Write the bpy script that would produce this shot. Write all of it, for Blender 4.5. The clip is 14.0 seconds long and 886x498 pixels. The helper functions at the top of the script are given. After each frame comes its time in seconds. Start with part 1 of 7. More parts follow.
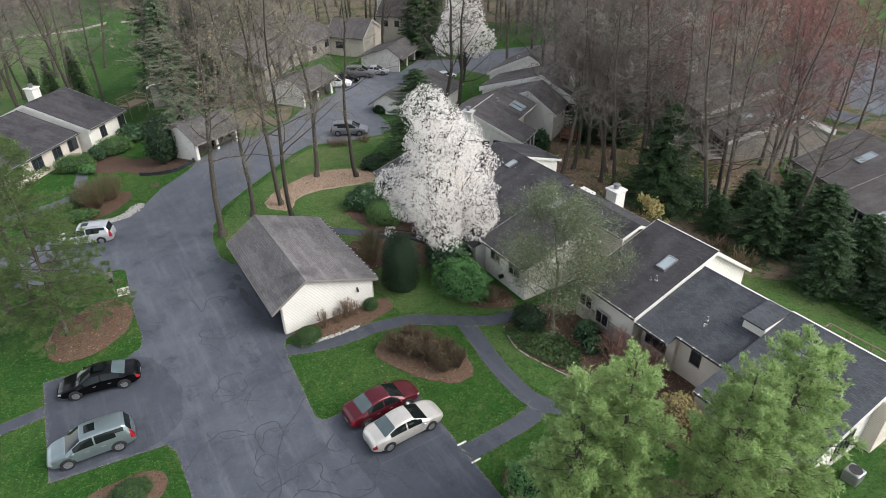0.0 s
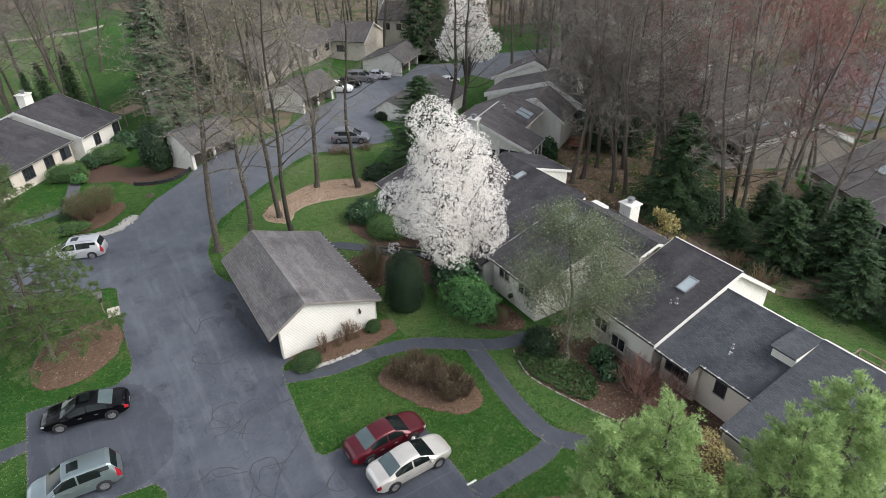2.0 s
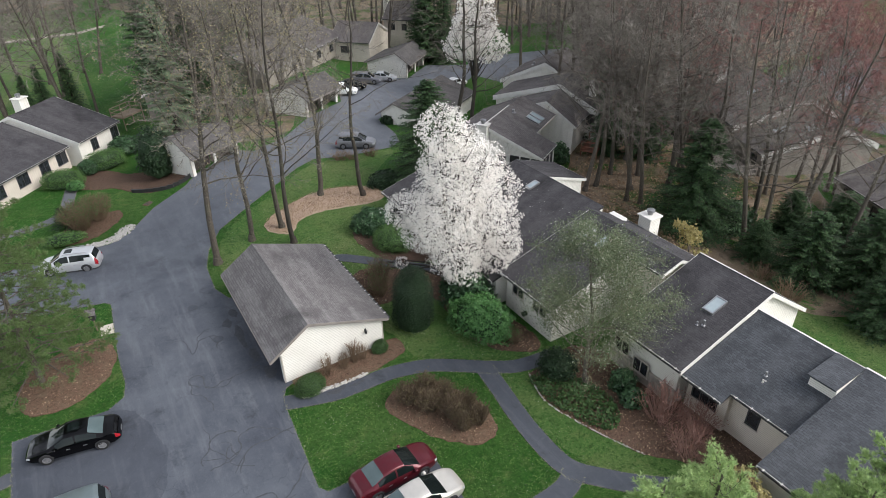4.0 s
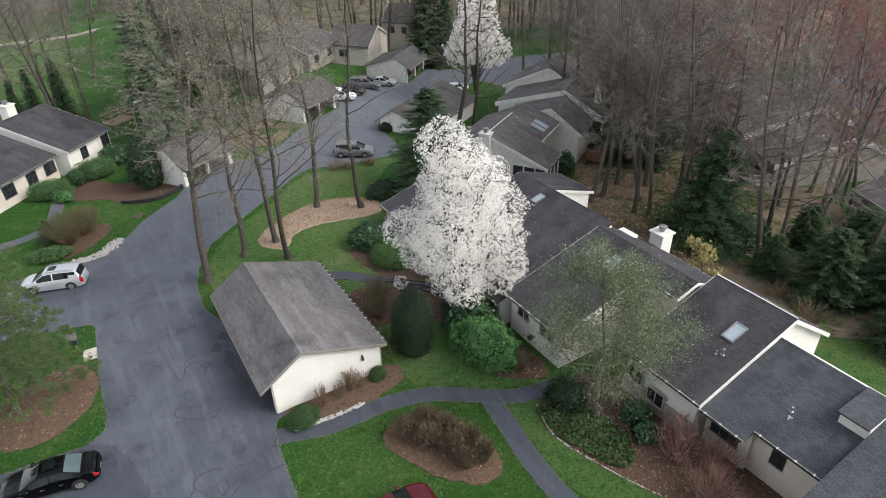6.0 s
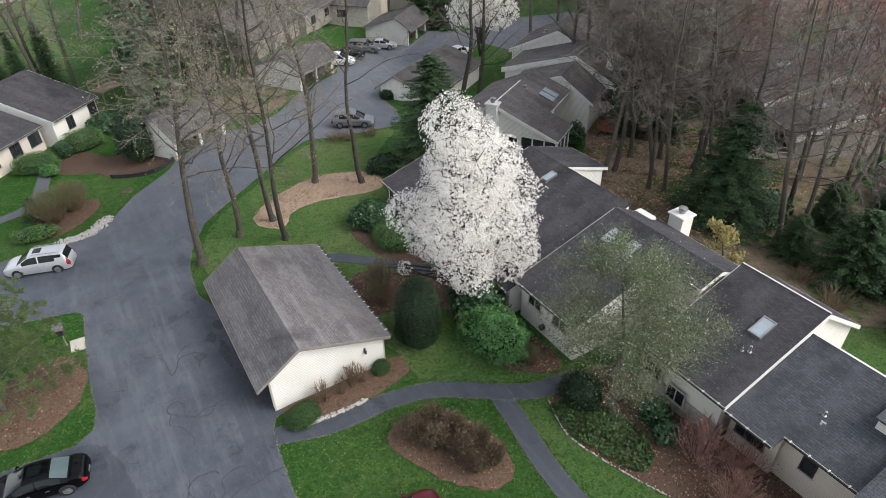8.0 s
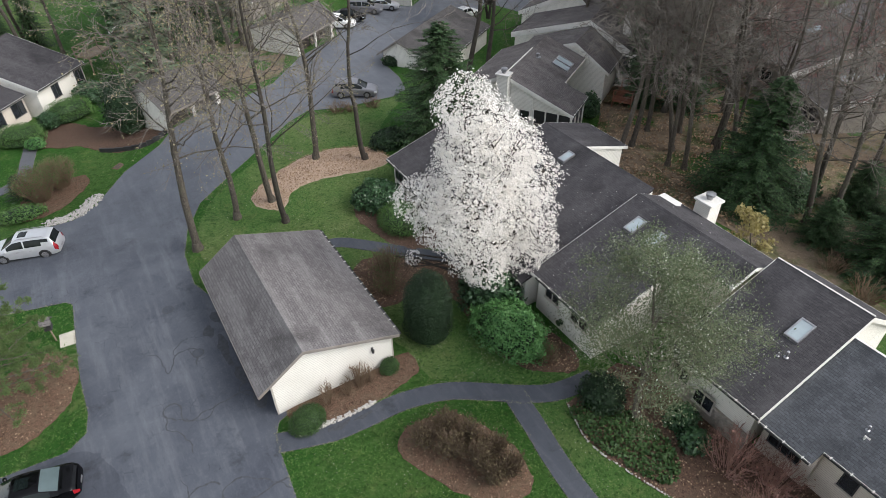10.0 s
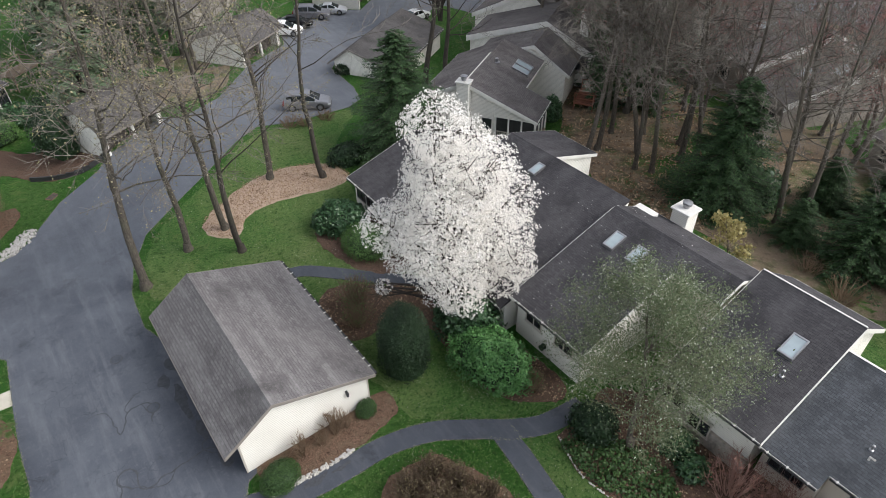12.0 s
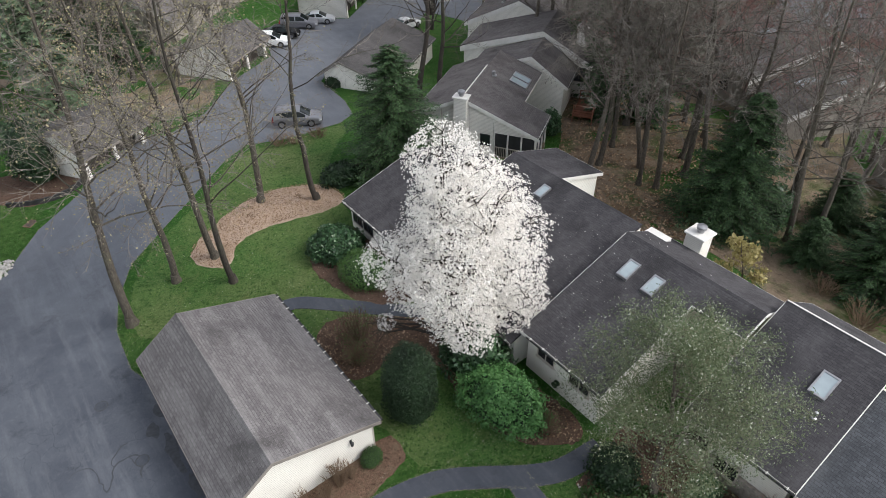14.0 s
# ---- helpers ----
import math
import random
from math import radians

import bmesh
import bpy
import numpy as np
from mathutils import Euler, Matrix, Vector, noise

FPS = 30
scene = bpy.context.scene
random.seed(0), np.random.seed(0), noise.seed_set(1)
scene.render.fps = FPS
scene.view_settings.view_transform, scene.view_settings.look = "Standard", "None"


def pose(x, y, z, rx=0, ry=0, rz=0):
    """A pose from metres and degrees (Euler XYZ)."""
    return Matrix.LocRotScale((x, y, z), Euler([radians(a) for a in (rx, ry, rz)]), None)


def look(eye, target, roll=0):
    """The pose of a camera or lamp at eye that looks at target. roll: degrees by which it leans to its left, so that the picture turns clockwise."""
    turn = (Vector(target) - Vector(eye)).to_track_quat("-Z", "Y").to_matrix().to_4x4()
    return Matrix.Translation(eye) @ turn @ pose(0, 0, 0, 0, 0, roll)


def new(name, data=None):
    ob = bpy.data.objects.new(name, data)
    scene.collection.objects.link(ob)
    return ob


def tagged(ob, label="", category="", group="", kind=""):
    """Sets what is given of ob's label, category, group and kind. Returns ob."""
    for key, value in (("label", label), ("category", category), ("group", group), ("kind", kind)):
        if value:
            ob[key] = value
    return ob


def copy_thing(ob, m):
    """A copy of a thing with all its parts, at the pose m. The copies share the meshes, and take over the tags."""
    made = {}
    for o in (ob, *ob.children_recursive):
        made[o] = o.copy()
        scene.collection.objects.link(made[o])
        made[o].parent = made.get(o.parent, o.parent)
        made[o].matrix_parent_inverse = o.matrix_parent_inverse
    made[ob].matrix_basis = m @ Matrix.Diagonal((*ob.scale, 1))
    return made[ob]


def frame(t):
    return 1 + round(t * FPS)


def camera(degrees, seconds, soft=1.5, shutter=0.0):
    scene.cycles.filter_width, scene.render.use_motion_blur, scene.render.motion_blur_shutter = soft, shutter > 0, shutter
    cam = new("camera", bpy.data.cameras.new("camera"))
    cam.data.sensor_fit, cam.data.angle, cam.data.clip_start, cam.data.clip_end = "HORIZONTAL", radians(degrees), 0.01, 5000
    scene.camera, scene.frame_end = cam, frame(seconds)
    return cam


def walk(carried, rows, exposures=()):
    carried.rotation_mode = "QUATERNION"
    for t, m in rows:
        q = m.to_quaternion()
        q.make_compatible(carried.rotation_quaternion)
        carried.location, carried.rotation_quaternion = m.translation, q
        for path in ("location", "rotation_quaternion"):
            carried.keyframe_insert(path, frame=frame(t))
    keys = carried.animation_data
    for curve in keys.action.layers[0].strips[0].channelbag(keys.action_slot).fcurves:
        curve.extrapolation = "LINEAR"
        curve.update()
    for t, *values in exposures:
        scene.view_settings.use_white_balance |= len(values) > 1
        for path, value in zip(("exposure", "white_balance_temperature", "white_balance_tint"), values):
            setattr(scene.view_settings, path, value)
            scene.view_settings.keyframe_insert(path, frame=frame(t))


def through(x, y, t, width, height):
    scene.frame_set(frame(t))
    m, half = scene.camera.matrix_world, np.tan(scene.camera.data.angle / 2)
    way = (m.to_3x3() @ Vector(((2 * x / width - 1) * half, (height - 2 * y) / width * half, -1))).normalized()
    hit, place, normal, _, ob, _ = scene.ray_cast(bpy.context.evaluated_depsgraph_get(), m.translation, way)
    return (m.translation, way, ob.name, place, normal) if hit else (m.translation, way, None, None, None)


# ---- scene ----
cam = camera(71.7, 14.0, soft=0.6)
METRES, EYE, TILT, LEAN, TURN = 20.5, 28.2, -6.5, 0.0, -31.7
ROWS = [
    (0.0, 0.0, 0.0, 0.0, -0.35, -24.96, 0.76),
    (0.5, -0.0012, 0.0236, 0.0015, -0.33, -24.93, 0.76),
    (1.0, -0.0054, 0.057, 0.005, -0.32, -24.92, 0.78),
    (1.5, -0.0118, 0.0935, 0.008, -0.3, -24.91, 0.78),
    (2.0, -0.0202, 0.1324, 0.0098, -0.29, -24.9, 0.78),
    (2.5, -0.0285, 0.1677, 0.0095, 0.02, -25.02, 0.86),
    (3.0, -0.0354, 0.1991, 0.0101, 0.02, -25.01, 0.85),
    (5.5, -0.0471, 0.3606, 0.0225, 0.04, -25.01, 0.87),
    (6.0, -0.0473, 0.394, 0.0255, 0.04, -24.99, 0.89),
    (6.5, -0.0503, 0.4286, 0.028, 0.04, -25.02, 0.89),
    (7.0, -0.0547, 0.4644, 0.0322, 0.05, -25.37, 0.91),
    (7.5, -0.0602, 0.5017, 0.0363, 0.06, -26.6, 0.91),
    (8.0, -0.0676, 0.5407, 0.0399, 0.05, -28.63, 0.91),
    (10.5, -0.1154, 0.734, 0.0624, -0.19, -32.7, 0.8),
    (11.0, -0.1259, 0.7691, 0.0644, -2.19, -32.73, 0.96),
    (11.5, -0.1367, 0.8045, 0.0668, -4.26, -32.77, 1.14),
    (12.0, -0.1445, 0.8409, 0.0702, -5.02, -32.82, 1.21),
    (12.5, -0.1524, 0.8771, 0.0745, -5.37, -32.82, 1.22),
    (13.0, -0.1622, 0.9113, 0.0822, -5.56, -32.84, 1.23),
    (13.5, -0.173, 0.943, 0.0896, -5.71, -32.85, 1.23),
    (14.0, -0.1818, 0.9739, 0.0945, -6.55, -32.85, 1.34),
]
walk(cam, [(t, pose(0, 0, EYE, TILT, LEAN, TURN) @ pose(METRES * x, METRES * y, METRES * z, 90 + pitch, roll, yaw)) for t, x, y, z, yaw, pitch, roll in ROWS],
     exposures=[(0.0, 1.11), (14.0, 1.11)])

# ---- world and light: a bright overcast sky ----
world = bpy.data.worlds.new("overcast_sky")
scene.world = world
world.use_nodes = True
wn, wl = world.node_tree.nodes, world.node_tree.links
sky = wn.new("ShaderNodeTexSky")
sky.sky_type, sky.sun_disc = "NISHITA", False
sky.sun_elevation, sky.sun_rotation = radians(40), radians(136)
grey = wn.new("ShaderNodeHueSaturation")
grey.inputs["Saturation"].default_value = 0.32
wl.new(sky.outputs[0], grey.inputs["Color"])
wl.new(grey.outputs[0], wn["Background"].inputs[0])
wn["Background"].inputs[1].default_value = 0.15
sun_data = bpy.data.lights.new("sun", "SUN")
sun_data.energy, sun_data.angle, sun_data.color = 1.6, radians(40), (1.0, 0.97, 0.93)
sun = new("sun", sun_data)
sun.matrix_world = look((46, -48, 54), (0, 0, 0))


# ---- materials ----
class Nodes:
    """Short hand for building a node material."""

    def __init__(self, name):
        self.m = bpy.data.materials.new(name)
        self.m.use_nodes = True
        self.n, self.l = self.m.node_tree.nodes, self.m.node_tree.links
        self.b = self.n["Principled BSDF"]

    def node(self, kind, **inputs):
        nd = self.n.new("ShaderNode" + kind)
        for k, v in inputs.items():
            self.put(nd.inputs[k.replace("_", " ")], v)
        return nd

    def put(self, socket, v):
        if isinstance(v, bpy.types.NodeSocket):
            self.l.new(v, socket)
        elif isinstance(v, tuple) and len(v) == 3 and socket.type == "RGBA":
            socket.default_value = (*v, 1)
        else:
            socket.default_value = v

    def pos(self, local=False):
        if local:
            return self.n.new("ShaderNodeTexCoord").outputs["Object"]
        return self.n.new("ShaderNodeNewGeometry").outputs["Position"]

    def noise(self, scale, detail=4.0, rough=0.6, vec=None):
        return self.node("TexNoise", Vector=vec or self.pos(), Scale=scale, Detail=detail, Roughness=rough).outputs["Fac"]

    def mix(self, a, b, f, mode="MIX"):
        nd = self.n.new("ShaderNodeMix")
        nd.data_type, nd.blend_type = "RGBA", mode
        self.put(nd.inputs["Factor"], f), self.put(nd.inputs["A"], a), self.put(nd.inputs["B"], b)
        return nd.outputs["Result"]

    def ramp(self, f, lo, hi):
        nd = self.n.new("ShaderNodeMapRange")
        self.put(nd.inputs["Value"], f)
        nd.inputs["From Min"].default_value, nd.inputs["From Max"].default_value = lo, hi
        return nd.outputs["Result"]

    def math(self, op, a, b=0.0):
        nd = self.n.new("ShaderNodeMath")
        nd.operation = op
        self.put(nd.inputs[0], a), self.put(nd.inputs[1], b)
        return nd.outputs[0]

    def bump(self, h, strength=0.5, distance=0.02):
        self.put(self.b.inputs["Normal"], self.node("Bump", Height=h, Strength=strength, Distance=distance).outputs[0])

    def done(self, color, rough=0.8, metal=0.0, spec=0.5):
        self.put(self.b.inputs["Base Color"], color), self.put(self.b.inputs["Roughness"], rough)
        self.put(self.b.inputs["Metallic"], metal), self.put(self.b.inputs["Specular IOR Level"], spec)
        return self.m


def plain(name, c1, c2, rough=0.7, scale=3.0, fine=40.0, bump=0.3, metal=0.0, spec=0.4, local=False):
    """Two tones mixed at two scales, with a fine relief."""
    k = Nodes(name)
    p = k.pos(local)
    a = k.ramp(k.noise(scale, vec=p), 0.3, 0.7)
    f = k.noise(fine, 3.0, vec=p)
    col = k.mix(k.mix(c1, c2, a), (0.5, 0.5, 0.5), k.math("MULTIPLY", k.math("ABSOLUTE", k.math("SUBTRACT", f, 0.5)), 0.5), "OVERLAY")
    if bump:
        k.bump(f, bump, 0.01)
    return k.done(col, rough, metal, spec)


def leafy(name, c1, c2, rough=0.55, through=0.35, spec=0.3, deep=0.72):
    """Leaves and needles: tone by leaf and by plant, with some light coming through."""
    k = Nodes(name)
    isl = k.n.new("ShaderNodeNewGeometry").outputs["Random Per Island"]
    col = k.mix(c1, c2, isl)
    col = k.mix(col, tuple(deep * v for v in c1), k.ramp(k.noise(0.9, 3.0), 0.5, 0.75))
    k.done(col, rough, 0, spec)
    tr = k.node("BsdfTranslucent", Color=col)
    mx = k.node("MixShader", Fac=through)
    k.l.new(k.b.outputs[0], mx.inputs[1]), k.l.new(tr.outputs[0], mx.inputs[2])
    k.l.new(mx.outputs[0], k.n["Material Output"].inputs[0])
    return k.m


def make_grass(name, fresh, worn, tuft):
    k = Nodes(name)
    big, mid, small, fine = k.noise(0.11, 5.0), k.noise(0.75, 5.0, 0.65), k.noise(5.0, 5.0, 0.75), k.noise(30.0, 3.0, 0.8)
    col = k.mix(fresh, worn, k.ramp(big, 0.42, 0.62))
    col = k.mix(col, (0.2, 0.205, 0.085), k.math("MULTIPLY", k.ramp(mid, 0.54, 0.72), 0.5))
    col = k.mix(col, (0.19, 0.25, 0.1), k.math("MULTIPLY", k.ramp(k.noise(3.0, 5.0, 0.75), 0.54, 0.7), 0.6))
    col = k.mix(col, (0.018, 0.065, 0.009), k.math("MULTIPLY", k.ramp(k.noise(1.6, 5.0, 0.7), 0.5, 0.68), 0.6))
    col = k.mix(col, (0.018, 0.065, 0.01), k.ramp(small, 0.5, 0.64))
    col = k.mix(col, tuft, k.math("MULTIPLY", k.ramp(k.noise(8.0, 4.0, 0.8), 0.54, 0.68), 0.85))
    col = k.mix(col, (0.012, 0.045, 0.007), k.ramp(fine, 0.52, 0.72))
    col = k.mix(col, (0.2, 0.27, 0.09), k.ramp(k.noise(26.0, 3.0, 0.8), 0.58, 0.74))
    k.bump(k.math("ADD", fine, k.math("ADD", small, k.noise(70.0, 2.0))), 1.0, 0.08)
    return k.done(col, 0.8, 0, 0.12)


def make_litter():
    k = Nodes("leaf_litter")
    col = k.mix((0.15, 0.11, 0.078), (0.3, 0.235, 0.17), k.ramp(k.noise(14.0, 5.0, 0.8), 0.35, 0.7))
    col = k.mix(col, (0.075, 0.11, 0.035), k.ramp(k.noise(0.3, 4.0), 0.47, 0.62))
    col = k.mix(col, (0.06, 0.045, 0.034), k.math("MULTIPLY", k.ramp(k.noise(1.1, 5.0, 0.7), 0.5, 0.68), 0.7))
    col = k.mix(col, (0.42, 0.34, 0.25), k.math("MULTIPLY", k.ramp(k.noise(6.0, 4.0, 0.8), 0.56, 0.7), 0.7))
    k.bump(k.noise(18.0, 4.0, 0.8), 1.0, 0.08)
    return k.done(col, 0.9, 0, 0.1)


def make_asphalt(name, c1, c2, worn, amount):
    k = Nodes(name)
    p = k.pos()
    streak = k.node("Mapping", Vector=p, Scale=(1.3, 0.14, 1.0)).outputs[0]
    col = k.mix(c1, c2, k.ramp(k.noise(0.2, 6.0, 0.65), 0.36, 0.66))
    col = k.mix(col, worn, k.math("MULTIPLY", k.ramp(k.noise(0.9, 7.0, 0.7, streak), 0.5, 0.76), amount))
    col = k.mix(col, worn, k.math("MULTIPLY", k.ramp(k.noise(2.6, 6.0, 0.75), 0.56, 0.78), amount * 0.8))
    col = k.mix(col, tuple(0.5 * v for v in c1), k.ramp(k.noise(0.42, 5.0, 0.7), 0.57, 0.76))
    grain = k.noise(55.0, 3.0, 0.85)
    crazed = k.node("TexVoronoi", Vector=k.mix(p, k.node("TexNoise", Vector=p, Scale=1.4, Detail=4.0).outputs["Color"], 0.35), Scale=1.9)
    crazed.feature = "DISTANCE_TO_EDGE"
    thin = k.math("MULTIPLY", k.math("LESS_THAN", crazed.outputs["Distance"], 0.014), k.ramp(k.noise(0.3, 4.0, 0.6), 0.5, 0.6))
    col = k.mix(col, tuple(0.45 * v for v in c1), k.math("MULTIPLY", thin, amount))
    col = k.mix(col, worn, k.math("MULTIPLY", k.ramp(k.noise(7.0, 5.0, 0.8), 0.56, 0.72), amount * 0.6))
    col = k.mix(col, worn, k.math("MULTIPLY", k.ramp(grain, 0.55, 0.75), 0.4))
    col = k.mix(col, tuple(0.4 * v for v in c1), k.math("MULTIPLY", k.ramp(k.noise(48.0, 3.0, 0.85), 0.56, 0.76), 0.6))
    # blends to the paler tone towards the drive's north end
    far_north = k.ramp(k.math("ADD", k.node("SeparateXYZ", Vector=p).outputs["Y"], k.math("MULTIPLY", k.noise(0.15, 4.0), 16.0)), 62.0, 84.0)
    col = k.mix(col, worn, k.math("MULTIPLY", far_north, 0.5))
    k.bump(grain, 0.6, 0.01)
    return k.done(col, k.ramp(k.noise(0.6, 3.0), -0.6, 1.3), 0, 0.35)


def make_mulch(name, c1, c2, c3):
    k = Nodes(name)
    chips = k.node("TexVoronoi", Vector=k.pos(), Scale=20.0)
    col = k.mix(c1, c2, chips.outputs["Color"])
    col = k.mix(col, c3, k.ramp(k.noise(2.2, 5.0), 0.45, 0.7))
    col = k.mix(col, tuple(0.4 * v for v in c1), k.ramp(k.noise(5.0, 5.0, 0.8), 0.53, 0.68))
    col = k.mix(col, tuple(min(0.8, 1.7 * v) for v in c2), k.math("MULTIPLY", k.ramp(k.noise(9.0, 4.0, 0.85), 0.58, 0.72), 0.7))
    k.bump(k.math("ADD", chips.outputs["Distance"], k.noise(25.0)), 1.0, 0.05)
    return k.done(col, 0.95, 0, 0.1)


def make_shingles(name, c1, c2, c3, run=(1.1, 0.16, 1.0)):
    k = Nodes(name)
    p = k.pos(True)
    br = k.node("TexBrick", Vector=p, Color1=c1, Color2=c2, Mortar=tuple(0.6 * v for v in c1), Scale=1.0, Mortar_Size=0.014, Mortar_Smooth=0.5, Bias=-0.1, Brick_Width=0.31, Row_Height=0.145)
    streak = k.node("Mapping", Vector=p, Scale=run).outputs[0]
    col = k.mix(br.outputs["Color"], c3, k.math("MULTIPLY", k.ramp(k.noise(0.8, 5.0, 0.6, streak), 0.45, 0.72), 0.6))
    col = k.mix(col, tuple(0.6 * v for v in c1), k.ramp(k.noise(0.35, 4.0, 0.6, p), 0.52, 0.7))
    col = k.mix(col, tuple(1.5 * v for v in c3), k.math("MULTIPLY", k.ramp(k.noise(11.0, 4.0, 0.85, p), 0.54, 0.74), 0.55))
    col = k.mix(col, tuple(0.45 * v for v in c1), k.math("MULTIPLY", k.ramp(k.noise(8.0, 4.0, 0.85, p), 0.53, 0.7), 0.6))
    k.bump(k.math("ADD", k.math("MULTIPLY", br.outputs["Fac"], -1.0), k.math("MULTIPLY", k.noise(60.0), 0.4)), 0.7, 0.012)
    return k.done(col, 0.9, 0, 0.2)


def make_siding(name, c1, c2, pitch=0.125):
    k = Nodes(name)
    p = k.pos(True)
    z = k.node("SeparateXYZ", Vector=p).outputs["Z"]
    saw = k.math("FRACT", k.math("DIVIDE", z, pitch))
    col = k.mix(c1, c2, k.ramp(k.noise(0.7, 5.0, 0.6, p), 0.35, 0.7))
    # shade under each board's lap, painted as a dark band in the colour
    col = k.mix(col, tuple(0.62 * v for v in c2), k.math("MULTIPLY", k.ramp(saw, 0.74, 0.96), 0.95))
    k.bump(k.math("SUBTRACT", 1.0, saw), 0.6, 0.02)
    return k.done(col, 0.6, 0, 0.3)


def make_paint(name, color, rough=0.28, metal=0.35, spec=0.3, coat=0.35):
    k = Nodes(name)
    col = k.mix(color, tuple(min(1, 0.8 * v + 0.1 * max(color)) for v in color), k.ramp(k.noise(1.7, 4.0, vec=k.pos(True)), 0.4, 0.7))
    k.b.inputs["Coat Weight"].default_value, k.b.inputs["Coat Roughness"].default_value = coat, 0.06
    return k.done(col, rough, metal, spec)


def make_bark(name, c1, c2):
    k = Nodes(name)
    p = k.pos(True)
    st = k.node("Mapping", Vector=p, Scale=(9.0, 9.0, 1.6)).outputs[0]
    f = k.noise(2.2, 5.0, 0.7, st)
    col = k.mix(c1, c2, k.ramp(f, 0.35, 0.68))
    col = k.mix(col, (0.09, 0.1, 0.06), k.math("MULTIPLY", k.ramp(k.noise(0.7, 4.0, 0.6, p), 0.5, 0.75), 0.5))
    k.bump(f, 0.8, 0.03)
    return k.done(col, 0.9, 0, 0.15)


GRASS = make_grass("grass", (0.026, 0.112, 0.014), (0.07, 0.15, 0.034), (0.11, 0.22, 0.05))
PALEGRASS = make_grass("thin_mossy_and_hazed_grass", (0.08, 0.175, 0.042), (0.175, 0.225, 0.085), (0.24, 0.33, 0.13))
LITTER = make_litter()
ASPHALT = make_asphalt("driveway_asphalt", (0.047, 0.053, 0.069), (0.088, 0.097, 0.116), (0.175, 0.185, 0.205), 0.48)
PATHTAR = make_asphalt("path_asphalt", (0.04, 0.046, 0.06), (0.06, 0.067, 0.083), (0.15, 0.152, 0.16), 0.35)
STALLTAR = make_asphalt("sealed_asphalt", (0.039, 0.044, 0.058), (0.064, 0.071, 0.088), (0.15, 0.158, 0.175), 0.4)
TAR = plain("crack_sealer", (0.036, 0.038, 0.045), (0.062, 0.065, 0.074), 0.6, 6.0)
EDGE = plain("dry_grass_edging", (0.3, 0.29, 0.2), (0.16, 0.17, 0.09), 0.9, 9.0, 60.0)
MULCH = make_mulch("brown_mulch", (0.085, 0.052, 0.036), (0.21, 0.135, 0.095), (0.15, 0.11, 0.075))
CHIPS = make_mulch("wood_chips", (0.34, 0.235, 0.175), (0.58, 0.45, 0.36), (0.46, 0.35, 0.275))
SOIL = make_mulch("dark_leaf_mulch", (0.07, 0.044, 0.034), (0.18, 0.115, 0.085), (0.12, 0.085, 0.062))
STONE = plain("pale_river_stone", (0.26, 0.25, 0.23), (0.58, 0.55, 0.51), 0.8, 7.0, 30.0)
CONCRETE = plain("concrete", (0.42, 0.39, 0.33), (0.5, 0.47, 0.4), 0.85, 2.0, 60.0)
SHINGLE = make_shingles("dark_shingles", (0.043, 0.041, 0.045), (0.066, 0.063, 0.068), (0.09, 0.086, 0.09))
SHINGLE_D = make_shingles("brown_grey_shingles", (0.104, 0.093, 0.092), (0.147, 0.133, 0.131), (0.198, 0.182, 0.179))
SHINGLE_E = make_shingles("far_garage_shingles", (0.075, 0.07, 0.069), (0.105, 0.098, 0.096), (0.14, 0.132, 0.13))
SHINGLE_C = make_shingles("slate_blue_shingles", (0.056, 0.06, 0.068), (0.082, 0.087, 0.097), (0.1, 0.105, 0.115))
SHINGLE_B = make_shingles("weathered_shingles", (0.118, 0.11, 0.111), (0.17, 0.159, 0.16), (0.235, 0.222, 0.222), (0.2, 1.6, 1.0))
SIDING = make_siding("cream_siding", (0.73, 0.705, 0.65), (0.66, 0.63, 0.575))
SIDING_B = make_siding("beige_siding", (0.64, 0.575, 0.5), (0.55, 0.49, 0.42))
# siding colour darkened to paint in the shadow on walls behind trees
SIDING_SHADE = make_siding("shaded_siding", (0.3, 0.27, 0.235), (0.24, 0.215, 0.185))
TRIM = plain("white_trim", (0.7, 0.685, 0.65), (0.6, 0.58, 0.545), 0.5, 2.0)
TRIM_B = plain("beige_trim", (0.45, 0.4, 0.35), (0.38, 0.34, 0.3), 0.6, 2.0)
EAVE = plain("weathered_brown_trim", (0.17, 0.15, 0.135), (0.24, 0.215, 0.195), 0.7, 2.0)
METAL = plain("grey_metal", (0.3, 0.3, 0.31), (0.4, 0.4, 0.41), 0.4, 3.0, metal=0.8)
DARK = plain("dark_paint", (0.02, 0.02, 0.022), (0.035, 0.035, 0.037), 0.5, 3.0)
WOOD = plain("weathered_wood", (0.16, 0.12, 0.085), (0.24, 0.19, 0.14), 0.85, 4.0)
REDWOOD = plain("stained_deck_wood", (0.17, 0.06, 0.035), (0.24, 0.1, 0.06), 0.8, 4.0)
ROCK = plain("house_stone", (0.2, 0.18, 0.16), (0.42, 0.37, 0.32), 0.9, 3.5, 12.0, 0.8)
DOOR = plain("shaded_bay_door", (0.035, 0.028, 0.024), (0.055, 0.044, 0.037), 0.7)
RUBBER = plain("tyre_rubber", (0.014, 0.014, 0.015), (0.022, 0.022, 0.023), 0.85, 5.0)
RIM = plain("alloy", (0.2, 0.2, 0.21), (0.32, 0.32, 0.33), 0.3, 8.0, metal=0.6)
LAMPGLASS = plain("lamp_lens", (0.3, 0.31, 0.33), (0.45, 0.46, 0.48), 0.12, 5.0, bump=0)
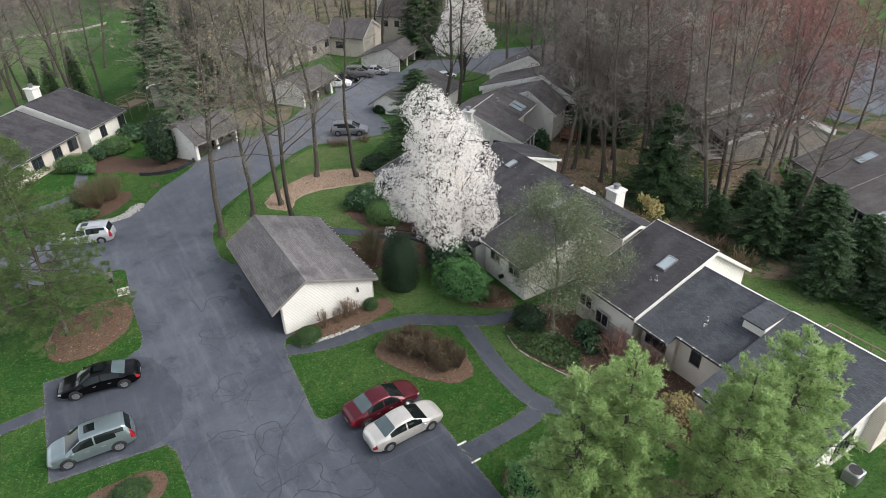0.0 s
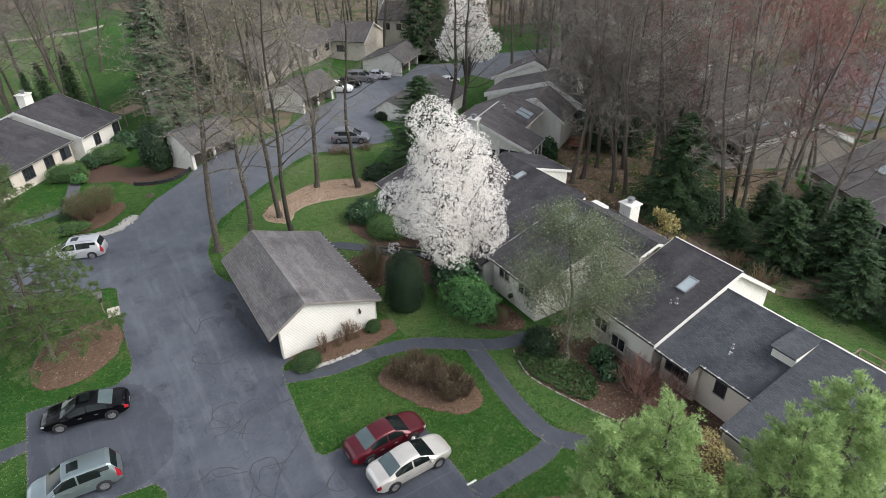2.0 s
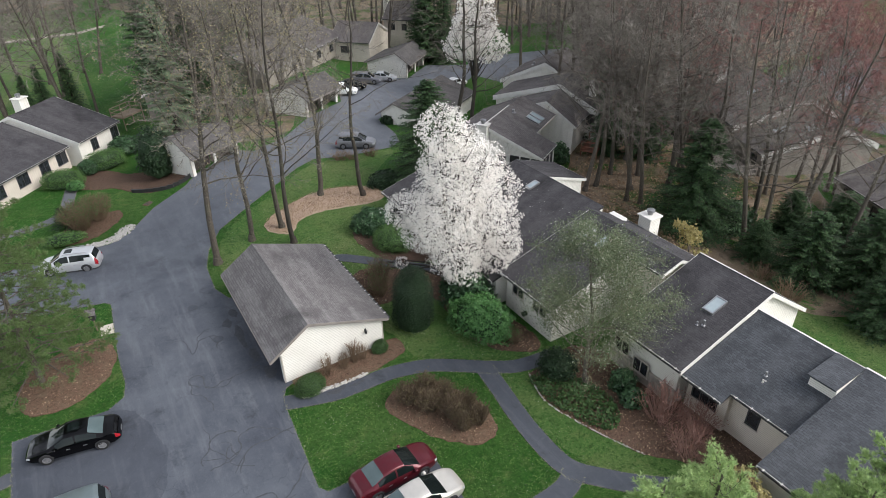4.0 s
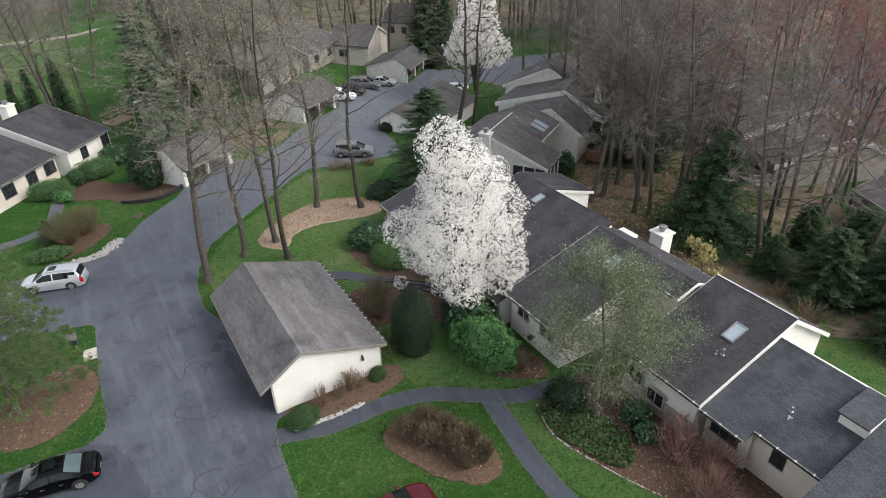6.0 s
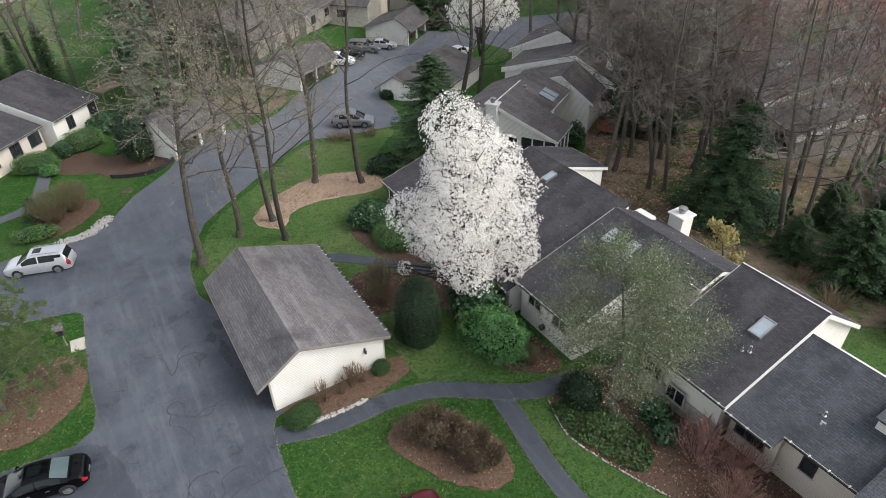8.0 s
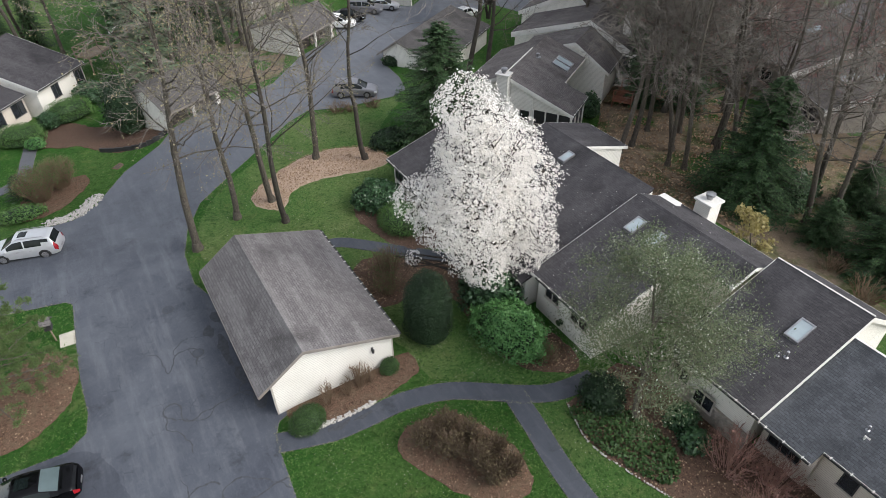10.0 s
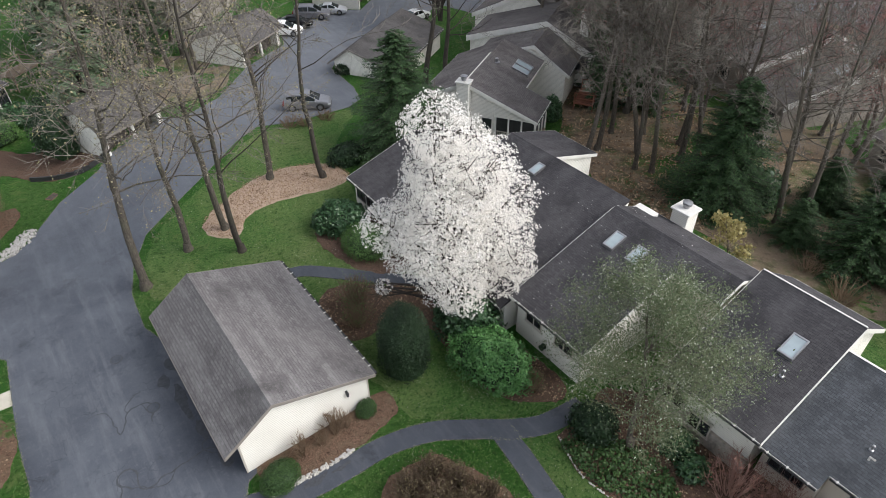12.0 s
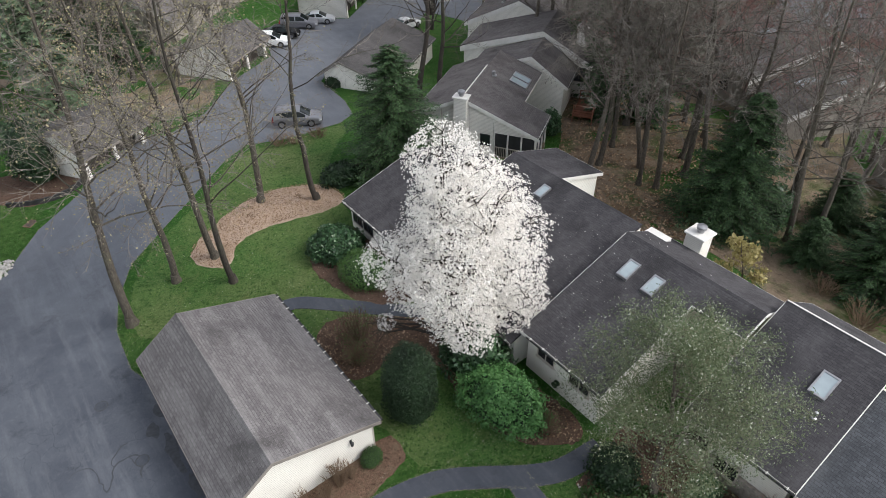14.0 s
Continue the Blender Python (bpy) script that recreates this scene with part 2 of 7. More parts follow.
REDLENS = plain("red_lens", (0.2, 0.006, 0.012), (0.27, 0.01, 0.016), 0.15, 5.0, bump=0)
WHITEPAINT = plain("white_line_paint", (0.6, 0.6, 0.6), (0.75, 0.75, 0.74), 0.7, 5.0)
BARK = make_bark("grey_brown_bark", (0.055, 0.046, 0.038), (0.15, 0.131, 0.11))
BARK_G = make_bark("rough_grey_bark", (0.04, 0.034, 0.028), (0.125, 0.11, 0.092))
BARK_D = make_bark("dark_bark", (0.035, 0.03, 0.027), (0.075, 0.065, 0.055))
TWIG = plain("grey_brown_twigs", (0.1, 0.086, 0.074), (0.225, 0.2, 0.175), 0.85, 0.3, 5.0, 0)
TWIG_R = plain("reddish_budding_twigs", (0.2, 0.09, 0.08), (0.29, 0.145, 0.13), 0.85, 0.3, 5.0, 0)
STEM = plain("brown_shrub_stems", (0.13, 0.085, 0.055), (0.2, 0.14, 0.09), 0.85, 0.8, 5.0, 0)
DARKSTEM = plain("dark_brown_stems", (0.085, 0.06, 0.042), (0.15, 0.108, 0.075), 0.85, 0.8, 5.0, 0)
OLIVEBUD = leafy("olive_brown_buds", (0.1, 0.075, 0.045), (0.17, 0.14, 0.075))
REDSTEM = plain("reddish_brown_stems", (0.2, 0.11, 0.09), (0.3, 0.18, 0.15), 0.85, 0.8, 5.0, 0)
RUSTBUD = leafy("rusty_buds", (0.22, 0.1, 0.08), (0.32, 0.17, 0.13))
PETAL = leafy("white_magnolia_petals", (0.87, 0.83, 0.79), (0.93, 0.905, 0.87), 0.6, 0.4, 0.3, 0.92)
BUDLEAF = leafy("pale_olive_buds", (0.2, 0.18, 0.09), (0.36, 0.32, 0.2))
SILVER = leafy("silvery_young_leaves", (0.085, 0.115, 0.055), (0.2, 0.235, 0.14))
# pale flakes that paint glints of light among the young leaves
GLINT = leafy("painted_leaf_glints", (0.4, 0.42, 0.33), (0.62, 0.63, 0.55))
SILVERTWIG = plain("olive_grey_twigs", (0.13, 0.13, 0.075), (0.21, 0.21, 0.13), 0.8, 0.6, 5.0, 0)
PINE = leafy("white_pine_needles", (0.26, 0.38, 0.15), (0.5, 0.62, 0.29), 0.6, 0.58)
SPRUCE = leafy("dark_hemlock_needles", (0.024, 0.056, 0.024), (0.085, 0.15, 0.06), 0.6, 0.25)
LARCH = leafy("thin_olive_needles", (0.085, 0.14, 0.045), (0.17, 0.235, 0.09), 0.6, 0.35)
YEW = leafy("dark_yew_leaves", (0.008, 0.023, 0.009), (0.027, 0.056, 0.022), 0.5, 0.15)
RHODO = leafy("rhododendron_leaves", (0.06, 0.17, 0.048), (0.14, 0.29, 0.095), 0.45, 0.25, 0.35)
RHODO_D = leafy("dark_rhododendron_leaves", (0.022, 0.065, 0.025), (0.055, 0.12, 0.045), 0.4, 0.2, 0.5)
BOX = leafy("boxwood_leaves", (0.065, 0.14, 0.036), (0.12, 0.21, 0.065), 0.5, 0.2)
COVER = leafy("ground_cover_leaves", (0.03, 0.07, 0.02), (0.07, 0.125, 0.04), 0.5, 0.2)
GOLD = leafy("pale_yellow_blossom", (0.3, 0.26, 0.1), (0.42, 0.36, 0.17), 0.6, 0.3)


def make_glass(name, tint, rough=0.05, spec=0.8):
    k = Nodes(name)
    k.b.inputs["Coat Weight"].default_value = 0.0
    return k.done(k.mix(tint, tuple(0.6 * v for v in tint), k.noise(1.1, 3.0, vec=k.pos(True))), rough, 0.0, spec)


GLASS = make_glass("dark_window_glass", (0.03, 0.034, 0.04))
CARGLASS = make_glass("tinted_car_glass", (0.008, 0.012, 0.012), 0.06, 0.25)
# pale tint puts the sky's reflection into the sedan rear window colour
PALEGLASS = make_glass("sky_lit_rear_glass", (0.09, 0.125, 0.13), 0.08, 0.5)
BLADE = leafy("grass_blades", (0.06, 0.16, 0.03), (0.2, 0.31, 0.09), 0.6, 0.4, 0.2)
DRYLEAF = leafy("fallen_brown_leaves", (0.16, 0.095, 0.055), (0.46, 0.34, 0.23), 0.8, 0.1, 0.1)
SKYGLASS = make_glass("pale_skylight_dome", (0.4, 0.47, 0.5), 0.15)


# ---- building helpers ----
def smoothstep(u):
    u = min(1.0, max(0.0, u))
    return u * u * (3 - 2 * u)


def land(x, y):
    """Height of the ground: level, with a dip to the north-west and towards the woods."""
    return -1.3 * smoothstep((y - 50) / 18) * smoothstep((14 - x) / 9) - 1.2 * smoothstep((x - 38) / 10)


class Geo:
    """Vertices and faces of one part."""

    def __init__(self):
        self.v, self.f = [], []

    def add(self, verts, faces):
        o = len(self.v)
        self.v += [tuple(p) for p in verts]
        self.f += [tuple(i + o for i in q) for q in faces]
        return self

    def box(self, x0, x1, y0, y1, z0, z1, c=0.0):
        """A box; c chamfers its upright and upper edges."""
        if not c:
            return self.add([(x, y, z) for z in (z0, z1) for y in (y0, y1) for x in (x0, x1)],
                            [(0, 2, 3, 1), (4, 5, 7, 6), (0, 1, 5, 4), (1, 3, 7, 5), (3, 2, 6, 7), (2, 0, 4, 6)])
        ring = [(x0 + c, y0), (x1 - c, y0), (x1, y0 + c), (x1, y1 - c), (x1 - c, y1), (x0 + c, y1), (x0, y1 - c), (x0, y0 + c)]
        cx, cy = (x0 + x1) / 2, (y0 + y1) / 2
        top = [(cx + (x - cx) * (1 - 2 * c / (x1 - x0)), cy + (y - cy) * (1 - 2 * c / (y1 - y0))) for x, y in ring]
        return self.add([(*p, z0) for p in ring] + [(*p, z1 - c) for p in ring] + [(*p, z1) for p in top],
                        [tuple(range(7, -1, -1)), tuple(range(16, 24))]
                        + [(8 * k + i, 8 * k + (i + 1) % 8, 8 * k + 8 + (i + 1) % 8, 8 * k + 8 + i) for k in (0, 1) for i in range(8)])

    def prism(self, poly, x0, x1):
        """A polygon in y and z, drawn out along x."""
        n = len(poly)
        return self.add([(x0, y, z) for y, z in poly] + [(x1, y, z) for y, z in poly],
                        [tuple(range(n - 1, -1, -1)), tuple(range(n, 2 * n))] + [(i, (i + 1) % n, n + (i + 1) % n, n + i) for i in range(n)])

    def upright(self, poly, z0, z1):
        """A polygon in x and y, drawn up."""
        n = len(poly)
        return self.add([(x, y, z0) for x, y in poly] + [(x, y, z1) for x, y in poly],
                        [tuple(range(n - 1, -1, -1)), tuple(range(n, 2 * n))] + [(i, (i + 1) % n, n + (i + 1) % n, n + i) for i in range(n)])

    def lathe(self, profile, centre=(0, 0, 0), n=16, axis="z", caps=True):
        """A turned shape from (radius, height) pairs."""
        vs = []
        for r, h in profile:
            for i in range(n):
                a = 2 * math.pi * i / n
                p = (r * math.cos(a), r * math.sin(a), h)
                p = p if axis == "z" else (p[0], h, p[1])
                vs.append(tuple(u + w for u, w in zip(p, centre)))
        m = len(profile)
        fs = [(k * n + i, k * n + (i + 1) % n, k * n + n + (i + 1) % n, k * n + n + i) for k in range(m - 1) for i in range(n)]
        return self.add(vs, fs + ([tuple(range(n - 1, -1, -1)), tuple(range((m - 1) * n, m * n))] if caps else []))

    def tube(self, pts, radii, n=5):
        pts = [Vector(p) for p in pts]
        vs = []
        for i, p in enumerate(pts):
            d = (pts[min(i + 1, len(pts) - 1)] - pts[max(i - 1, 0)]).normalized()
            u = d.cross(Vector((0.3, 0.9, 0.1)) if abs(d.z) > 0.8 else Vector((0, 0, 1))).normalized()
            w = d.cross(u)
            vs += [p + (u * math.cos(2 * math.pi * j / n) + w * math.sin(2 * math.pi * j / n)) * radii[i] for j in range(n)]
        m = len(pts)
        return self.add(vs, [(k * n + j, k * n + (j + 1) % n, k * n + n + (j + 1) % n, k * n + n + j) for k in range(m - 1) for j in range(n)])

    def mesh(self, name, mat, smooth=0.0):
        me = bpy.data.meshes.new(name)
        me.from_pydata(self.v, [], self.f)
        me.materials.append(mat)
        if smooth:
            bm = bmesh.new()
            bm.from_mesh(me)
            bmesh.ops.recalc_face_normals(bm, faces=bm.faces)
            for f in bm.faces:
                f.smooth = True
            for e in bm.edges:
                if len(e.link_faces) == 2 and e.calc_face_angle(0) > radians(smooth):
                    e.smooth = False
            bm.to_mesh(me)
            bm.free()
        else:
            me.update()
        return me


def part(name, geo, material, parent=None, label="", smooth=0.0, kind=""):
    """One mesh object under a thing or a part."""
    me = geo if isinstance(geo, bpy.types.Mesh) else geo.mesh(name, material, smooth)
    ob = new(name, me)
    ob.parent = parent
    return tagged(ob, label, kind=kind)


def thing(name, label, category, place=(0, 0, 0), turn=0.0, group="", kind=""):
    ob = new(name)
    ob.empty_display_size = 0.3
    ob.matrix_world = pose(*place, 0, 0, turn)
    return tagged(ob, label, category, group, kind)


def curve_through(pts, closed=True, steps=6):
    """A smooth line through the points."""
    n, out = len(pts), []
    for i in range(n if closed else n - 1):
        a, b, c, d = (pts[(i + k) % n] if closed else pts[min(max(i + k, 0), n - 1)] for k in (-1, 0, 1, 2))
        for s in range(steps):
            t = s / steps
            out.append(tuple(0.5 * (2 * b[j] + (c[j] - a[j]) * t + (2 * a[j] - 5 * b[j] + 4 * c[j] - d[j]) * t * t + (3 * b[j] - a[j] - 3 * c[j] + d[j]) * t ** 3) for j in (0, 1)))
    return out if closed else out + [tuple(pts[-1])]


def inside(x, y, poly):
    hit, n = False, len(poly)
    for i in range(n):
        (x0, y0), (x1, y1) = poly[i], poly[(i + 1) % n]
        if (y0 > y) != (y1 > y) and x < (x1 - x0) * (y - y0) / (y1 - y0) + x0:
            hit = not hit
    return hit


def inside_all(x, y, poly):
    """Which of many points lie in an outline."""
    hit = np.zeros(len(x), bool)
    for (x0, y0), (x1, y1) in zip(poly, poly[1:] + poly[:1]):
        if y0 != y1:
            hit ^= ((y0 > y) != (y1 > y)) & (x < (x1 - x0) * (y - y0) / (y1 - y0) + x0)
    return hit


def ragged(poly, amount):
    """An outline with a worn, uneven edge."""
    out = []
    for (x0, y0), (x1, y1) in zip(poly, poly[1:] + poly[:1]):
        n = max(1, int(math.hypot(x1 - x0, y1 - y0) / 0.22))
        for i in range(n):
            x, y = x0 + (x1 - x0) * i / n, y0 + (y1 - y0) * i / n
            v = noise.noise_vector((x * 0.9, y * 0.9, 3.0)) * amount + noise.noise_vector((x * 3.7, y * 3.7, 7.0)) * amount * 0.6
            out.append((x + v.x, y + v.y))
    return out


def sheet(name, poly, mat, lift, label, category, step=1.5, mound=0.0, rough=0.0, skirt=0.12):
    """A piece of ground with an outline, following the land, with its edge turned down."""
    from mathutils import geometry
    poly = [Vector(p) for p in (ragged(poly, 0.24) if mound else poly)]
    n = len(poly)
    xs, ys = [p.x for p in poly], [p.y for p in poly]
    pts = list(poly)
    flat = [tuple(p) for p in poly]
    y = min(ys) + step / 2
    while y < max(ys):
        x = min(xs) + step / 2
        while x < max(xs):
            if inside(x, y, flat) and min((Vector((x, y)) - q).length for q in poly) > 0.3 * step:
                pts.append(Vector((x, y)))
            x += step
        y += step
    v, e, f, *_ = geometry.delaunay_2d_cdt(pts, [], [list(range(n))], 1, 1e-5)
    g = Geo()
    top = []
    for p in v:
        d = min((p - q).length for q in poly) if (mound or rough) else 0
        k = smoothstep(d / 0.8)
        top.append((p.x, p.y, land(p.x, p.y) + lift + mound * k + rough * k * noise.noise((p.x * 1.3, p.y * 1.3, 0))))
    g.add(top, f)
    rim = [(p.x, p.y, land(p.x, p.y) + lift) for p in poly]
    low = [(x, y, z - skirt) for x, y, z in rim]
    g.add(rim + low, [(i, n + i, n + (i + 1) % n, (i + 1) % n) for i in range(n)])
    ob = part(name, g, mat, smooth=60)
    return tagged(ob, label, category, kind="structure")


def ribbon(pts, width):
    """The outline of a path of a given width along a line."""
    line = [Vector(p) for p in curve_through(pts, False, 5)]
    left, right = [], []
    for i, p in enumerate(line):
        d = (line[min(i + 1, len(line) - 1)] - line[max(i - 1, 0)]).normalized()
        s = Vector((-d.y, d.x)) * width / 2
        left.append(tuple(p + s)), right.append(tuple(p - s))
    return right + left[::-1]


# ---- ground, driveway, paths, beds ----
def make_ground():
    g = Geo()
    xs = [-900, -400, -180, -90, -40] + [-20 + 1.5 * i for i in range(56)] + [64 + 3 * i for i in range(16)] + [130, 200, 420, 900]
    ys = [-700, -250, -90, -30] + [-10 + 3 * i for i in range(18)] + [44 + 1.5 * i for i in range(28)] + [86 + 3 * i for i in range(14)] + [150, 200, 320, 600, 1400]
    g.add([(x, y, land(x, y)) for y in ys for x in xs],
          [(j * len(xs) + i, j * len(xs) + i + 1, (j + 1) * len(xs) + i + 1, (j + 1) * len(xs) + i) for j in range(len(ys) - 1) for i in range(len(xs) - 1)])
    tagged(part("ground", g, GRASS, smooth=60), "short green spring lawn with yellowish patches", "lawn", kind="structure")


make_ground()

DRIVE = [(-0.5, -30), (-0.45, 24), (-0.5, 28.7), (-0.9, 29.5), (-6.9, 30.2), (-6.7, 39.3), (-1.6, 39.0), (-0.6, 39.7), (-0.35, 41), (-0.4, 44), (-0.2, 48),
         (0, 50.9), (-0.4, 51.4), (-4.5, 52.4), (-11, 53.2), (-11, 62.6), (-3, 63.2), (1.1, 63.0), (2.8, 64.4), (4.2, 66.6), (5.9, 69), (9.6, 71.1), (11.2, 72.9), (16.6, 76.9), (18.5, 75.2), (23, 77.3),
         (28.4, 82.9), (34.8, 86.6), (36, 90), (40, 96.5), (45, 98.5), (50.3, 94.9), (57, 100.3), (64, 96), (60, 90), (53, 84.5), (46, 84.5), (43.7, 82.9),
         (35.8, 76.7), (35.3, 71), (34.4, 68), (32.5, 67.1), (27, 67.6), (23.6, 68.9), (21.1, 67.6), (16.1, 63.3), (12.8, 60.6), (10.2, 58.6), (8.4, 55.3), (7.5, 52.2), (7.3, 48.6),
         (7.9, 46.8), (9.2, 46.6), (9.2, 35.3), (8.3, 34.9), (7.9, 34.2), (7.75, 33.2), (7.25, 26.8), (7.6, 26.3), (13.45, 26.1), (13.45, 8), (8.5, 6), (8.5, -30)]
sheet("road", DRIVE, ASPHALT, 0.03, "worn blue-grey asphalt driveway with sealed cracks", "driveway", 1.5)

PATHS = [([(7.7, 33.75), (10.4, 32.85), (12.4, 32.65), (14.6, 32.55), (17.0, 31.85), (18.9, 30.6), (20.6, 29.35), (22.2, 28.55), (24.6, 28.2)], 1.2),
         ([(20.0, 29.6), (19.75, 27.6), (19.35, 25.2), (19.15, 22.6), (19.35, 20.6), (20.6, 19.0), (22.4, 17.3), (24.6, 15.9), (27.2, 15.6)], 1.25),
         ([(19.4, 20.3), (18.3, 19.75), (16.2, 19.6), (13.4, 19.55)], 1.2),
         ([(-6.75, 36.35), (-9.5, 36.1), (-16, 35.5), (-24, 36)], 1.0),
         ([(16.4, 47.8), (17.6, 47.4), (19.0, 46.1), (20.6, 44.4), (22.6, 42.4), (24.0, 41.0)], 1.1),
         ([(-9, 70.5), (-4.5, 71.2), (-2.2, 72.8), (-1.5, 76), (-0.8, 80)], 1.2)]
for i, (pts, w) in enumerate(PATHS):
    sheet("footpath", ribbon(pts, w), PATHTAR, 0.036 + 0.004 * i, "narrow dark asphalt footpath through the lawn", "path", 0.8)

BEDS = []
BEDS.append(curve_through([(13.0, 30.3), (14.6, 31.0), (16.7, 30.3), (17.9, 27.6), (17.9, 25.2), (16.6, 24.5), (15.0, 25.4), (13.7, 27.4)]))
sheet("mulch_bed", BEDS[-1], MULCH, 0.03, "kidney-shaped bed of brown bark mulch in the lawn", "mulch bed", 0.5, 0.12, 0.06)
BEDS.append(curve_through([(-6.3, 43.2), (-5.4, 45.6), (-3.2, 47.0), (-1.3, 46.9), (-0.5, 45.6), (-0.7, 43.3), (-2.2, 41.3), (-4.0, 40.6), (-5.8, 41.2)]))
sheet("mulch_bed", BEDS[-1], MULCH, 0.032, "round bed of brown bark mulch under a conifer", "mulch bed", 0.6, 0.12, 0.06)
BEDS.append(curve_through([(9.3, 34.0), (10.4, 33.5), (12.9, 33.3), (14.4, 33.5), (16.4, 34.0), (16.7, 35.2), (15.7, 35.75), (12, 35.7), (9, 35.6)]))
sheet("mulch_bed", BEDS[-1], MULCH, 0.034, "brown mulch strip along the garage wall", "mulch bed", 0.5, 0.08, 0.04)
BEDS.append(curve_through([(13.9, 55.3), (14.2, 57.2), (17.0, 59.2), (20.2, 60.5), (23.4, 60.2), (25.8, 58.4), (26.2, 55.9), (24.3, 55.3), (20, 56.2), (17.4, 55.9), (15.4, 53.9)]))
sheet("wood_chip_bed", BEDS[-1], CHIPS, 0.03, "pale tan wood chip bed under bare trees", "wood chips", 0.7, 0.1, 0.08)
BEDS.append(curve_through([(16.9, 44.0), (18.8, 44.6), (20.4, 43.6), (22.6, 41.6), (24.6, 40), (24.8, 35), (24.8, 30), (23.9, 29.2), (22.2, 30.3), (21.4, 31.4), (21.0, 34), (21.3, 38), (20.2, 39.8), (17.5, 39.6), (16.5, 41.5)]))
sheet("shrub_bed", BEDS[-1], SOIL, 0.03, "dark leaf-strewn mulch bed by the house wall", "mulch bed", 0.6, 0.06, 0.05)
BEDS.append(curve_through([(19.9, 49.4), (20.4, 50.9), (22.4, 52), (24.6, 52.2), (24.8, 46), (24.6, 43), (22.8, 43.2), (21.2, 44.2), (20.3, 46.5)]))
sheet("shrub_bed", BEDS[-1], SOIL, 0.033, "dark mulch bed under clipped shrubs", "mulch bed", 0.6, 0.06, 0.05)
BEDS.append(curve_through([(22.1, 27.6), (21.5, 25.3), (21.9, 23.2), (22.8, 20.7), (23.6, 18.9), (25.2, 17.2), (26.6, 15.9), (28.6, 13.6), (28.8, 18), (28.4, 22), (28, 26.5), (26, 28.2), (23.8, 27.6)]))
sheet("ground_cover_bed", BEDS[-1], SOIL, 0.036, "brown planting bed in front of the townhouse", "mulch bed", 0.6, 0.05, 0.05)
BEDS.append(curve_through([(13.9, 12), (14.0, 16.5), (15.0, 17.4), (17, 17.2), (18.6, 15.0), (22, 12), (26, 9), (26, 6), (18, 3), (13.8, 5)]))
sheet("mulch_bed", BEDS[-1], MULCH, 0.03, "brown mulch bed under pines", "mulch bed", 0.9, 0.06, 0.05)
BEDS.append(curve_through([(-2.6, 65.6), (-2.4, 68.6), (-0.6, 70.4), (2.2, 70.6), (3.0, 69.2), (1.8, 67.2), (0.2, 65.6), (-1.4, 65.0)]))
sheet("mulch_bed", BEDS[-1], MULCH, 0.03, "brown mulch bed with twiggy shrubs", "mulch bed", 0.6, 0.06, 0.05)
BEDS.append(curve_through([(5.4, 73.4), (8.5, 72.4), (10.6, 73.0), (9.6, 75.2), (8.5, 78), (4.8, 80), (2.2, 82.6), (-1.6, 80.4), (0.5, 77.6), (3.2, 76.4)]))
sheet("mulch_bed", BEDS[-1], SOIL, 0.034, "dark mulch bed beside the garage", "mulch bed", 0.8, 0.06, 0.05)
BEDS.append(curve_through([(-3.8, 25.0), (-1.6, 26.4), (-1.4, 27.6), (-3.6, 28.4), (-6, 27.6), (-5.6, 25.6)]))
sheet("mulch_bed", BEDS[-1], MULCH, 0.03, "brown mulch bed with a low shrub", "mulch bed", 0.6, 0.08, 0.04)
FLOOR = curve_through([(38.6, 42), (41, 50), (47, 52), (56, 60), (70, 66), (95, 62), (92, 30), (76, 36), (66, 34), (56, 20), (46, 21), (42.5, 27), (43.5, 35)])
sheet("woodland_floor", FLOOR, LITTER, 0.03, "woodland floor of brown fallen leaves", "leaf litter", 3.0, 0.0, 0.25)
sheet("woodland_floor", curve_through([(10, 81), (17, 79), (24, 79), (28, 86), (33, 90), (30, 96), (20, 97), (12, 92)]), LITTER, 0.03, "brown leaf litter under bare trees", "leaf litter", 3.0, 0.0, 0.2)
sheet("woodland_floor", curve_through([(30, 150), (10, 200), (-30, 205), (-60, 190), (-110, 215), (-60, 300), (60, 330), (190, 260), (200, 140), (150, 70), (118, 74), (112, 110), (82, 120), (60, 134)]), LITTER, 0.05, "distant woodland floor of brown leaves", "leaf litter", 14.0)
# far meadow gets the pale lawn colour to paint in distance haze
sheet("lawn", [(-160, 100), (-160, 212), (4, 212), (4, 104)], PALEGRASS, 0.02, "wide green meadow beyond the trees, coloured pale for haze", "meadow", 14.0)
sheet("gravel_walk", ribbon([(-60, 155), (-30, 163), (2, 168), (25, 161), (45, 150)], 2.2), ROCK, 0.04, "pale gravel walk across the far meadow", "path", 4.0)
sheet("far_parking", [(88, 38), (88, 58), (128, 66), (140, 50), (128, 36)], ASPHALT, 0.03, "distant grey asphalt parking court", "parking", 6.0)
sheet("far_parking", [(62, 84), (60, 92), (66, 100), (84, 96), (90, 78), (76, 74)], ASPHALT, 0.034, "distant grey asphalt parking court", "parking", 6.0)
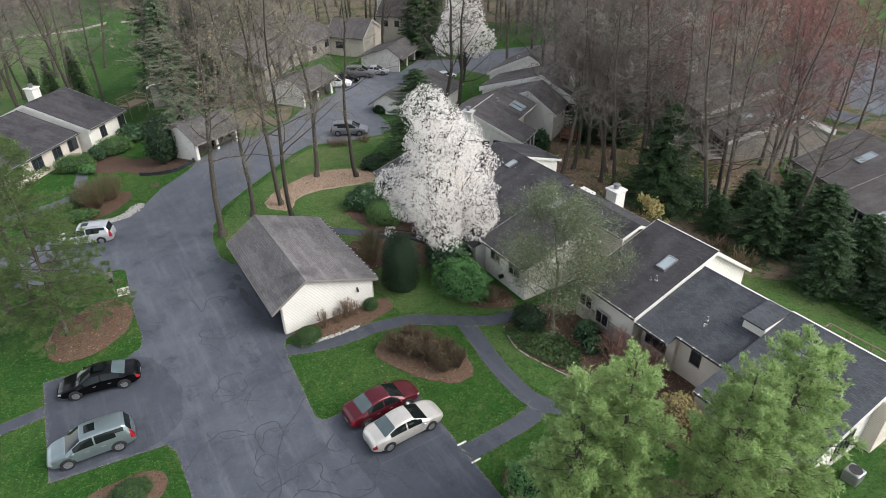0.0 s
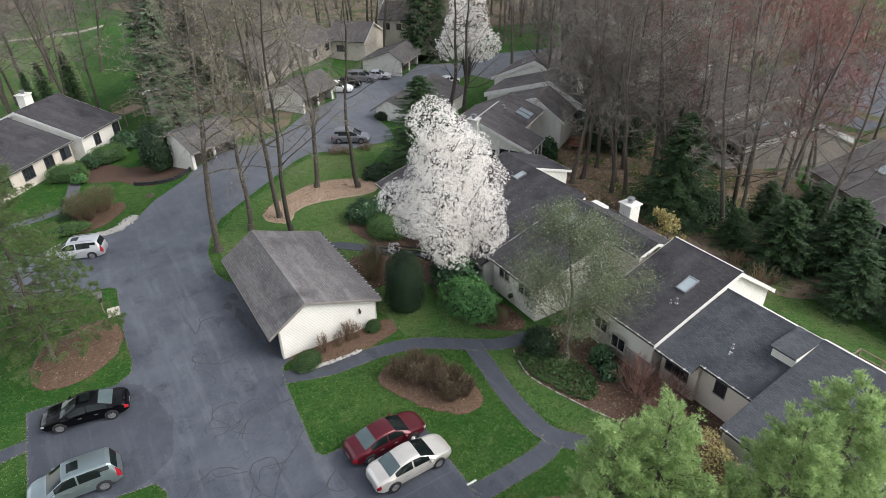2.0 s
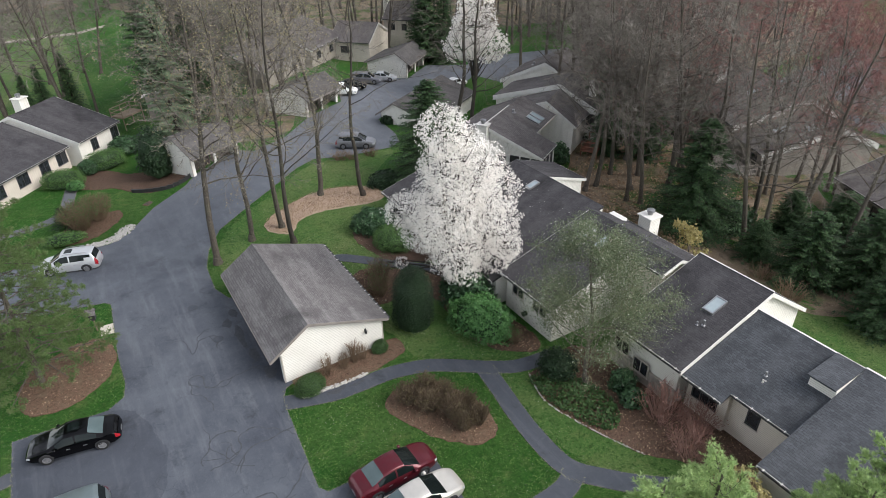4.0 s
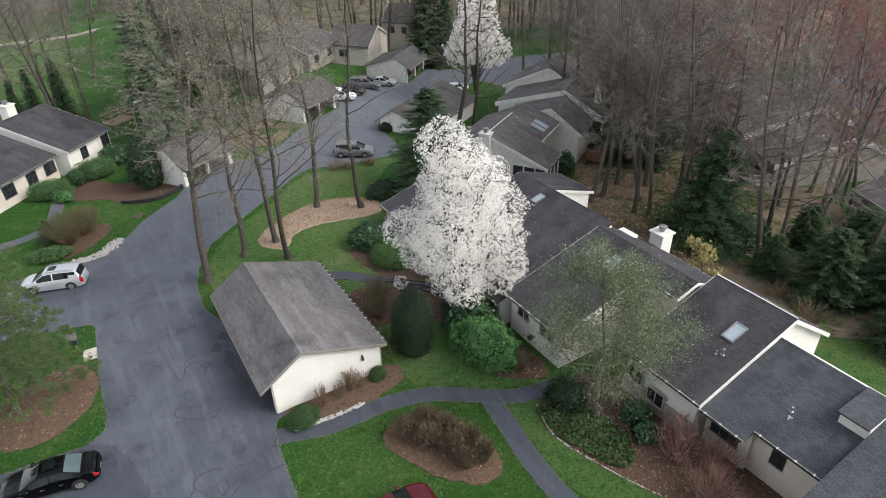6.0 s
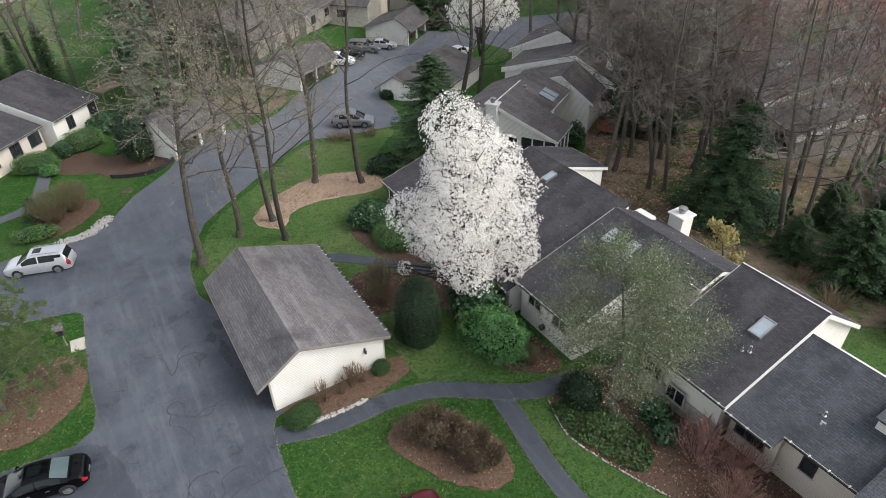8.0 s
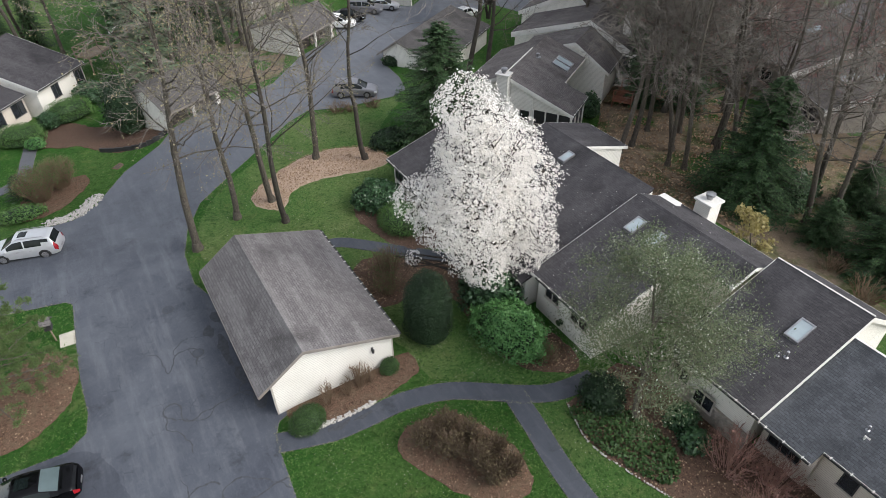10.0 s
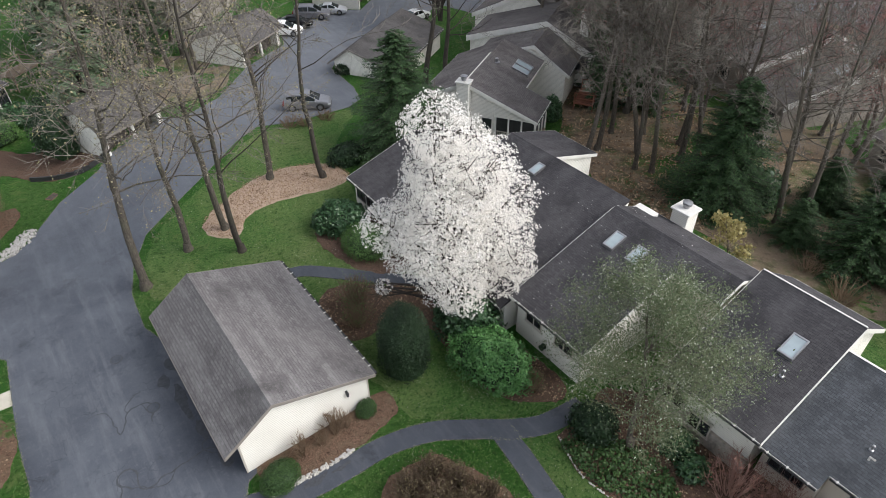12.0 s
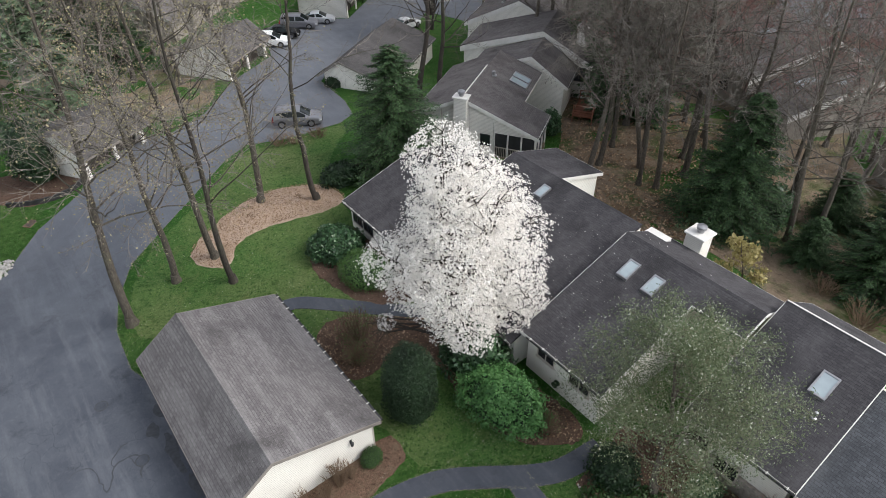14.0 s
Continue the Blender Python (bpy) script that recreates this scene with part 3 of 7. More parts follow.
for q in ([(16.5, 34.9), (17.3, 32.7), (19.6, 31.0), (21.6, 29.7), (24.7, 29), (24.8, 38), (24.8, 46.8), (19.4, 47.0), (16.6, 46.6)], [(20.3, 28.6), (20.1, 25.5), (20.0, 22), (21.4, 18.8), (24.4, 16.6), (27, 17), (27, 23), (26, 28.2), (23, 28)],
          [(8.6, 53.2), (9.4, 50.2), (16.0, 48.6), (20.4, 46), (24.7, 44.4), (25.2, 53), (27.6, 61), (32.6, 66.4), (27, 66.9), (22.5, 67.4), (16.4, 62.4), (11, 58.2)], [(34.2, 6), (34.2, 14), (34.2, 20.2), (40.2, 21), (40.2, 27), (43.5, 28), (46, 21), (45.5, 12), (44, 6)]):
    sheet("lawn", curve_through(q), PALEGRASS, 0.018, "thin olive spring lawn with mossy patches", "lawn", 1.2, 0.001)
for q in ([(-6.6, 30.6), (-4, 30.25), (-1.4, 29.95), (0.2, 30.8), (0.7, 33), (0.5, 36), (-0.7, 38.5), (-3.6, 38.85), (-6.5, 39.0), (-6.6, 35)], [(7.9, 25.9), (10.5, 25.9), (13.2, 25.7), (13.25, 20), (13.2, 9), (9.4, 8.5), (8.6, 14), (8.2, 20), (7.8, 24)]):
    q = curve_through(q, True, 4)
    sheet("road_patch", q, STALLTAR, 0.0335, "darker sealed asphalt of parking spaces and garage front", "asphalt patch", 1.2, 0.0008)
for i, (x, y, a, b) in enumerate(((7.3, 41.6, 0.28, 1.5), (7.55, 39.2, 0.3, 0.8), (6.9, 43.6, 0.3, 0.5), (7.9, 36.9, 0.35, 0.7), (7.6, 44.6, 0.25, 0.6), (10.9, 33.0, 0.7, 0.22), (12.3, 32.85, 0.5, 0.16))):
    sheet("road_stain", curve_through([(x + a * math.cos(0.9 * n), y + b * math.sin(0.9 * n)) for n in range(7)]), TAR, 0.038, "dark wet stain on the asphalt", "stain", 0.3, 0.0006, skirt=0.02)
sheet("woodland_floor", curve_through([(84, 64), (84, 84), (92, 100), (112, 112), (120, 80), (128, 70), (104, 66)]), LITTER, 0.03, "distant woodland floor of brown leaves", "leaf litter", 4.0)
sheet("woodland_floor", curve_through([(84, 14), (84, 30), (100, 35), (140, 33), (170, 20), (130, 5), (100, 5)]), LITTER, 0.03, "distant woodland floor of brown leaves", "leaf litter", 5.0)
sheet("concrete_pad", [(-1.1, 47.1), (-0.22, 47.05), (-0.18, 48.3), (-1.05, 48.35)], CONCRETE, 0.03, "small cream concrete pad at the driveway edge", "concrete pad", 0.8)


# ---- buildings ----
def roof_z(prof, y):
    (a, za), (b, zb), (c, zc) = prof
    return za + (zb - za) * (y - a) / (b - a) if y < b else zb + (zc - zb) * (y - b) / (c - b)


def gutter(parent, x0, x1, y, z, straps=True):
    ob = part("gutter", Geo().prism([(y - 0.13, z), (y - 0.13, z - 0.1), (y - 0.1, z - 0.13), (y - 0.005, z - 0.13), (y - 0.005, z - 0.02), (y - 0.03, z - 0.02), (y - 0.03, z - 0.1), (y - 0.1, z - 0.09), (y - 0.1, z)], x0, x1), DARK, parent)
    if straps:
        x = x0 + 0.3
        me = Geo().box(-0.03, 0.03, -0.14, 0.03, -0.012, 0.015).mesh("strap", TRIM)
        while x < x1:
            s = part("strap", me, TRIM, ob)
            s.location = (x, y, z + 0.02)
            x += 0.95
    return ob


def roof(parent, x0, x1, prof, mat, fascia=TRIM, th=0.16, rakes=(True, True), back=True, rake_h=0.24):
    """Two slopes with white rake and eave boards and a ridge cap."""
    (a, za), (b, zb), (c, zc) = prof
    part("roof_slope", Geo().prism([(a, za), (b, zb), (b, zb - th), (a, za - th)], x0, x1), mat, parent)
    if back:
        part("roof_slope", Geo().prism([(b + 0.001, zb), (c, zc), (c, zc - th), (b + 0.001, zb - th)], x0, x1), mat, parent)
    part("ridge_cap", Geo().prism([(b - 0.16, zb - 0.16 * (zb - za) / (b - a) + 0.004), (b, zb + 0.035), (b + 0.16, zb - 0.16 * (zb - zc) / (c - b) + 0.004), (b, zb - 0.02)], x0 - 0.01, x1 + 0.01), mat, parent)
    for side, x in zip(rakes, (x0, x1)):
        if side:
            w = (x - 0.035, x - 0.001) if x == x0 else (x + 0.001, x + 0.035)
            pts = [(a, za - 0.008), (b, zb - 0.008)] + ([(c, zc - 0.008)] if back else [])
            low = [(y, z - rake_h) for y, z in reversed(pts)]
            part("rake_board", Geo().prism(pts + low, *w), fascia, parent)
    part("eave_board", Geo().prism([(a - 0.03, za - 0.012), (a - 0.002, za - 0.012), (a - 0.002, za - 0.2), (a - 0.03, za - 0.2)], x0, x1), fascia, parent)
    if back:
        part("eave_board", Geo().prism([(c + 0.002, zc - 0.012), (c + 0.03, zc - 0.012), (c + 0.03, zc - 0.2), (c + 0.002, zc - 0.2)], x0, x1), fascia, parent)


def body(parent, x0, x1, prof, mat, oh=(0.4, 0.4), th=0.16, base=-0.3, name="wall"):
    (a, za), (b, zb), (c, zc) = prof
    f, k = a + oh[0], c - oh[1]
    poly = [(f, base), (f, roof_z(prof, f) - th - 0.01), (b, zb - th - 0.01), (k, roof_z(prof, k) - th - 0.01), (k, base)]
    return part(name, Geo().prism(poly, x0, x1), mat, parent)


def window(parent, u, z, w, h, face, at, cols=2, mat=DARK, pane=GLASS):
    """A framed window on a wall: face tells which way the wall looks, at where it stands."""
    def place(g, u0, u1, n0, n1, z0, z1):
        if face == "-y":
            g.box(u0, u1, at - n1, at - n0, z0, z1)
        elif face == "+x":
            g.box(at + n0, at + n1, u0, u1, z0, z1)
        else:
            g.box(at - n1, at - n0, u0, u1, z0, z1)
        return g
    fr = Geo()
    t = 0.07
    for u0, u1, z0, z1 in ((u - w / 2, u + w / 2, z + h - t, z + h), (u - w / 2, u + w / 2, z, z + t), (u - w / 2, u - w / 2 + t, z + t, z + h - t), (u + w / 2 - t, u + w / 2, z + t, z + h - t)):
        place(fr, u0, u1, 0.002, 0.06, z0, z1)
    for i in range(1, cols):
        c = u - w / 2 + w * i / cols
        place(fr, c - 0.03, c + 0.03, 0.002, 0.055, z + t, z + h - t)
    ob = part("window", fr, mat, parent)
    place_pane = place(Geo(), u - w / 2 + t, u + w / 2 - t, 0.004, 0.025, z + t, z + h - t)
    part("pane", place_pane, pane, ob)
    part("sill", place(Geo(), u - w / 2 - 0.05, u + w / 2 + 0.05, 0.002, 0.1, z - 0.05, z - 0.004), TRIM_B, ob)
    return ob


def skylight(parent, x, y, w, l, prof):
    """A roof window lying in the front slope."""
    (a, za), (b, zb), _ = prof
    s = (zb - za) / (b - a)
    g, p = Geo(), Geo()
    def slab(q, x0, x1, y0, y1, lo, hi):
        q.add([(xx, yy, za + s * (yy - a) + d) for d in (lo, hi) for yy in (y0, y1) for xx in (x0, x1)], [(0, 2, 3, 1), (4, 5, 7, 6), (0, 1, 5, 4), (1, 3, 7, 5), (3, 2, 6, 7), (2, 0, 4, 6)])
    for x0, x1, y0, y1 in ((x - w / 2, x + w / 2, y - l / 2, y - l / 2 + 0.08), (x - w / 2, x + w / 2, y + l / 2 - 0.08, y + l / 2), (x - w / 2, x - w / 2 + 0.08, y - l / 2 + 0.08, y + l / 2 - 0.08), (x + w / 2 - 0.08, x + w / 2, y - l / 2 + 0.08, y + l / 2 - 0.08)):
        slab(g, x0, x1, y0, y1, -0.02, 0.16)
    ob = part("skylight", g, METAL, parent, "grey metal framed skylight")
    slab(p, x - w / 2 + 0.08, x + w / 2 - 0.08, y - l / 2 + 0.08, y + l / 2 - 0.08, 0.02, 0.13)
    part("pane", p, SKYGLASS, ob)
    return ob


def vent(parent, x, y, prof, r=0.06, h=0.35):
    z = roof_z(prof, y)
    part("roof_vent", Geo().lathe([(r * 2.2, -0.05), (r * 2.2, 0.02), (r, 0.05), (r, h), (r * 1.3, h + 0.01), (r * 1.3, h + 0.05), (r * 0.5, h + 0.07)], (x, y, z), 10), METAL, parent, smooth=40)


def chimney(parent, x0, x1, y0, y1, z0, z1, mat=SIDING):
    ob = part("chimney", Geo().box(x0, x1, y0, y1, z0, z1, 0.02), mat, parent, "siding-clad chimney with a white cap")
    part("cap", Geo().box(x0 - 0.12, x1 + 0.12, y0 - 0.12, y1 + 0.12, z1 + 0.002, z1 + 0.12, 0.03), TRIM, ob)
    part("flue", Geo().lathe([(0.2, 0), (0.2, 0.22), (0.3, 0.23), (0.3, 0.3), (0.22, 0.31), (0.22, 0.4), (0.32, 0.42), (0.05, 0.5)], ((x0 + x1) / 2, (y0 + y1) / 2, z1 + 0.12), 14), METAL, ob, smooth=40)
    return ob


def townhouse(label, place=(0, 0, 0), turn=-90.0, group="townhouse row"):
    return thing("townhouse", label, "house", place, turn, group)


# the near row: local x runs south, local y runs east
PA = [(24.3, 2.3), (34.9, 5.45), (39.5, 3.4)]
PN = [(24.3, 2.3), (30.8, 4.232), (36.2, 2.7)]
PM = [(24.3, 2.3), (34.9, 5.45), (39.5, 4.1)]
PB = [(25.0, 2.95), (33.5, 5.65), (37.0, 4.0)]
P2 = [(27.35, 3.15), (35.0, 5.75), (40.0, 2.5)]
P3 = [(27.5, 2.85), (33.8, 4.95), (34.0, 4.9)]
P3B = [(28.3, 3.117), (33.8, 4.95), (34.0, 4.9)]
P4 = [(25.3, 3.05), (33.8, 5.05), (34.0, 5.0)]

h = townhouse("long grey-roofed townhouse with cream siding behind the magnolia")
roof(h, -52.7, -46.0, PN, SHINGLE)
roof(h, -45.998, -41.5, PM, SHINGLE)
roof(h, -41.498, -34.87, PA, SHINGLE, rakes=(False, False), back=False)
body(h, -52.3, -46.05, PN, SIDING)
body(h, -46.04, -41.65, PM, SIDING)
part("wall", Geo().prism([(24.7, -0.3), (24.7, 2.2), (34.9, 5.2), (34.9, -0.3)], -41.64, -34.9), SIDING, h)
gutter(h, -52.6, -34.9, 24.3, 2.3)
for u in (-51.4, -50.0):
    window(h, u, 0.75, 1.2, 1.25, "-y", 24.7)
window(h, -37.5, 0.8, 1.5, 1.2, "-y", 24.7)
skylight(h, -41.6, 33.3, 0.65, 1.05, PA)
vent(h, -44.0, 30.5, PA)

h = townhouse("grey-roofed townhouse with two skylights and a white chimney")
roof(h, -34.85, -29.1, PB, SHINGLE, rakes=(True, True))
up = [(31.7, 2.95 + 6.7 * 2.7 / 8.5), (33.5, 5.65), (37.0, 4.0)]
roof(h, -29.098, -26.1, up, SHINGLE, rakes=(False, True))
body(h, -34.5, -29.35, PB, SIDING)
part("wall", Geo().prism([(32.1, -0.3), (32.1, 5.0), (33.5, 5.45), (36.6, 4.0), (36.6, -0.3)], -29.33, -26.4), SIDING_B, h)
gutter(h, -34.3, -29.1, 25.0, 2.95)
gutter(h, -28.9, -26.3, 31.7, up[0][1])
window(h, -33.12, 1.6, 1.3, 1.05, "-y", 25.4, mat=TRIM_B)
window(h, -30.72, 1.5, 1.45, 1.15, "-y", 25.4, mat=TRIM_B)
window(h, 34.0 - 61.6, 1.0, 1.3, 1.4, "-y", 32.1)
skylight(h, -33.0, 31.4, 0.74, 1.22, PB)
skylight(h, -31.33, 31.37, 0.74, 1.22, PB)
chimney(h, -33.12, -31.95, 37.12, 38.25, -0.3, 4.86)
part("clerestory", Geo().box(-35.0, -33.5, 35.4, 36.3, 3.6, 4.6, 0.03), TRIM, h, "low white clerestory box behind the ridge")
part("hose_reel", Geo().lathe([(0.2, 0), (0.2, 0.04), (0.08, 0.05), (0.08, 0.22), (0.2, 0.23), (0.2, 0.27)], (-32.1, 25.1, 0.75), 12, "y"), YEW, h, "dark green hose reel on the wall", smooth=40)

h = townhouse("dark-roofed townhouse with a single skylight and beige front")
roof(h, -25.95, -20.52, P2, SHINGLE, rake_h=0.3)
body(h, -25.85, -20.8, P2, SIDING)
gutter(h, -25.9, -20.5, 27.35, 3.15)
part("stone_facing", Geo().box(-25.86, -20.72, 27.55, 27.72, -0.3, 1.25), ROCK, h)
for u in (-25.0, -23.35):
    window(h, u, 1.28 if u < -24 else 0.75, 1.25, 1.05, "-y", 27.53, mat=TRIM_B)
skylight(h, -22.3, 32.1, 0.8, 1.3, P2)
part("ridge_board", Geo().box(-25.95, -20.52, P2[1][0] + 0.02, P2[1][0] + 0.1, P2[1][1] - 0.1, P2[1][1] + 0.06), TRIM, h)
vent(h, -21.8, 30.6, P2), vent(h, -22.1, 30.4, P2, 0.04, 0.2)

h = townhouse("grey-roofed townhouse with a small white clerestory and beige siding")
roof(h, -20.5, -17.85, P3, SHINGLE_C, rakes=(False, False), back=False)
part("ridge_board", Geo().box(-20.5, -14.2, 33.81, 33.93, 4.72, 5.0), TRIM, h)
roof(h, -17.848, -14.2, P3B, SHINGLE_C, rakes=(False, False), back=False)
body(h, -20.48, -17.87, P3, SIDING_B, oh=(0.9, 0.19))
body(h, -17.86, -14.22, P3B, SIDING_B, oh=(0.4, 0.19))
gutter(h, -20.45, -17.9, 27.5, 2.85)
gutter(h, -17.8, -14.3, 28.3, 3.117)
window(h, -19.3, 1.1, 1.7, 1.1, "-y", 28.4, 3)
window(h, -16.5, 1.55, 0.75, 1.0, "-y", 28.7, 1)
vent(h, -17.35, 30.35, P3B, 0.05, 0.25)
part("pipe_vent", Geo().tube([(-17.2, 29.9, 3.55), (-17.2, 29.9, 3.85), (-17.0, 29.8, 3.95)], [0.05, 0.05, 0.05], 8), TRIM, h)
part("clerestory", Geo().prism([(31.3, 3.9), (31.3, 4.76), (33.7, 4.94), (33.7, 4.7)], -15.6, -14.2), SIDING, h, "white clerestory face under a flat dormer roof")
part("dormer_roof", Geo().prism([(31.1, 4.77), (31.1, 4.87), (33.8, 5.06), (33.8, 4.96)], -15.72, -14.2), SHINGLE_C, h)

h = townhouse("end townhouse with a grey roof and cream siding beside tall pines")
roof(h, -14.19, -7.6, P4, SHINGLE_C, rakes=(False, True), rake_h=0.3, back=False)
part("ridge_board", Geo().box(-14.19, -7.6, 33.81, 33.93, 4.8, 5.1), TRIM, h)
part("wall", Geo().prism([(25.7, -0.3), (25.7, 2.95), (33.8, 4.87), (33.8, -0.3)], -14.17, -8.0), SIDING, h)
gutter(h, -14.1, -7.7, 25.3, 3.05)
window(h, 30.3, 0.7, 1.7, 1.5, "+x", -8.0, 3)
part("bump_out", Geo().box(-8.0, -7.3, 32.6, 34.3, -0.3, 3.6, 0.02), SIDING_B, h, "beige-sided chimney chase on the end wall")
part("corner_board", Geo().box(-8.08, -7.96, 26.32, 26.44, -0.3, 2.4), TRIM, h)

air = thing("air_conditioner", "grey metal outdoor air conditioner beside the end wall", "air conditioner", (30.0, 6.9, 0))
part("casing", Geo().box(-0.42, 0.42, -0.4, 0.4, 0.0, 0.75, 0.06), METAL, air)
part("fan_guard", Geo().lathe([(0.34, 0.752), (0.34, 0.78), (0.28, 0.78), (0.28, 0.765), (0.1, 0.765), (0.1, 0.79), (0.02, 0.79)], (0, 0, 0), 16), DARK, air)


def deck(label, x, y, w, l, z, mat=None, turn=0.0):
    """A wooden platform on posts with a railing on its outer sides."""
    mat = mat or WOOD
    th = thing("deck", label, "deck", (x, y, land(x + w / 2, y + l / 2)), turn)
    n = int(w / 0.15)
    for i in range(n):
        part("plank", Geo().box(w * i / n, w * (i + 1) / n - 0.012, 0, l, z - 0.04, z), mat, th)
    part("joist", Geo().box(0.03, w - 0.03, 0.03, l - 0.03, z - 0.2, z - 0.042), mat, th)
    k = max(2, round(l / 1.6))
    for i in range(k + 1):
        yy = 0.05 + (l - 0.1) * i / k
        part("post", Geo().box(w - 0.1, w, yy - 0.05, yy + 0.05, -0.2, z + 1.0, 0.01), mat, th)
    for yy in (0.05, l - 0.05):
        part("post", Geo().box(0, 0.1, yy - 0.05, yy + 0.05, -0.2, z + 1.0, 0.01), mat, th)
    for zz in (z + 0.4, z + 0.95):
        part("rail", Geo().box(w - 0.08, w - 0.02, 0.0, l, zz, zz + 0.08), mat, th)
        for yy in (0.02, l - 0.08):
            part("rail", Geo().box(0, w, yy, yy + 0.06, zz, zz + 0.08), mat, th)
    return th


deck("weathered wooden deck with railing behind the townhouse", 38.3, 8.6, 2.2, 5.8, 0.25)
deck("weathered wooden deck with railing behind the townhouse", 37.1, 26.3, 2.2, 5.2, 1.0)


def garage(label, x, y, turn, length, bays, mat=SHINGLE_B, lamp=False):
    """A saltbox garage: bays open to local -y under the steep slope."""
    th = thing("garage", label, "garage", (x, y, land(x, y)), turn, "resident garages")
    prof = [(-0.75, 2.3), (1.95, 4.15), (7.45, 2.33)]
    roof(th, -0.25, length + 0.25, prof, mat, EAVE, rake_h=0.2)
    inner = [(0, -0.3), (0, 2.6), (1.95, 3.95), (7.1, 2.27), (7.1, -0.3)]
    part("gable_wall", Geo().prism(inner, 0, 0.15), SIDING, th)
    part("gable_wall", Geo().prism(inner, length - 0.15, length), SIDING, th)
    part("back_wall", Geo().box(0.152, length - 0.152, 6.95, 7.1, -0.3, 2.25), SIDING, th)
    part("header", Geo().box(0.152, length - 0.152, 0.02, 0.17, 2.15, 2.6), TRIM, th)
    for i in range(bays + 1):
        c = 0.3 + (length - 0.6) * i / bays
        part("post", Geo().box(c - 0.15, c + 0.15, 0.01, 0.2, -0.3, 2.148, 0.02), TRIM, th)
        if i < bays:
            w = (length - 0.6) / bays
            # dark door added inside each bay to stand for its shadowed interior
            d = part("garage_door", Geo().box(c + 0.16, c + w - 0.16, 0.95, 1.0, 0.02, 2.14), DOOR, th, "dark brown panelled door set back, filling in for the dark open bay")
            for r in range(4):
                part("panel", Geo().box(c + 0.3, c + w - 0.3, 0.93, 0.949, 0.1 + 0.52 * r, 0.5 + 0.52 * r), DOOR, d)
    for xx in (-0.02, length - 0.06):
        for yy in (0.0, 7.04):
            part("corner_board", Geo().box(xx, xx + 0.08, yy - 0.01, yy + 0.07, -0.3, 2.3), TRIM_B, th)
    g = part("gutter", Geo().prism([(7.48, 2.3), (7.6, 2.3), (7.6, 2.2), (7.48, 2.19)], -0.2, length + 0.2), DARK, th)
    me = Geo().box(-0.018, 0.018, 7.43, 7.605, 2.315, 2.34).mesh("strap", TRIM)
    for i in range(int(length / 0.62) + 1):
        part("strap", me, TRIM, g).location = (0.1 + 0.62 * i, 0, 0)
    if lamp:
        l = part("wall_lamp", Geo().box(length + 0.002, length + 0.04, 5.75, 5.87, 1.7, 1.95), DARK, th, "small black wall lantern")
        part("lantern", Geo().lathe([(0.03, 1.58), (0.08, 1.62), (0.08, 1.8), (0.1, 1.81), (0.02, 1.9)], (length + 0.13, 5.81, 0), 8), DARK, l)
    return th


garage("cream-sided garage with a weathered grey saltbox roof by the drive", 8.45, 46.45, -90, 11.05, 4, lamp=True)
garage("cream garage with dark open bays among bare trees", 10.9, 72.3, 27, 6.6, 2, SHINGLE_E)
garage("cream garage with two dark doors near parked cars", 28.2, 82.8, 33, 7.4, 2, SHINGLE_E)
garage("far cream garage beside the parking court", 50.3, 95.1, 40, 8.2, 2, SHINGLE_E)
garage("cream garage with its plain gable to the court", 47.1, 82.55, -148, 13.5, 4, SHINGLE_E)


def simple_unit(label, x, y, turn, x0, x1, prof, wall=SIDING, mat=SHINGLE_D, windows=(), group="townhouse cluster", ch=None, base=None, rake_h=0.35):
    th = townhouse(label, (x, y, land(x, y) if base is None else base), turn, group)
    roof(th, x0, x1, prof, mat, rake_h=rake_h)
    body(th, x0 + 0.2, x1 - 0.2, prof, wall)
    gutter(th, x0 + 0.1, x1 - 0.1, prof[0][0], prof[0][1], False)
    for u, z, w, hh in windows:
        window(th, u, z, w, hh, "-y", prof[0][0] + 0.4)
    if ch:
        chimney(th, *ch)
    return th


# the cluster to the north, turned by thirty-one degrees
U1 = [(-6.7, 2.6), (0, 5.2), (4.8, 3.0)]
d = townhouse("grey-roofed townhouse with a screened porch and chimney", (38.2, 55.6, 0), 31, "townhouse cluster")
roof(d, -0.3, 4.2, U1, SHINGLE_D, rake_h=0.32)
roof(d, 4.202, 10.75, [(-4.3, roof_z(U1, -4.3)), (0, 5.2), (4.8, 3.0)], SHINGLE_D, rakes=(False, False))
part("ridge_board", Geo().box(-0.3, 6.9, 0.03, 0.12, 5.1, 5.27), TRIM, d)
part("wall", Geo().prism([(-2.7, -0.6), (-2.7, 3.95), (0, 5.0), (4.4, 3.0), (4.4, -0.6)], 0.1, 10.7), SIDING, d)
part("gable_board", Geo().prism([(-6.4, 2.25), (-6.4, 2.5), (-2.72, 3.93), (-2.72, 2.25)], 0.1, 0.25), SIDING, d, "cream siding over the porch opening")
part("porch_floor", Geo().box(0.1, 4.1, -6.5, -2.72, -0.6, -0.02), WOOD, d)
part("porch_screen", Geo().box(0.2, 4.0, -6.36, -6.32, 0.0, 2.3), DARK, d, "dark insect screen of the porch")
part("porch_screen", Geo().box(0.24, 0.28, -6.3, -2.74, 0.0, 2.24), DARK, d, "dark insect screen of the porch")
for k in range(4):
    part("porch_post", Geo().box(0.08, 0.2, -6.46 + 1.2 * k, -6.34 + 1.2 * k, -0.6, 2.248), TRIM, d)
    part("porch_post", Geo().box(0.2 + 1.25 * k, 0.3 + 1.25 * k, -6.5, -6.38, -0.6, 2.5), TRIM, d)
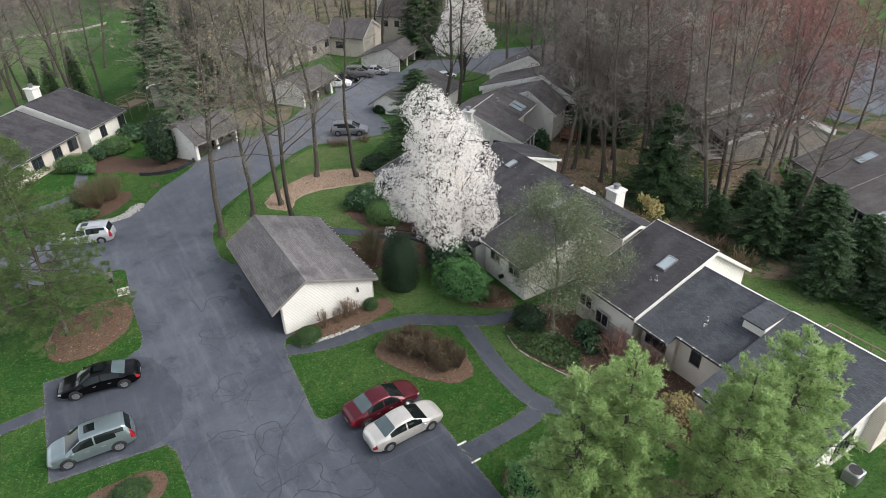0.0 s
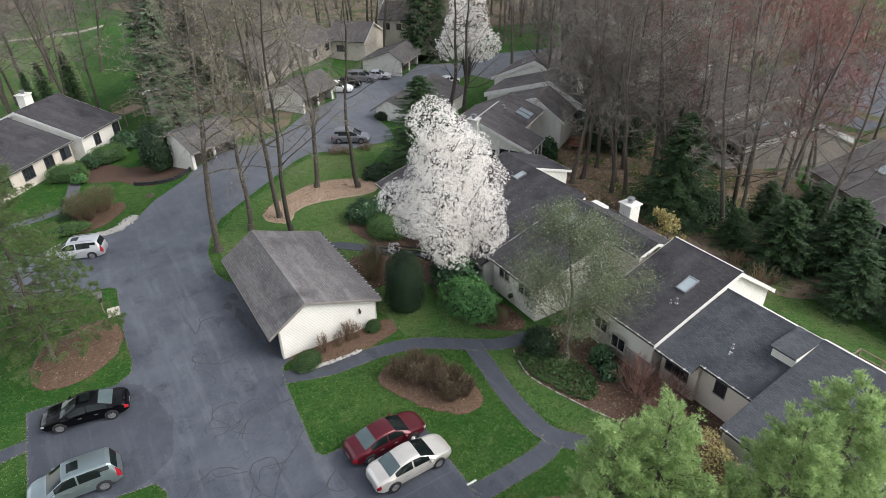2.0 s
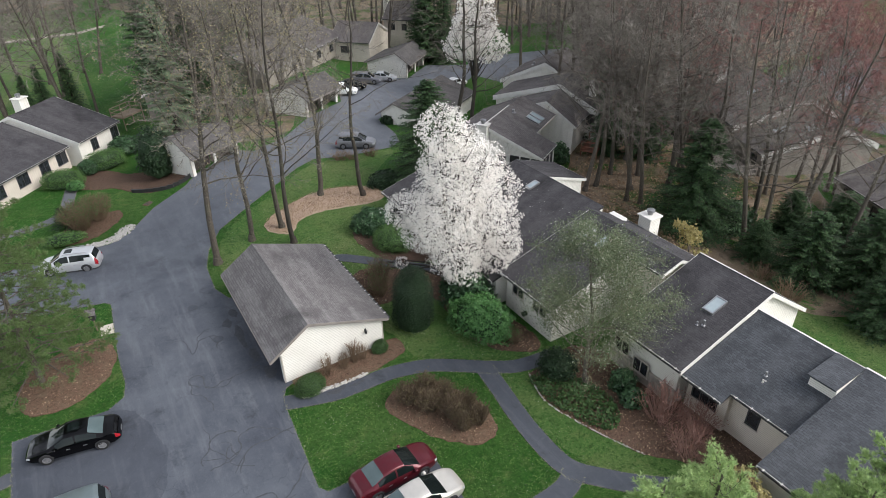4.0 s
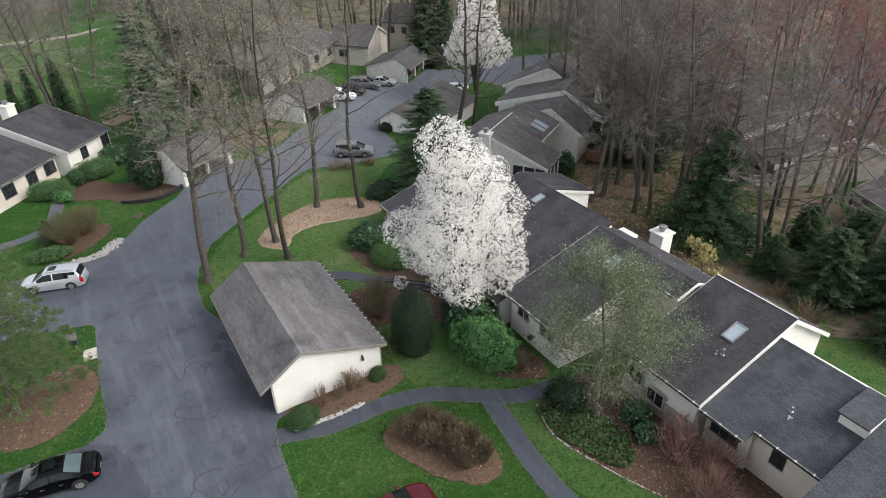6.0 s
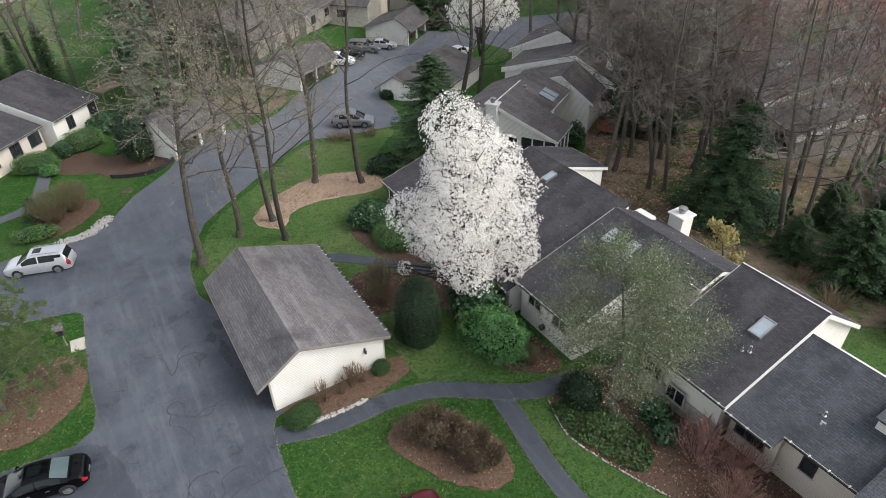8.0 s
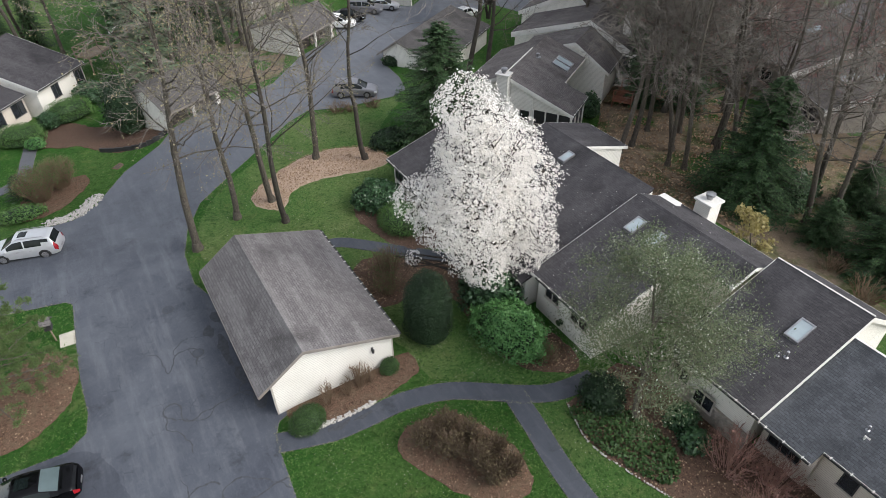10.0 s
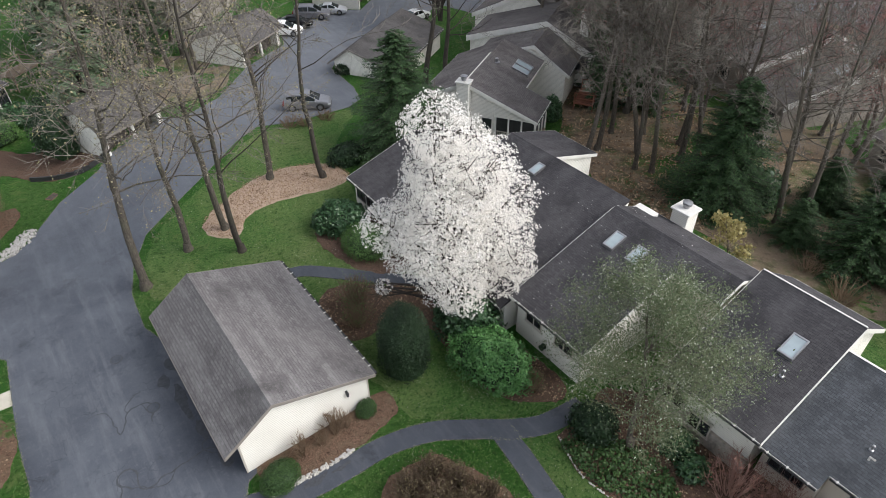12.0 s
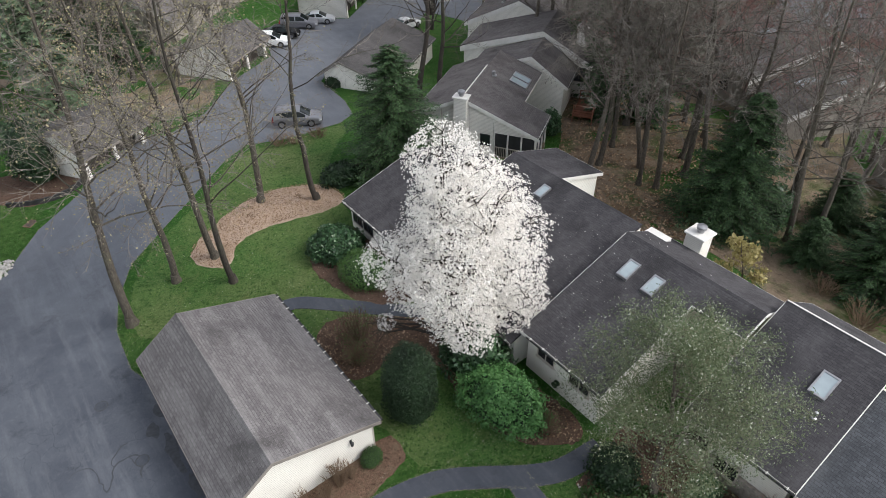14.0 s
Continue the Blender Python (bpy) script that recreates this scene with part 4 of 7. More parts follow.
part("porch_rail", Geo().box(0.12, 0.18, -6.3, -2.74, 0.85, 0.93), TRIM_B, d)
for k in range(22):
    part("baluster", Geo().box(0.13, 0.17, -6.28 + 0.16 * k, -6.24 + 0.16 * k, 0.0, 0.848), TRIM_B, d)
window(d, 3.0 - 5.0, 0.9, 0.9, 1.1, "-x", 0.1, 1)
gutter(d, -0.25, 4.15, -6.7, 2.6)
chimney(d, -0.75, 0.08, -0.5, 0.62, -0.6, 5.3)
skylight(d, 6.6, -3.1, 1.0, 1.6, U1), skylight(d, 7.7, -3.1, 1.0, 1.6, U1)
vent(d, 5.8, -0.9, U1, 0.14, 0.3)
U2 = [(-6.9, 2.35), (-3.1, 4.95), (3.2, 2.9)]
d = townhouse("grey-roofed townhouse with a tall cream gable and deck", (38.2, 55.6, 0), 31, "townhouse cluster")
roof(d, 10.78, 16.2, U2, SHINGLE_D, rake_h=0.32)
body(d, 10.95, 16.18, U2, SIDING, base=-1.2)
gutter(d, 10.9, 16.1, -6.9, 2.35, False)
U3 = [(-8.3, 2.6), (-2.9, 5.5), (6.0, 2.9)]
d = townhouse("grey-roofed townhouse of the cluster with a dark glazed corner", (38.2, 55.6, 0), 31, "townhouse cluster")
roof(d, 16.22, 23.4, U3, SHINGLE_D, rake_h=0.6)
body(d, 16.4, 23.3, U3, SIDING, base=-1.2)
window(d, -6.7, 0.7, 1.9, 1.5, "-x", 16.4, 3)
gutter(d, 16.3, 23.3, -8.3, 2.6, False)
chimney(d, 18.6, 19.6, -7.0, -6.0, 0, 5.4)
d = townhouse("long grey-roofed townhouse at the back of the cluster", (38.2, 55.6, 0), 31, "townhouse cluster")
U4 = [(-4.2, 3.2), (1.6, 5.9), (8.0, 2.9)]
roof(d, 23.45, 33.0, U4, SHINGLE_D, rake_h=0.5)
body(d, 23.6, 32.8, U4, SIDING, base=-1.2)
vent(d, 26, 4.0, U4, 0.16, 0.3)
# the house across the drive
simple_unit("grey-roofed cream house with clipped hedges in front", -3.3, 82.3, 48, 4.6, 12.2, [(-1.8, 2.8), (6.4, 5.6), (11, 3.6)], windows=((7.4, 0.9, 1.1, 1.4), (11.2, 0.5, 1.3, 1.9)), mat=SHINGLE, group="house across the drive", ch=(7.4, 8.7, 7.0, 8.1, 0, 6.6), base=-1.0)
simple_unit("lower grey-roofed wing with a stone corner", -3.3, 82.3, 48, -10, 4.55, [(-0.4, 2.4), (7.4, 4.9), (12, 3)], wall=SIDING_B, windows=((3.3, 0.6, 1.6, 1.5), (0.6, 0.6, 1.4, 1.4), (-2.6, 0.6, 1.6, 1.4), (-6, 0.6, 1.6, 1.4)), mat=SHINGLE, group="house across the drive", base=-1.0)
simple_unit("beige-sided house half hidden among bare trees", 12.7, 92.8, 40, 0.0, 5.0, [(-0.3, 3.6), (2.0, 4.7), (4.3, 3.6)], SIDING_SHADE, windows=((1.6, 1.4, 0.8, 1.4), (3.4, 1.4, 0.8, 1.4)), group="house behind the garage", base=-0.8)
deck("brown wooden deck on posts among bare trees", 9.6, 95.4, 2.0, 3.6, 1.6, turn=130)
# far houses to the north
simple_unit("far long grey-roofed house", 27.5, 98.0, 42, 0, 13, [(-0.5, 2.6), (7, 5.6), (13, 3)], SIDING_SHADE, windows=((4, 0.8, 1.5, 1.3), (9, 0.8, 1.5, 1.3)), group="far houses")
simple_unit("far long grey-roofed house", 27.5, 98.0, 42, 13.1, 25, [(-1.5, 2.9), (6, 6.1), (12, 3.2)], SIDING_SHADE, windows=((16, 0.9, 1.5, 1.3), (21, 0.9, 1.5, 1.3)), group="far houses")
simple_unit("far two-storey cream house with a chimney", 57.5, 117.5, -48, 0, 6.5, [(-0.5, 5.2), (4, 7.8), (9, 5.2)], SIDING_B, windows=((2, 3.2, 1.0, 1.2), (4.4, 3.2, 1.0, 1.2)), group="far houses", ch=(-0.9, 0, 3, 4.2, 0, 8.6))
simple_unit("far grey-roofed cream house among trees", 44.5, 113.5, -48, 0, 8, [(-0.5, 3.2), (4.5, 5.8), (10, 3.2)], SIDING_B, windows=((3, 1.2, 1.6, 1.2),), group="far houses")
# houses beyond the woods to the east, in one stepped row
def east_unit(label, s0, s1, prof, windows=(), ch=None, sky=(), wall=SIDING_SHADE):
    """A unit between two distances northward along the row's front."""
    th = simple_unit(label, 59.0, 24.15, -114.5, -s1, -s0, prof, wall, SHINGLE_D, windows, "houses beyond the woods", ch, -0.9, 0.7)
    for x, y in sky:
        skylight(th, x, y, 1.1, 1.7, prof)


east_unit("grey-roofed townhouse with a row of dark windows beyond the woods", -14, 0.6, [(0, 2.6), (6.2, 5.2), (11, 3)], ((1.4, 0.9, 1.1, 1.3), (2.8, 0.9, 1.1, 1.3), (4.2, 0.9, 1.1, 1.3), (8.0, 0.9, 1.6, 1.3)), (5.0, 6.2, -0.9, 0.1, -0.6, 3.4), (), SIDING)
east_unit("grey-roofed townhouse glimpsed through the woods", 0.65, 8.8, [(0.9, 2.7), (7.6, 5.7), (12, 3.2)], ((-6.5, 0.8, 2.2, 1.4), (-3, 0.8, 1.6, 1.3)), None, ((-4, 5.0),))
east_unit("low brown-grey roofed townhouse glimpsed through the woods", 15.6, 21.7, [(-2.5, 2.5), (6.0, 5.0), (11, 2.9)], ((-18, 0.5, 2.2, 1.3),), None, ((-19.2, 1.6), (-17.4, 4.0)))
east_unit("tall brown-grey roofed townhouse glimpsed through the woods", 21.75, 33.6, [(-2.6, 3.5), (6.5, 6.3), (10.5, 4.0)], ((-26, 0.8, 2.2, 1.4), (-30, 0.8, 1.6, 1.3)), None, ((-28, 3.0),))
east_unit("brown-grey roofed townhouse glimpsed through the woods", 33.65, 45, [(-1.2, 2.9), (7.0, 6.0), (12.0, 3.4)], ((-37, 0.6, 2.2, 1.4),), (-36, -34.8, 2.0, 3.2, 0, 6.4), ((-41, 3.0),))
deck("weathered deck with a pale railing behind a townhouse", 61.6, 40.4, 2.0, 4.6, 0.5, TRIM_B, -24.5)
deck("red-stained wooden deck beside the cream townhouse", 51.4, 54.6, 2.0, 3.6, 0.9, REDWOOD, -59)


# ---- plants ----
def fast_mesh(name, verts, faces, mat):
    """A mesh from arrays: faces all of one size."""
    me = bpy.data.meshes.new(name)
    verts, faces = np.asarray(verts, np.float32), np.asarray(faces, np.int32)
    n, k = faces.shape
    me.vertices.add(len(verts))
    me.vertices.foreach_set("co", verts.ravel())
    me.loops.add(n * k)
    me.loops.foreach_set("vertex_index", faces.ravel())
    me.polygons.add(n)
    me.polygons.foreach_set("loop_start", np.arange(0, n * k, k, dtype=np.int32))
    me.materials.append(mat)
    me.update(calc_edges=True)
    return me


def unit(v):
    return v / np.maximum(np.linalg.norm(v, axis=-1, keepdims=True), 1e-9)


def cross(a, b):
    """The cross product of two single vectors."""
    return np.array([a[1] * b[2] - a[2] * b[1], a[2] * b[0] - a[0] * b[2], a[0] * b[1] - a[1] * b[0]])


def leaves(name, centre, out, size, mat, rng, long=1.6, droop=0.0, spread=0.8):
    """Folded diamond leaves at the centres, facing roughly outwards."""
    n = len(centre)
    nrm = unit(out + spread * rng.normal(size=(n, 3)))
    tan = unit(np.cross(nrm, rng.normal(size=(n, 3))) + np.array([0, 0, -droop]))
    side = unit(np.cross(nrm, tan))
    s = (size * rng.uniform(0.6, 1.25, n))[:, None]
    v = np.stack([centre - tan * s * long / 2, centre + side * s * 0.5 + nrm * s * 0.15, centre + tan * s * long / 2, centre - side * s * 0.5 + nrm * s * 0.15], 1)
    f = np.arange(n * 4).reshape(n, 4)
    return fast_mesh(name, v.reshape(-1, 3), f, mat)


class Wood:
    """Grows stems as tubes, and remembers where the last twigs end."""

    def __init__(self, seed):
        self.rng = np.random.default_rng(seed)
        self.trunk, self.twig = Geo(), Geo()
        self.tips = []

    def stem(self, p, d, length, r, level, last, cfg):
        rng = self.rng
        if level == last and cfg["fine"]:
            d = unit(np.array(d, float))
            u = unit(cross(d, [0.31, 0.52, 0.79])) * r
            w = cross(d, u)
            q = np.array(p, float) + d * length
            self.twig.add([p + u, p - 0.5 * u + 0.87 * w, p - 0.5 * u - 0.87 * w, q], [(0, 1, 3), (1, 2, 3), (2, 0, 3)])
            self.tips += [(p + (q - p) * t, d) for t in (0.4, 0.7, 1.0)]
            return
        n = cfg["nodes"][level]
        pts, dirs = [np.array(p, float)], [unit(np.array(d, float))]
        for i in range(n):
            nd = unit(dirs[-1] + rng.normal(size=3) * cfg["wander"][level] + np.array([0, 0, cfg["lift"][level]]))
            dirs.append(nd)
            pts.append(pts[-1] + nd * length / n)
        radii = [max(cfg["rmin"], r * (1 - 0.85 * (i / n) ** 0.9)) for i in range(n + 1)]
        g = self.trunk if level < cfg["thick"] else self.twig
        g.tube(pts, radii, 7 if level == 0 else (5 if level == 1 else 3))
        if level == last:
            self.tips += [(pts[i], dirs[i]) for i in range(1, n + 1)]
            return
        kids = cfg["kids"][level]
        for j in range(kids):
            f = cfg["from"][level] + (1 - cfg["from"][level]) * (j + rng.uniform(0.1, 0.9)) / kids
            i = min(n - 1, int(f * n))
            q = pts[i] + (pts[i + 1] - pts[i]) * (f * n - i)
            a = rng.uniform(0, 2 * math.pi)
            base = dirs[i + 1]
            u = unit(cross(base, [0.31, 0.52, 0.79]))
            w = cross(base, u)
            tilt = radians(cfg["angle"][level] + rng.uniform(-14, 14))
            nd = base * math.cos(tilt) + (u * math.cos(a) + w * math.sin(a)) * math.sin(tilt)
            shape = cfg["shape"](f) if level == 0 else 1 - 0.55 * f
            self.stem(q, nd, length * cfg["ratio"][level] * shape * rng.uniform(0.75, 1.2), max(cfg["rmin"], radii[i] * cfg["thin"][level]), level + 1, last, cfg)


def bare_tree(name, label, seed, height, r, twig_mat=None, bark=None, crown_from=0.4, kids=(15, 6, 5), buds=0, bud_mat=None, bud_size=0.09, lean=(0, 0), rmin=0.012, angle=60, ratio=(0.34, 0.52, 0.5), wander=0.05, group="bare trees"):
    w = Wood(seed)
    cfg = {"fine": True, "nodes": (11, 6, 3, 2), "wander": (wander, 0.16, 0.24, 0.3), "lift": (0.03, 0.045, 0.03, 0.0), "kids": kids, "from": (crown_from, 0.2, 0.15), "angle": (angle, 52, 50),
           "ratio": ratio, "thin": (0.32, 0.5, 0.55), "rmin": rmin, "thick": 2, "shape": lambda f: 1.15 - 0.75 * (f - crown_from) / (1 - crown_from)}
    w.stem((0, 0, -0.3), (lean[0], lean[1], 1), height, r, 0, 3 if len(kids) == 3 else 2, cfg)
    th = thing(name, label, "tree", group=group)
    flare = Geo().lathe([(r * 1.9, -0.3), (r * 1.35, 0.12), (r * 1.02, 0.6)], (0, 0, 0), 7)
    w.trunk.add(flare.v, flare.f)
    part("trunk", w.trunk, bark or BARK, th, smooth=60)
    part("twig_crown", w.twig, twig_mat or TWIG, th, kind="stuff")
    if buds:
        rng = w.rng
        tips = [w.tips[i] for i in rng.integers(0, len(w.tips), buds)]
        c = np.array([t[0] for t in tips]) + rng.normal(size=(buds, 3)) * (0.3 if buds > 5000 else 0.14)
        part("young_leaves", leaves("young_leaves", c, rng.normal(size=(buds, 3)), bud_size, bud_mat or BUDLEAF, rng, 1.6 if buds < 5000 else 2.4), None, th, kind="stuff")
        # a few near-white leaves strewn in as painted glints
        if bud_mat == SILVER:
            c = c[:buds // 14] + rng.normal(size=(buds // 14, 3)) * 0.1
            part("glinting_foliage", leaves("glinting_foliage", c, rng.normal(size=c.shape), bud_size, GLINT, rng, 2.2), None, th, kind="stuff")
    return th


def place_copies(source, spots, rng, zscale=(0.85, 1.15)):
    """The source goes to the first spot, copies to the others."""
    for i, (x, y, *h) in enumerate(spots):
        m = pose(x, y, land(x, y), rng.uniform(-2.5, 2.5), rng.uniform(-2.5, 2.5), rng.uniform(0, 360))
        s = h[0] if h else rng.uniform(*zscale)
        ob = source if i == 0 else copy_thing(source, m)
        ob.matrix_basis = m @ Matrix.Diagonal((s, s, s, 1))


def flowering_tree(name, label, seed, place, lobes, n, size, mat, trunk_h, r):
    """Blossom in a crown of overlapping lobes (x, y, z, radius, height half), over dark limbs."""
    rng = np.random.default_rng(seed)
    th = thing(name, label, "tree", place)
    g = Geo()
    for k in range(3):
        a = 2.1 * k + 0.4
        base = (0.12 * math.cos(a), 0.12 * math.sin(a), -0.2)
        g.tube([base, (0.5 * math.cos(a), 0.5 * math.sin(a), trunk_h), (0.9 * math.cos(a), 0.9 * math.sin(a), trunk_h * 2.2)], [r, r * 0.75, r * 0.45], 7)
    for x, y, z, rr, hh in lobes:
        for k in range(5):
            d = unit(rng.normal(size=3))
            q = np.array([x, y, z]) + d * np.array([rr, rr, hh]) * 0.85
            mid = np.array([0.4 * x, 0.4 * y, 0.35 * z + trunk_h * 0.8]) + rng.normal(size=3) * 0.3
            m2 = np.array([x, y, z - 0.3 * hh]) + rng.normal(size=3) * 0.2
            g.tube([(0.1 * x, 0.1 * y, trunk_h * 0.8), mid, m2, q], [r * 0.55, r * 0.36, r * 0.22, 0.02], 5)
            for j in range(7):
                s = m2 + (q - m2) * rng.uniform(0.2, 1)
                g.tube([s, s + unit(d + rng.normal(size=3) * 0.8) * rng.uniform(0.5, 1.2)], [0.03, 0.012], 3)
    part("trunk", g, BARK_D, th, smooth=60)
    vol = np.array([rr * rr * hh for *_, rr, hh in lobes])
    pick = rng.choice(len(lobes), n, p=vol ** 0.64 / (vol ** 0.64).sum())
    L = np.array(lobes)[pick]
    d = unit(rng.normal(size=(n, 3)))
    rad = rng.uniform(0.45, 1.0, n) ** 0.4
    wob = np.array([noise.noise(Vector(v) * 2.6) for v in d + L[:, :3]])
    rad = rad * (1 + 0.28 * wob)
    c = L[:, :3] + d * np.stack([L[:, 3], L[:, 3], L[:, 4]], 1) * rad[:, None]
    keep = np.array([0.3 * noise.noise(Vector(p) * 0.9) + noise.noise(Vector(p) * 4.2) for p in c]) > -0.01
    c, d = c[keep], d[keep]
    n = len(c)
    # each flower: three crossing petals
    vs, tips = [], []
    up = unit(d + np.array([0, 0, 0.7]) + 0.5 * rng.normal(size=(n, 3)))
    s = (size * rng.uniform(0.7, 1.3, n))[:, None]
    a = unit(np.cross(up, rng.normal(size=(n, 3))))
    b = np.cross(up, a)
    for ang in (0, 2.09, 4.19):
        e = a * math.cos(ang) + b * math.sin(ang)
        f = np.cross(up, e)
        vs.append(np.stack([c - up * s * 0.2, c + e * s * 0.55 + f * s * 0.38 + up * s * 0.25, c + e * s * 0.85 + up * s * 0.5, c + e * s * 0.55 - f * s * 0.38 + up * s * 0.25], 1))
    v = np.concatenate(vs, 1).reshape(-1, 3)
    part("blossom", fast_mesh("blossom", v, np.arange(len(v)).reshape(-1, 4), mat), None, th, kind="stuff")
    return th


def pine_tree(name, label, seed, place, height, spread, mat, tufts=2600, needle=0.2, dense=11, r=0.2, base=0.15, group="pines", rise=0.35):
    """Whorled limbs that turn up at the ends and carry brushes of long needles."""
    rng = np.random.default_rng(seed)
    th = thing(name, label, "tree", place, group=group)
    g, cs, ds = Geo(), [], []
    g.tube([(0, 0, -0.3), (0.1, 0.05, height * 0.5), (0.05, 0.1, height)], [r, r * 0.6, 0.03], 8)
    limbs = int(height * 7.5)
    for i in range(limbs):
        f = base + (1 - base) * (i + rng.uniform(0, 1)) / limbs
        a = i * 2.4 + rng.uniform(-0.5, 0.5)
        ln = spread * (1.05 - f) ** 0.6 * rng.uniform(0.55, 1.2) + 0.3
        d = np.array([math.cos(a), math.sin(a), 0.0])
        p0 = np.array([0.05, 0.05, f * height * 0.985])
        p1 = p0 + d * ln * 0.5 + np.array([0, 0, rise * 0.2 * ln])
        p2 = p0 + d * ln + np.array([0, 0, rise * ln])
        g.tube([p0, p1, p2], [0.06 * (1.2 - f), 0.04 * (1.2 - f), 0.012], 4)
        sd0 = np.array([-d[1], d[0], 0])
        subs = 7
        for m in range(subs):
            t0 = 0.3 + 0.7 * (m + rng.uniform(0, 1)) / subs
            q0 = (p0 + (p1 - p0) * t0 * 2) if t0 < 0.5 else (p1 + (p2 - p1) * (t0 * 2 - 1))
            side = sd0 * (1 if m % 2 else -1) * rng.uniform(0.4, 1.0) * 0.42 * ln * (1.25 - t0) + d * 0.25 * ln * (1.1 - t0)
            if m == subs - 1:
                side = d * 0.15
            q1 = q0 + side + np.array([0, 0, rise * 0.5 * np.linalg.norm(side)])
            g.tube([q0, q1], [0.018, 0.007], 3)
            k = max(3, int(tufts / limbs / subs * (0.5 + 1.1 * (1 - f))))
            for j in range(k):
                t = rng.uniform(0.15, 1.0) ** 0.8
                cs.append(q0 + (q1 - q0) * t + rng.normal(size=3) * 0.09)
                ds.append(unit(d * 0.5 + unit(side + 1e-6) * 0.5 + np.array([0, 0, 0.8]) + 0.35 * rng.normal(size=3)))
    for k in range(40):
        cs.append(np.array([0.05, 0.1, height - 0.03 * k]) + rng.normal(size=3) * 0.08), ds.append(np.array([0, 0, 1.0]))
    part("trunk", g, BARK, th, smooth=60)
    c, d = np.array(cs), np.array(ds)
    n = len(c)
    vs = []
    for k in range(dense):
        e = unit(d + 0.75 * rng.normal(size=(n, 3)))
        ln = needle * rng.uniform(0.7, 1.25, (n, 1))
        w = unit(np.cross(e, rng.normal(size=(n, 3)))) * needle * 0.1
        vs.append(np.stack([c - w, c + w, c + e * ln], 1))
    v = np.concatenate(vs, 1).reshape(-1, 3)
    part("crown", fast_mesh("crown", v, np.arange(len(v)).reshape(-1, 3), mat), None, th, kind="stuff")
    return th


def spruce_tree(name, label, seed, place, height, spread, mat, limbs=150, fan=26, power=0.8, size=0.5, group="evergreens"):
    """Tiers of boughs that droop and lift at the tips, each fringed with flat sprays."""
    rng = np.random.default_rng(seed)
    th = thing(name, label, "tree", place, group=group)
    g = Geo()
    g.tube([(0, 0, -0.3), (0, 0, height * 0.6), (0, 0, height)], [0.02 * height, 0.012 * height, 0.02], 7)
    o, e, w = [], [], []
    up = np.array([0, 0, 1.0])
    for i in range(limbs):
        f = ((i + rng.uniform(0, 1)) / limbs) ** 1.1
        a = i * 2.39996 + rng.uniform(-0.4, 0.4)
        ln = spread * (1 - f) ** power * rng.uniform(0.62, 1.2) + 0.25
        d = np.array([math.cos(a), math.sin(a), 0.0])
        sd = np.array([-d[1], d[0], 0.0])
        z0 = 0.35 + f * (height - 0.4)
        sag = rng.uniform(0.1, 0.32) * (1 - 0.8 * f)
        g.tube([(0, 0, z0), d * ln * 0.6 + up * (z0 - sag * ln * 0.5), d * ln * 0.95 + up * (z0 - sag * ln * 0.6)], [0.035, 0.02, 0.008], 3)
        t = rng.uniform(0.12, 1.0, (fan, 1)) ** 0.75
        c = d * ln * t + up * (z0 - sag * ln * (1.6 * t - t * t * 0.95)) + sd * rng.normal(size=(fan, 1)) * 0.05 * ln
        side = np.where(np.arange(fan) % 2, 1.0, -1.0)[:, None]
        way = unit(d * rng.uniform(0.35, 1.1, (fan, 1)) + sd * side * rng.uniform(0.3, 1.1, (fan, 1)) - up * rng.uniform(0.0, 0.55, (fan, 1)) + 0.12 * rng.normal(size=(fan, 3)))
        L = size * rng.uniform(0.55, 1.3, (fan, 1)) * (0.55 + 0.6 * (1 - t) + 0.25 * (1 - f))
        o.append(c), e.append(way * L), w.append(unit(np.cross(way, up + 0.35 * rng.normal(size=(fan, 3)))) * L * rng.uniform(0.14, 0.24, (fan, 1)))
    part("trunk", g, BARK_D, th, smooth=60)
    o, e, w = np.concatenate(o), np.concatenate(e), np.concatenate(w)
    v = np.stack([o, o + e * 0.55 + w, o + e, o + e * 0.55 - w], 1).reshape(-1, 3)
    part("crown", fast_mesh("crown", v, np.arange(len(v)).reshape(-1, 4), mat), None, th, kind="stuff")
    return th


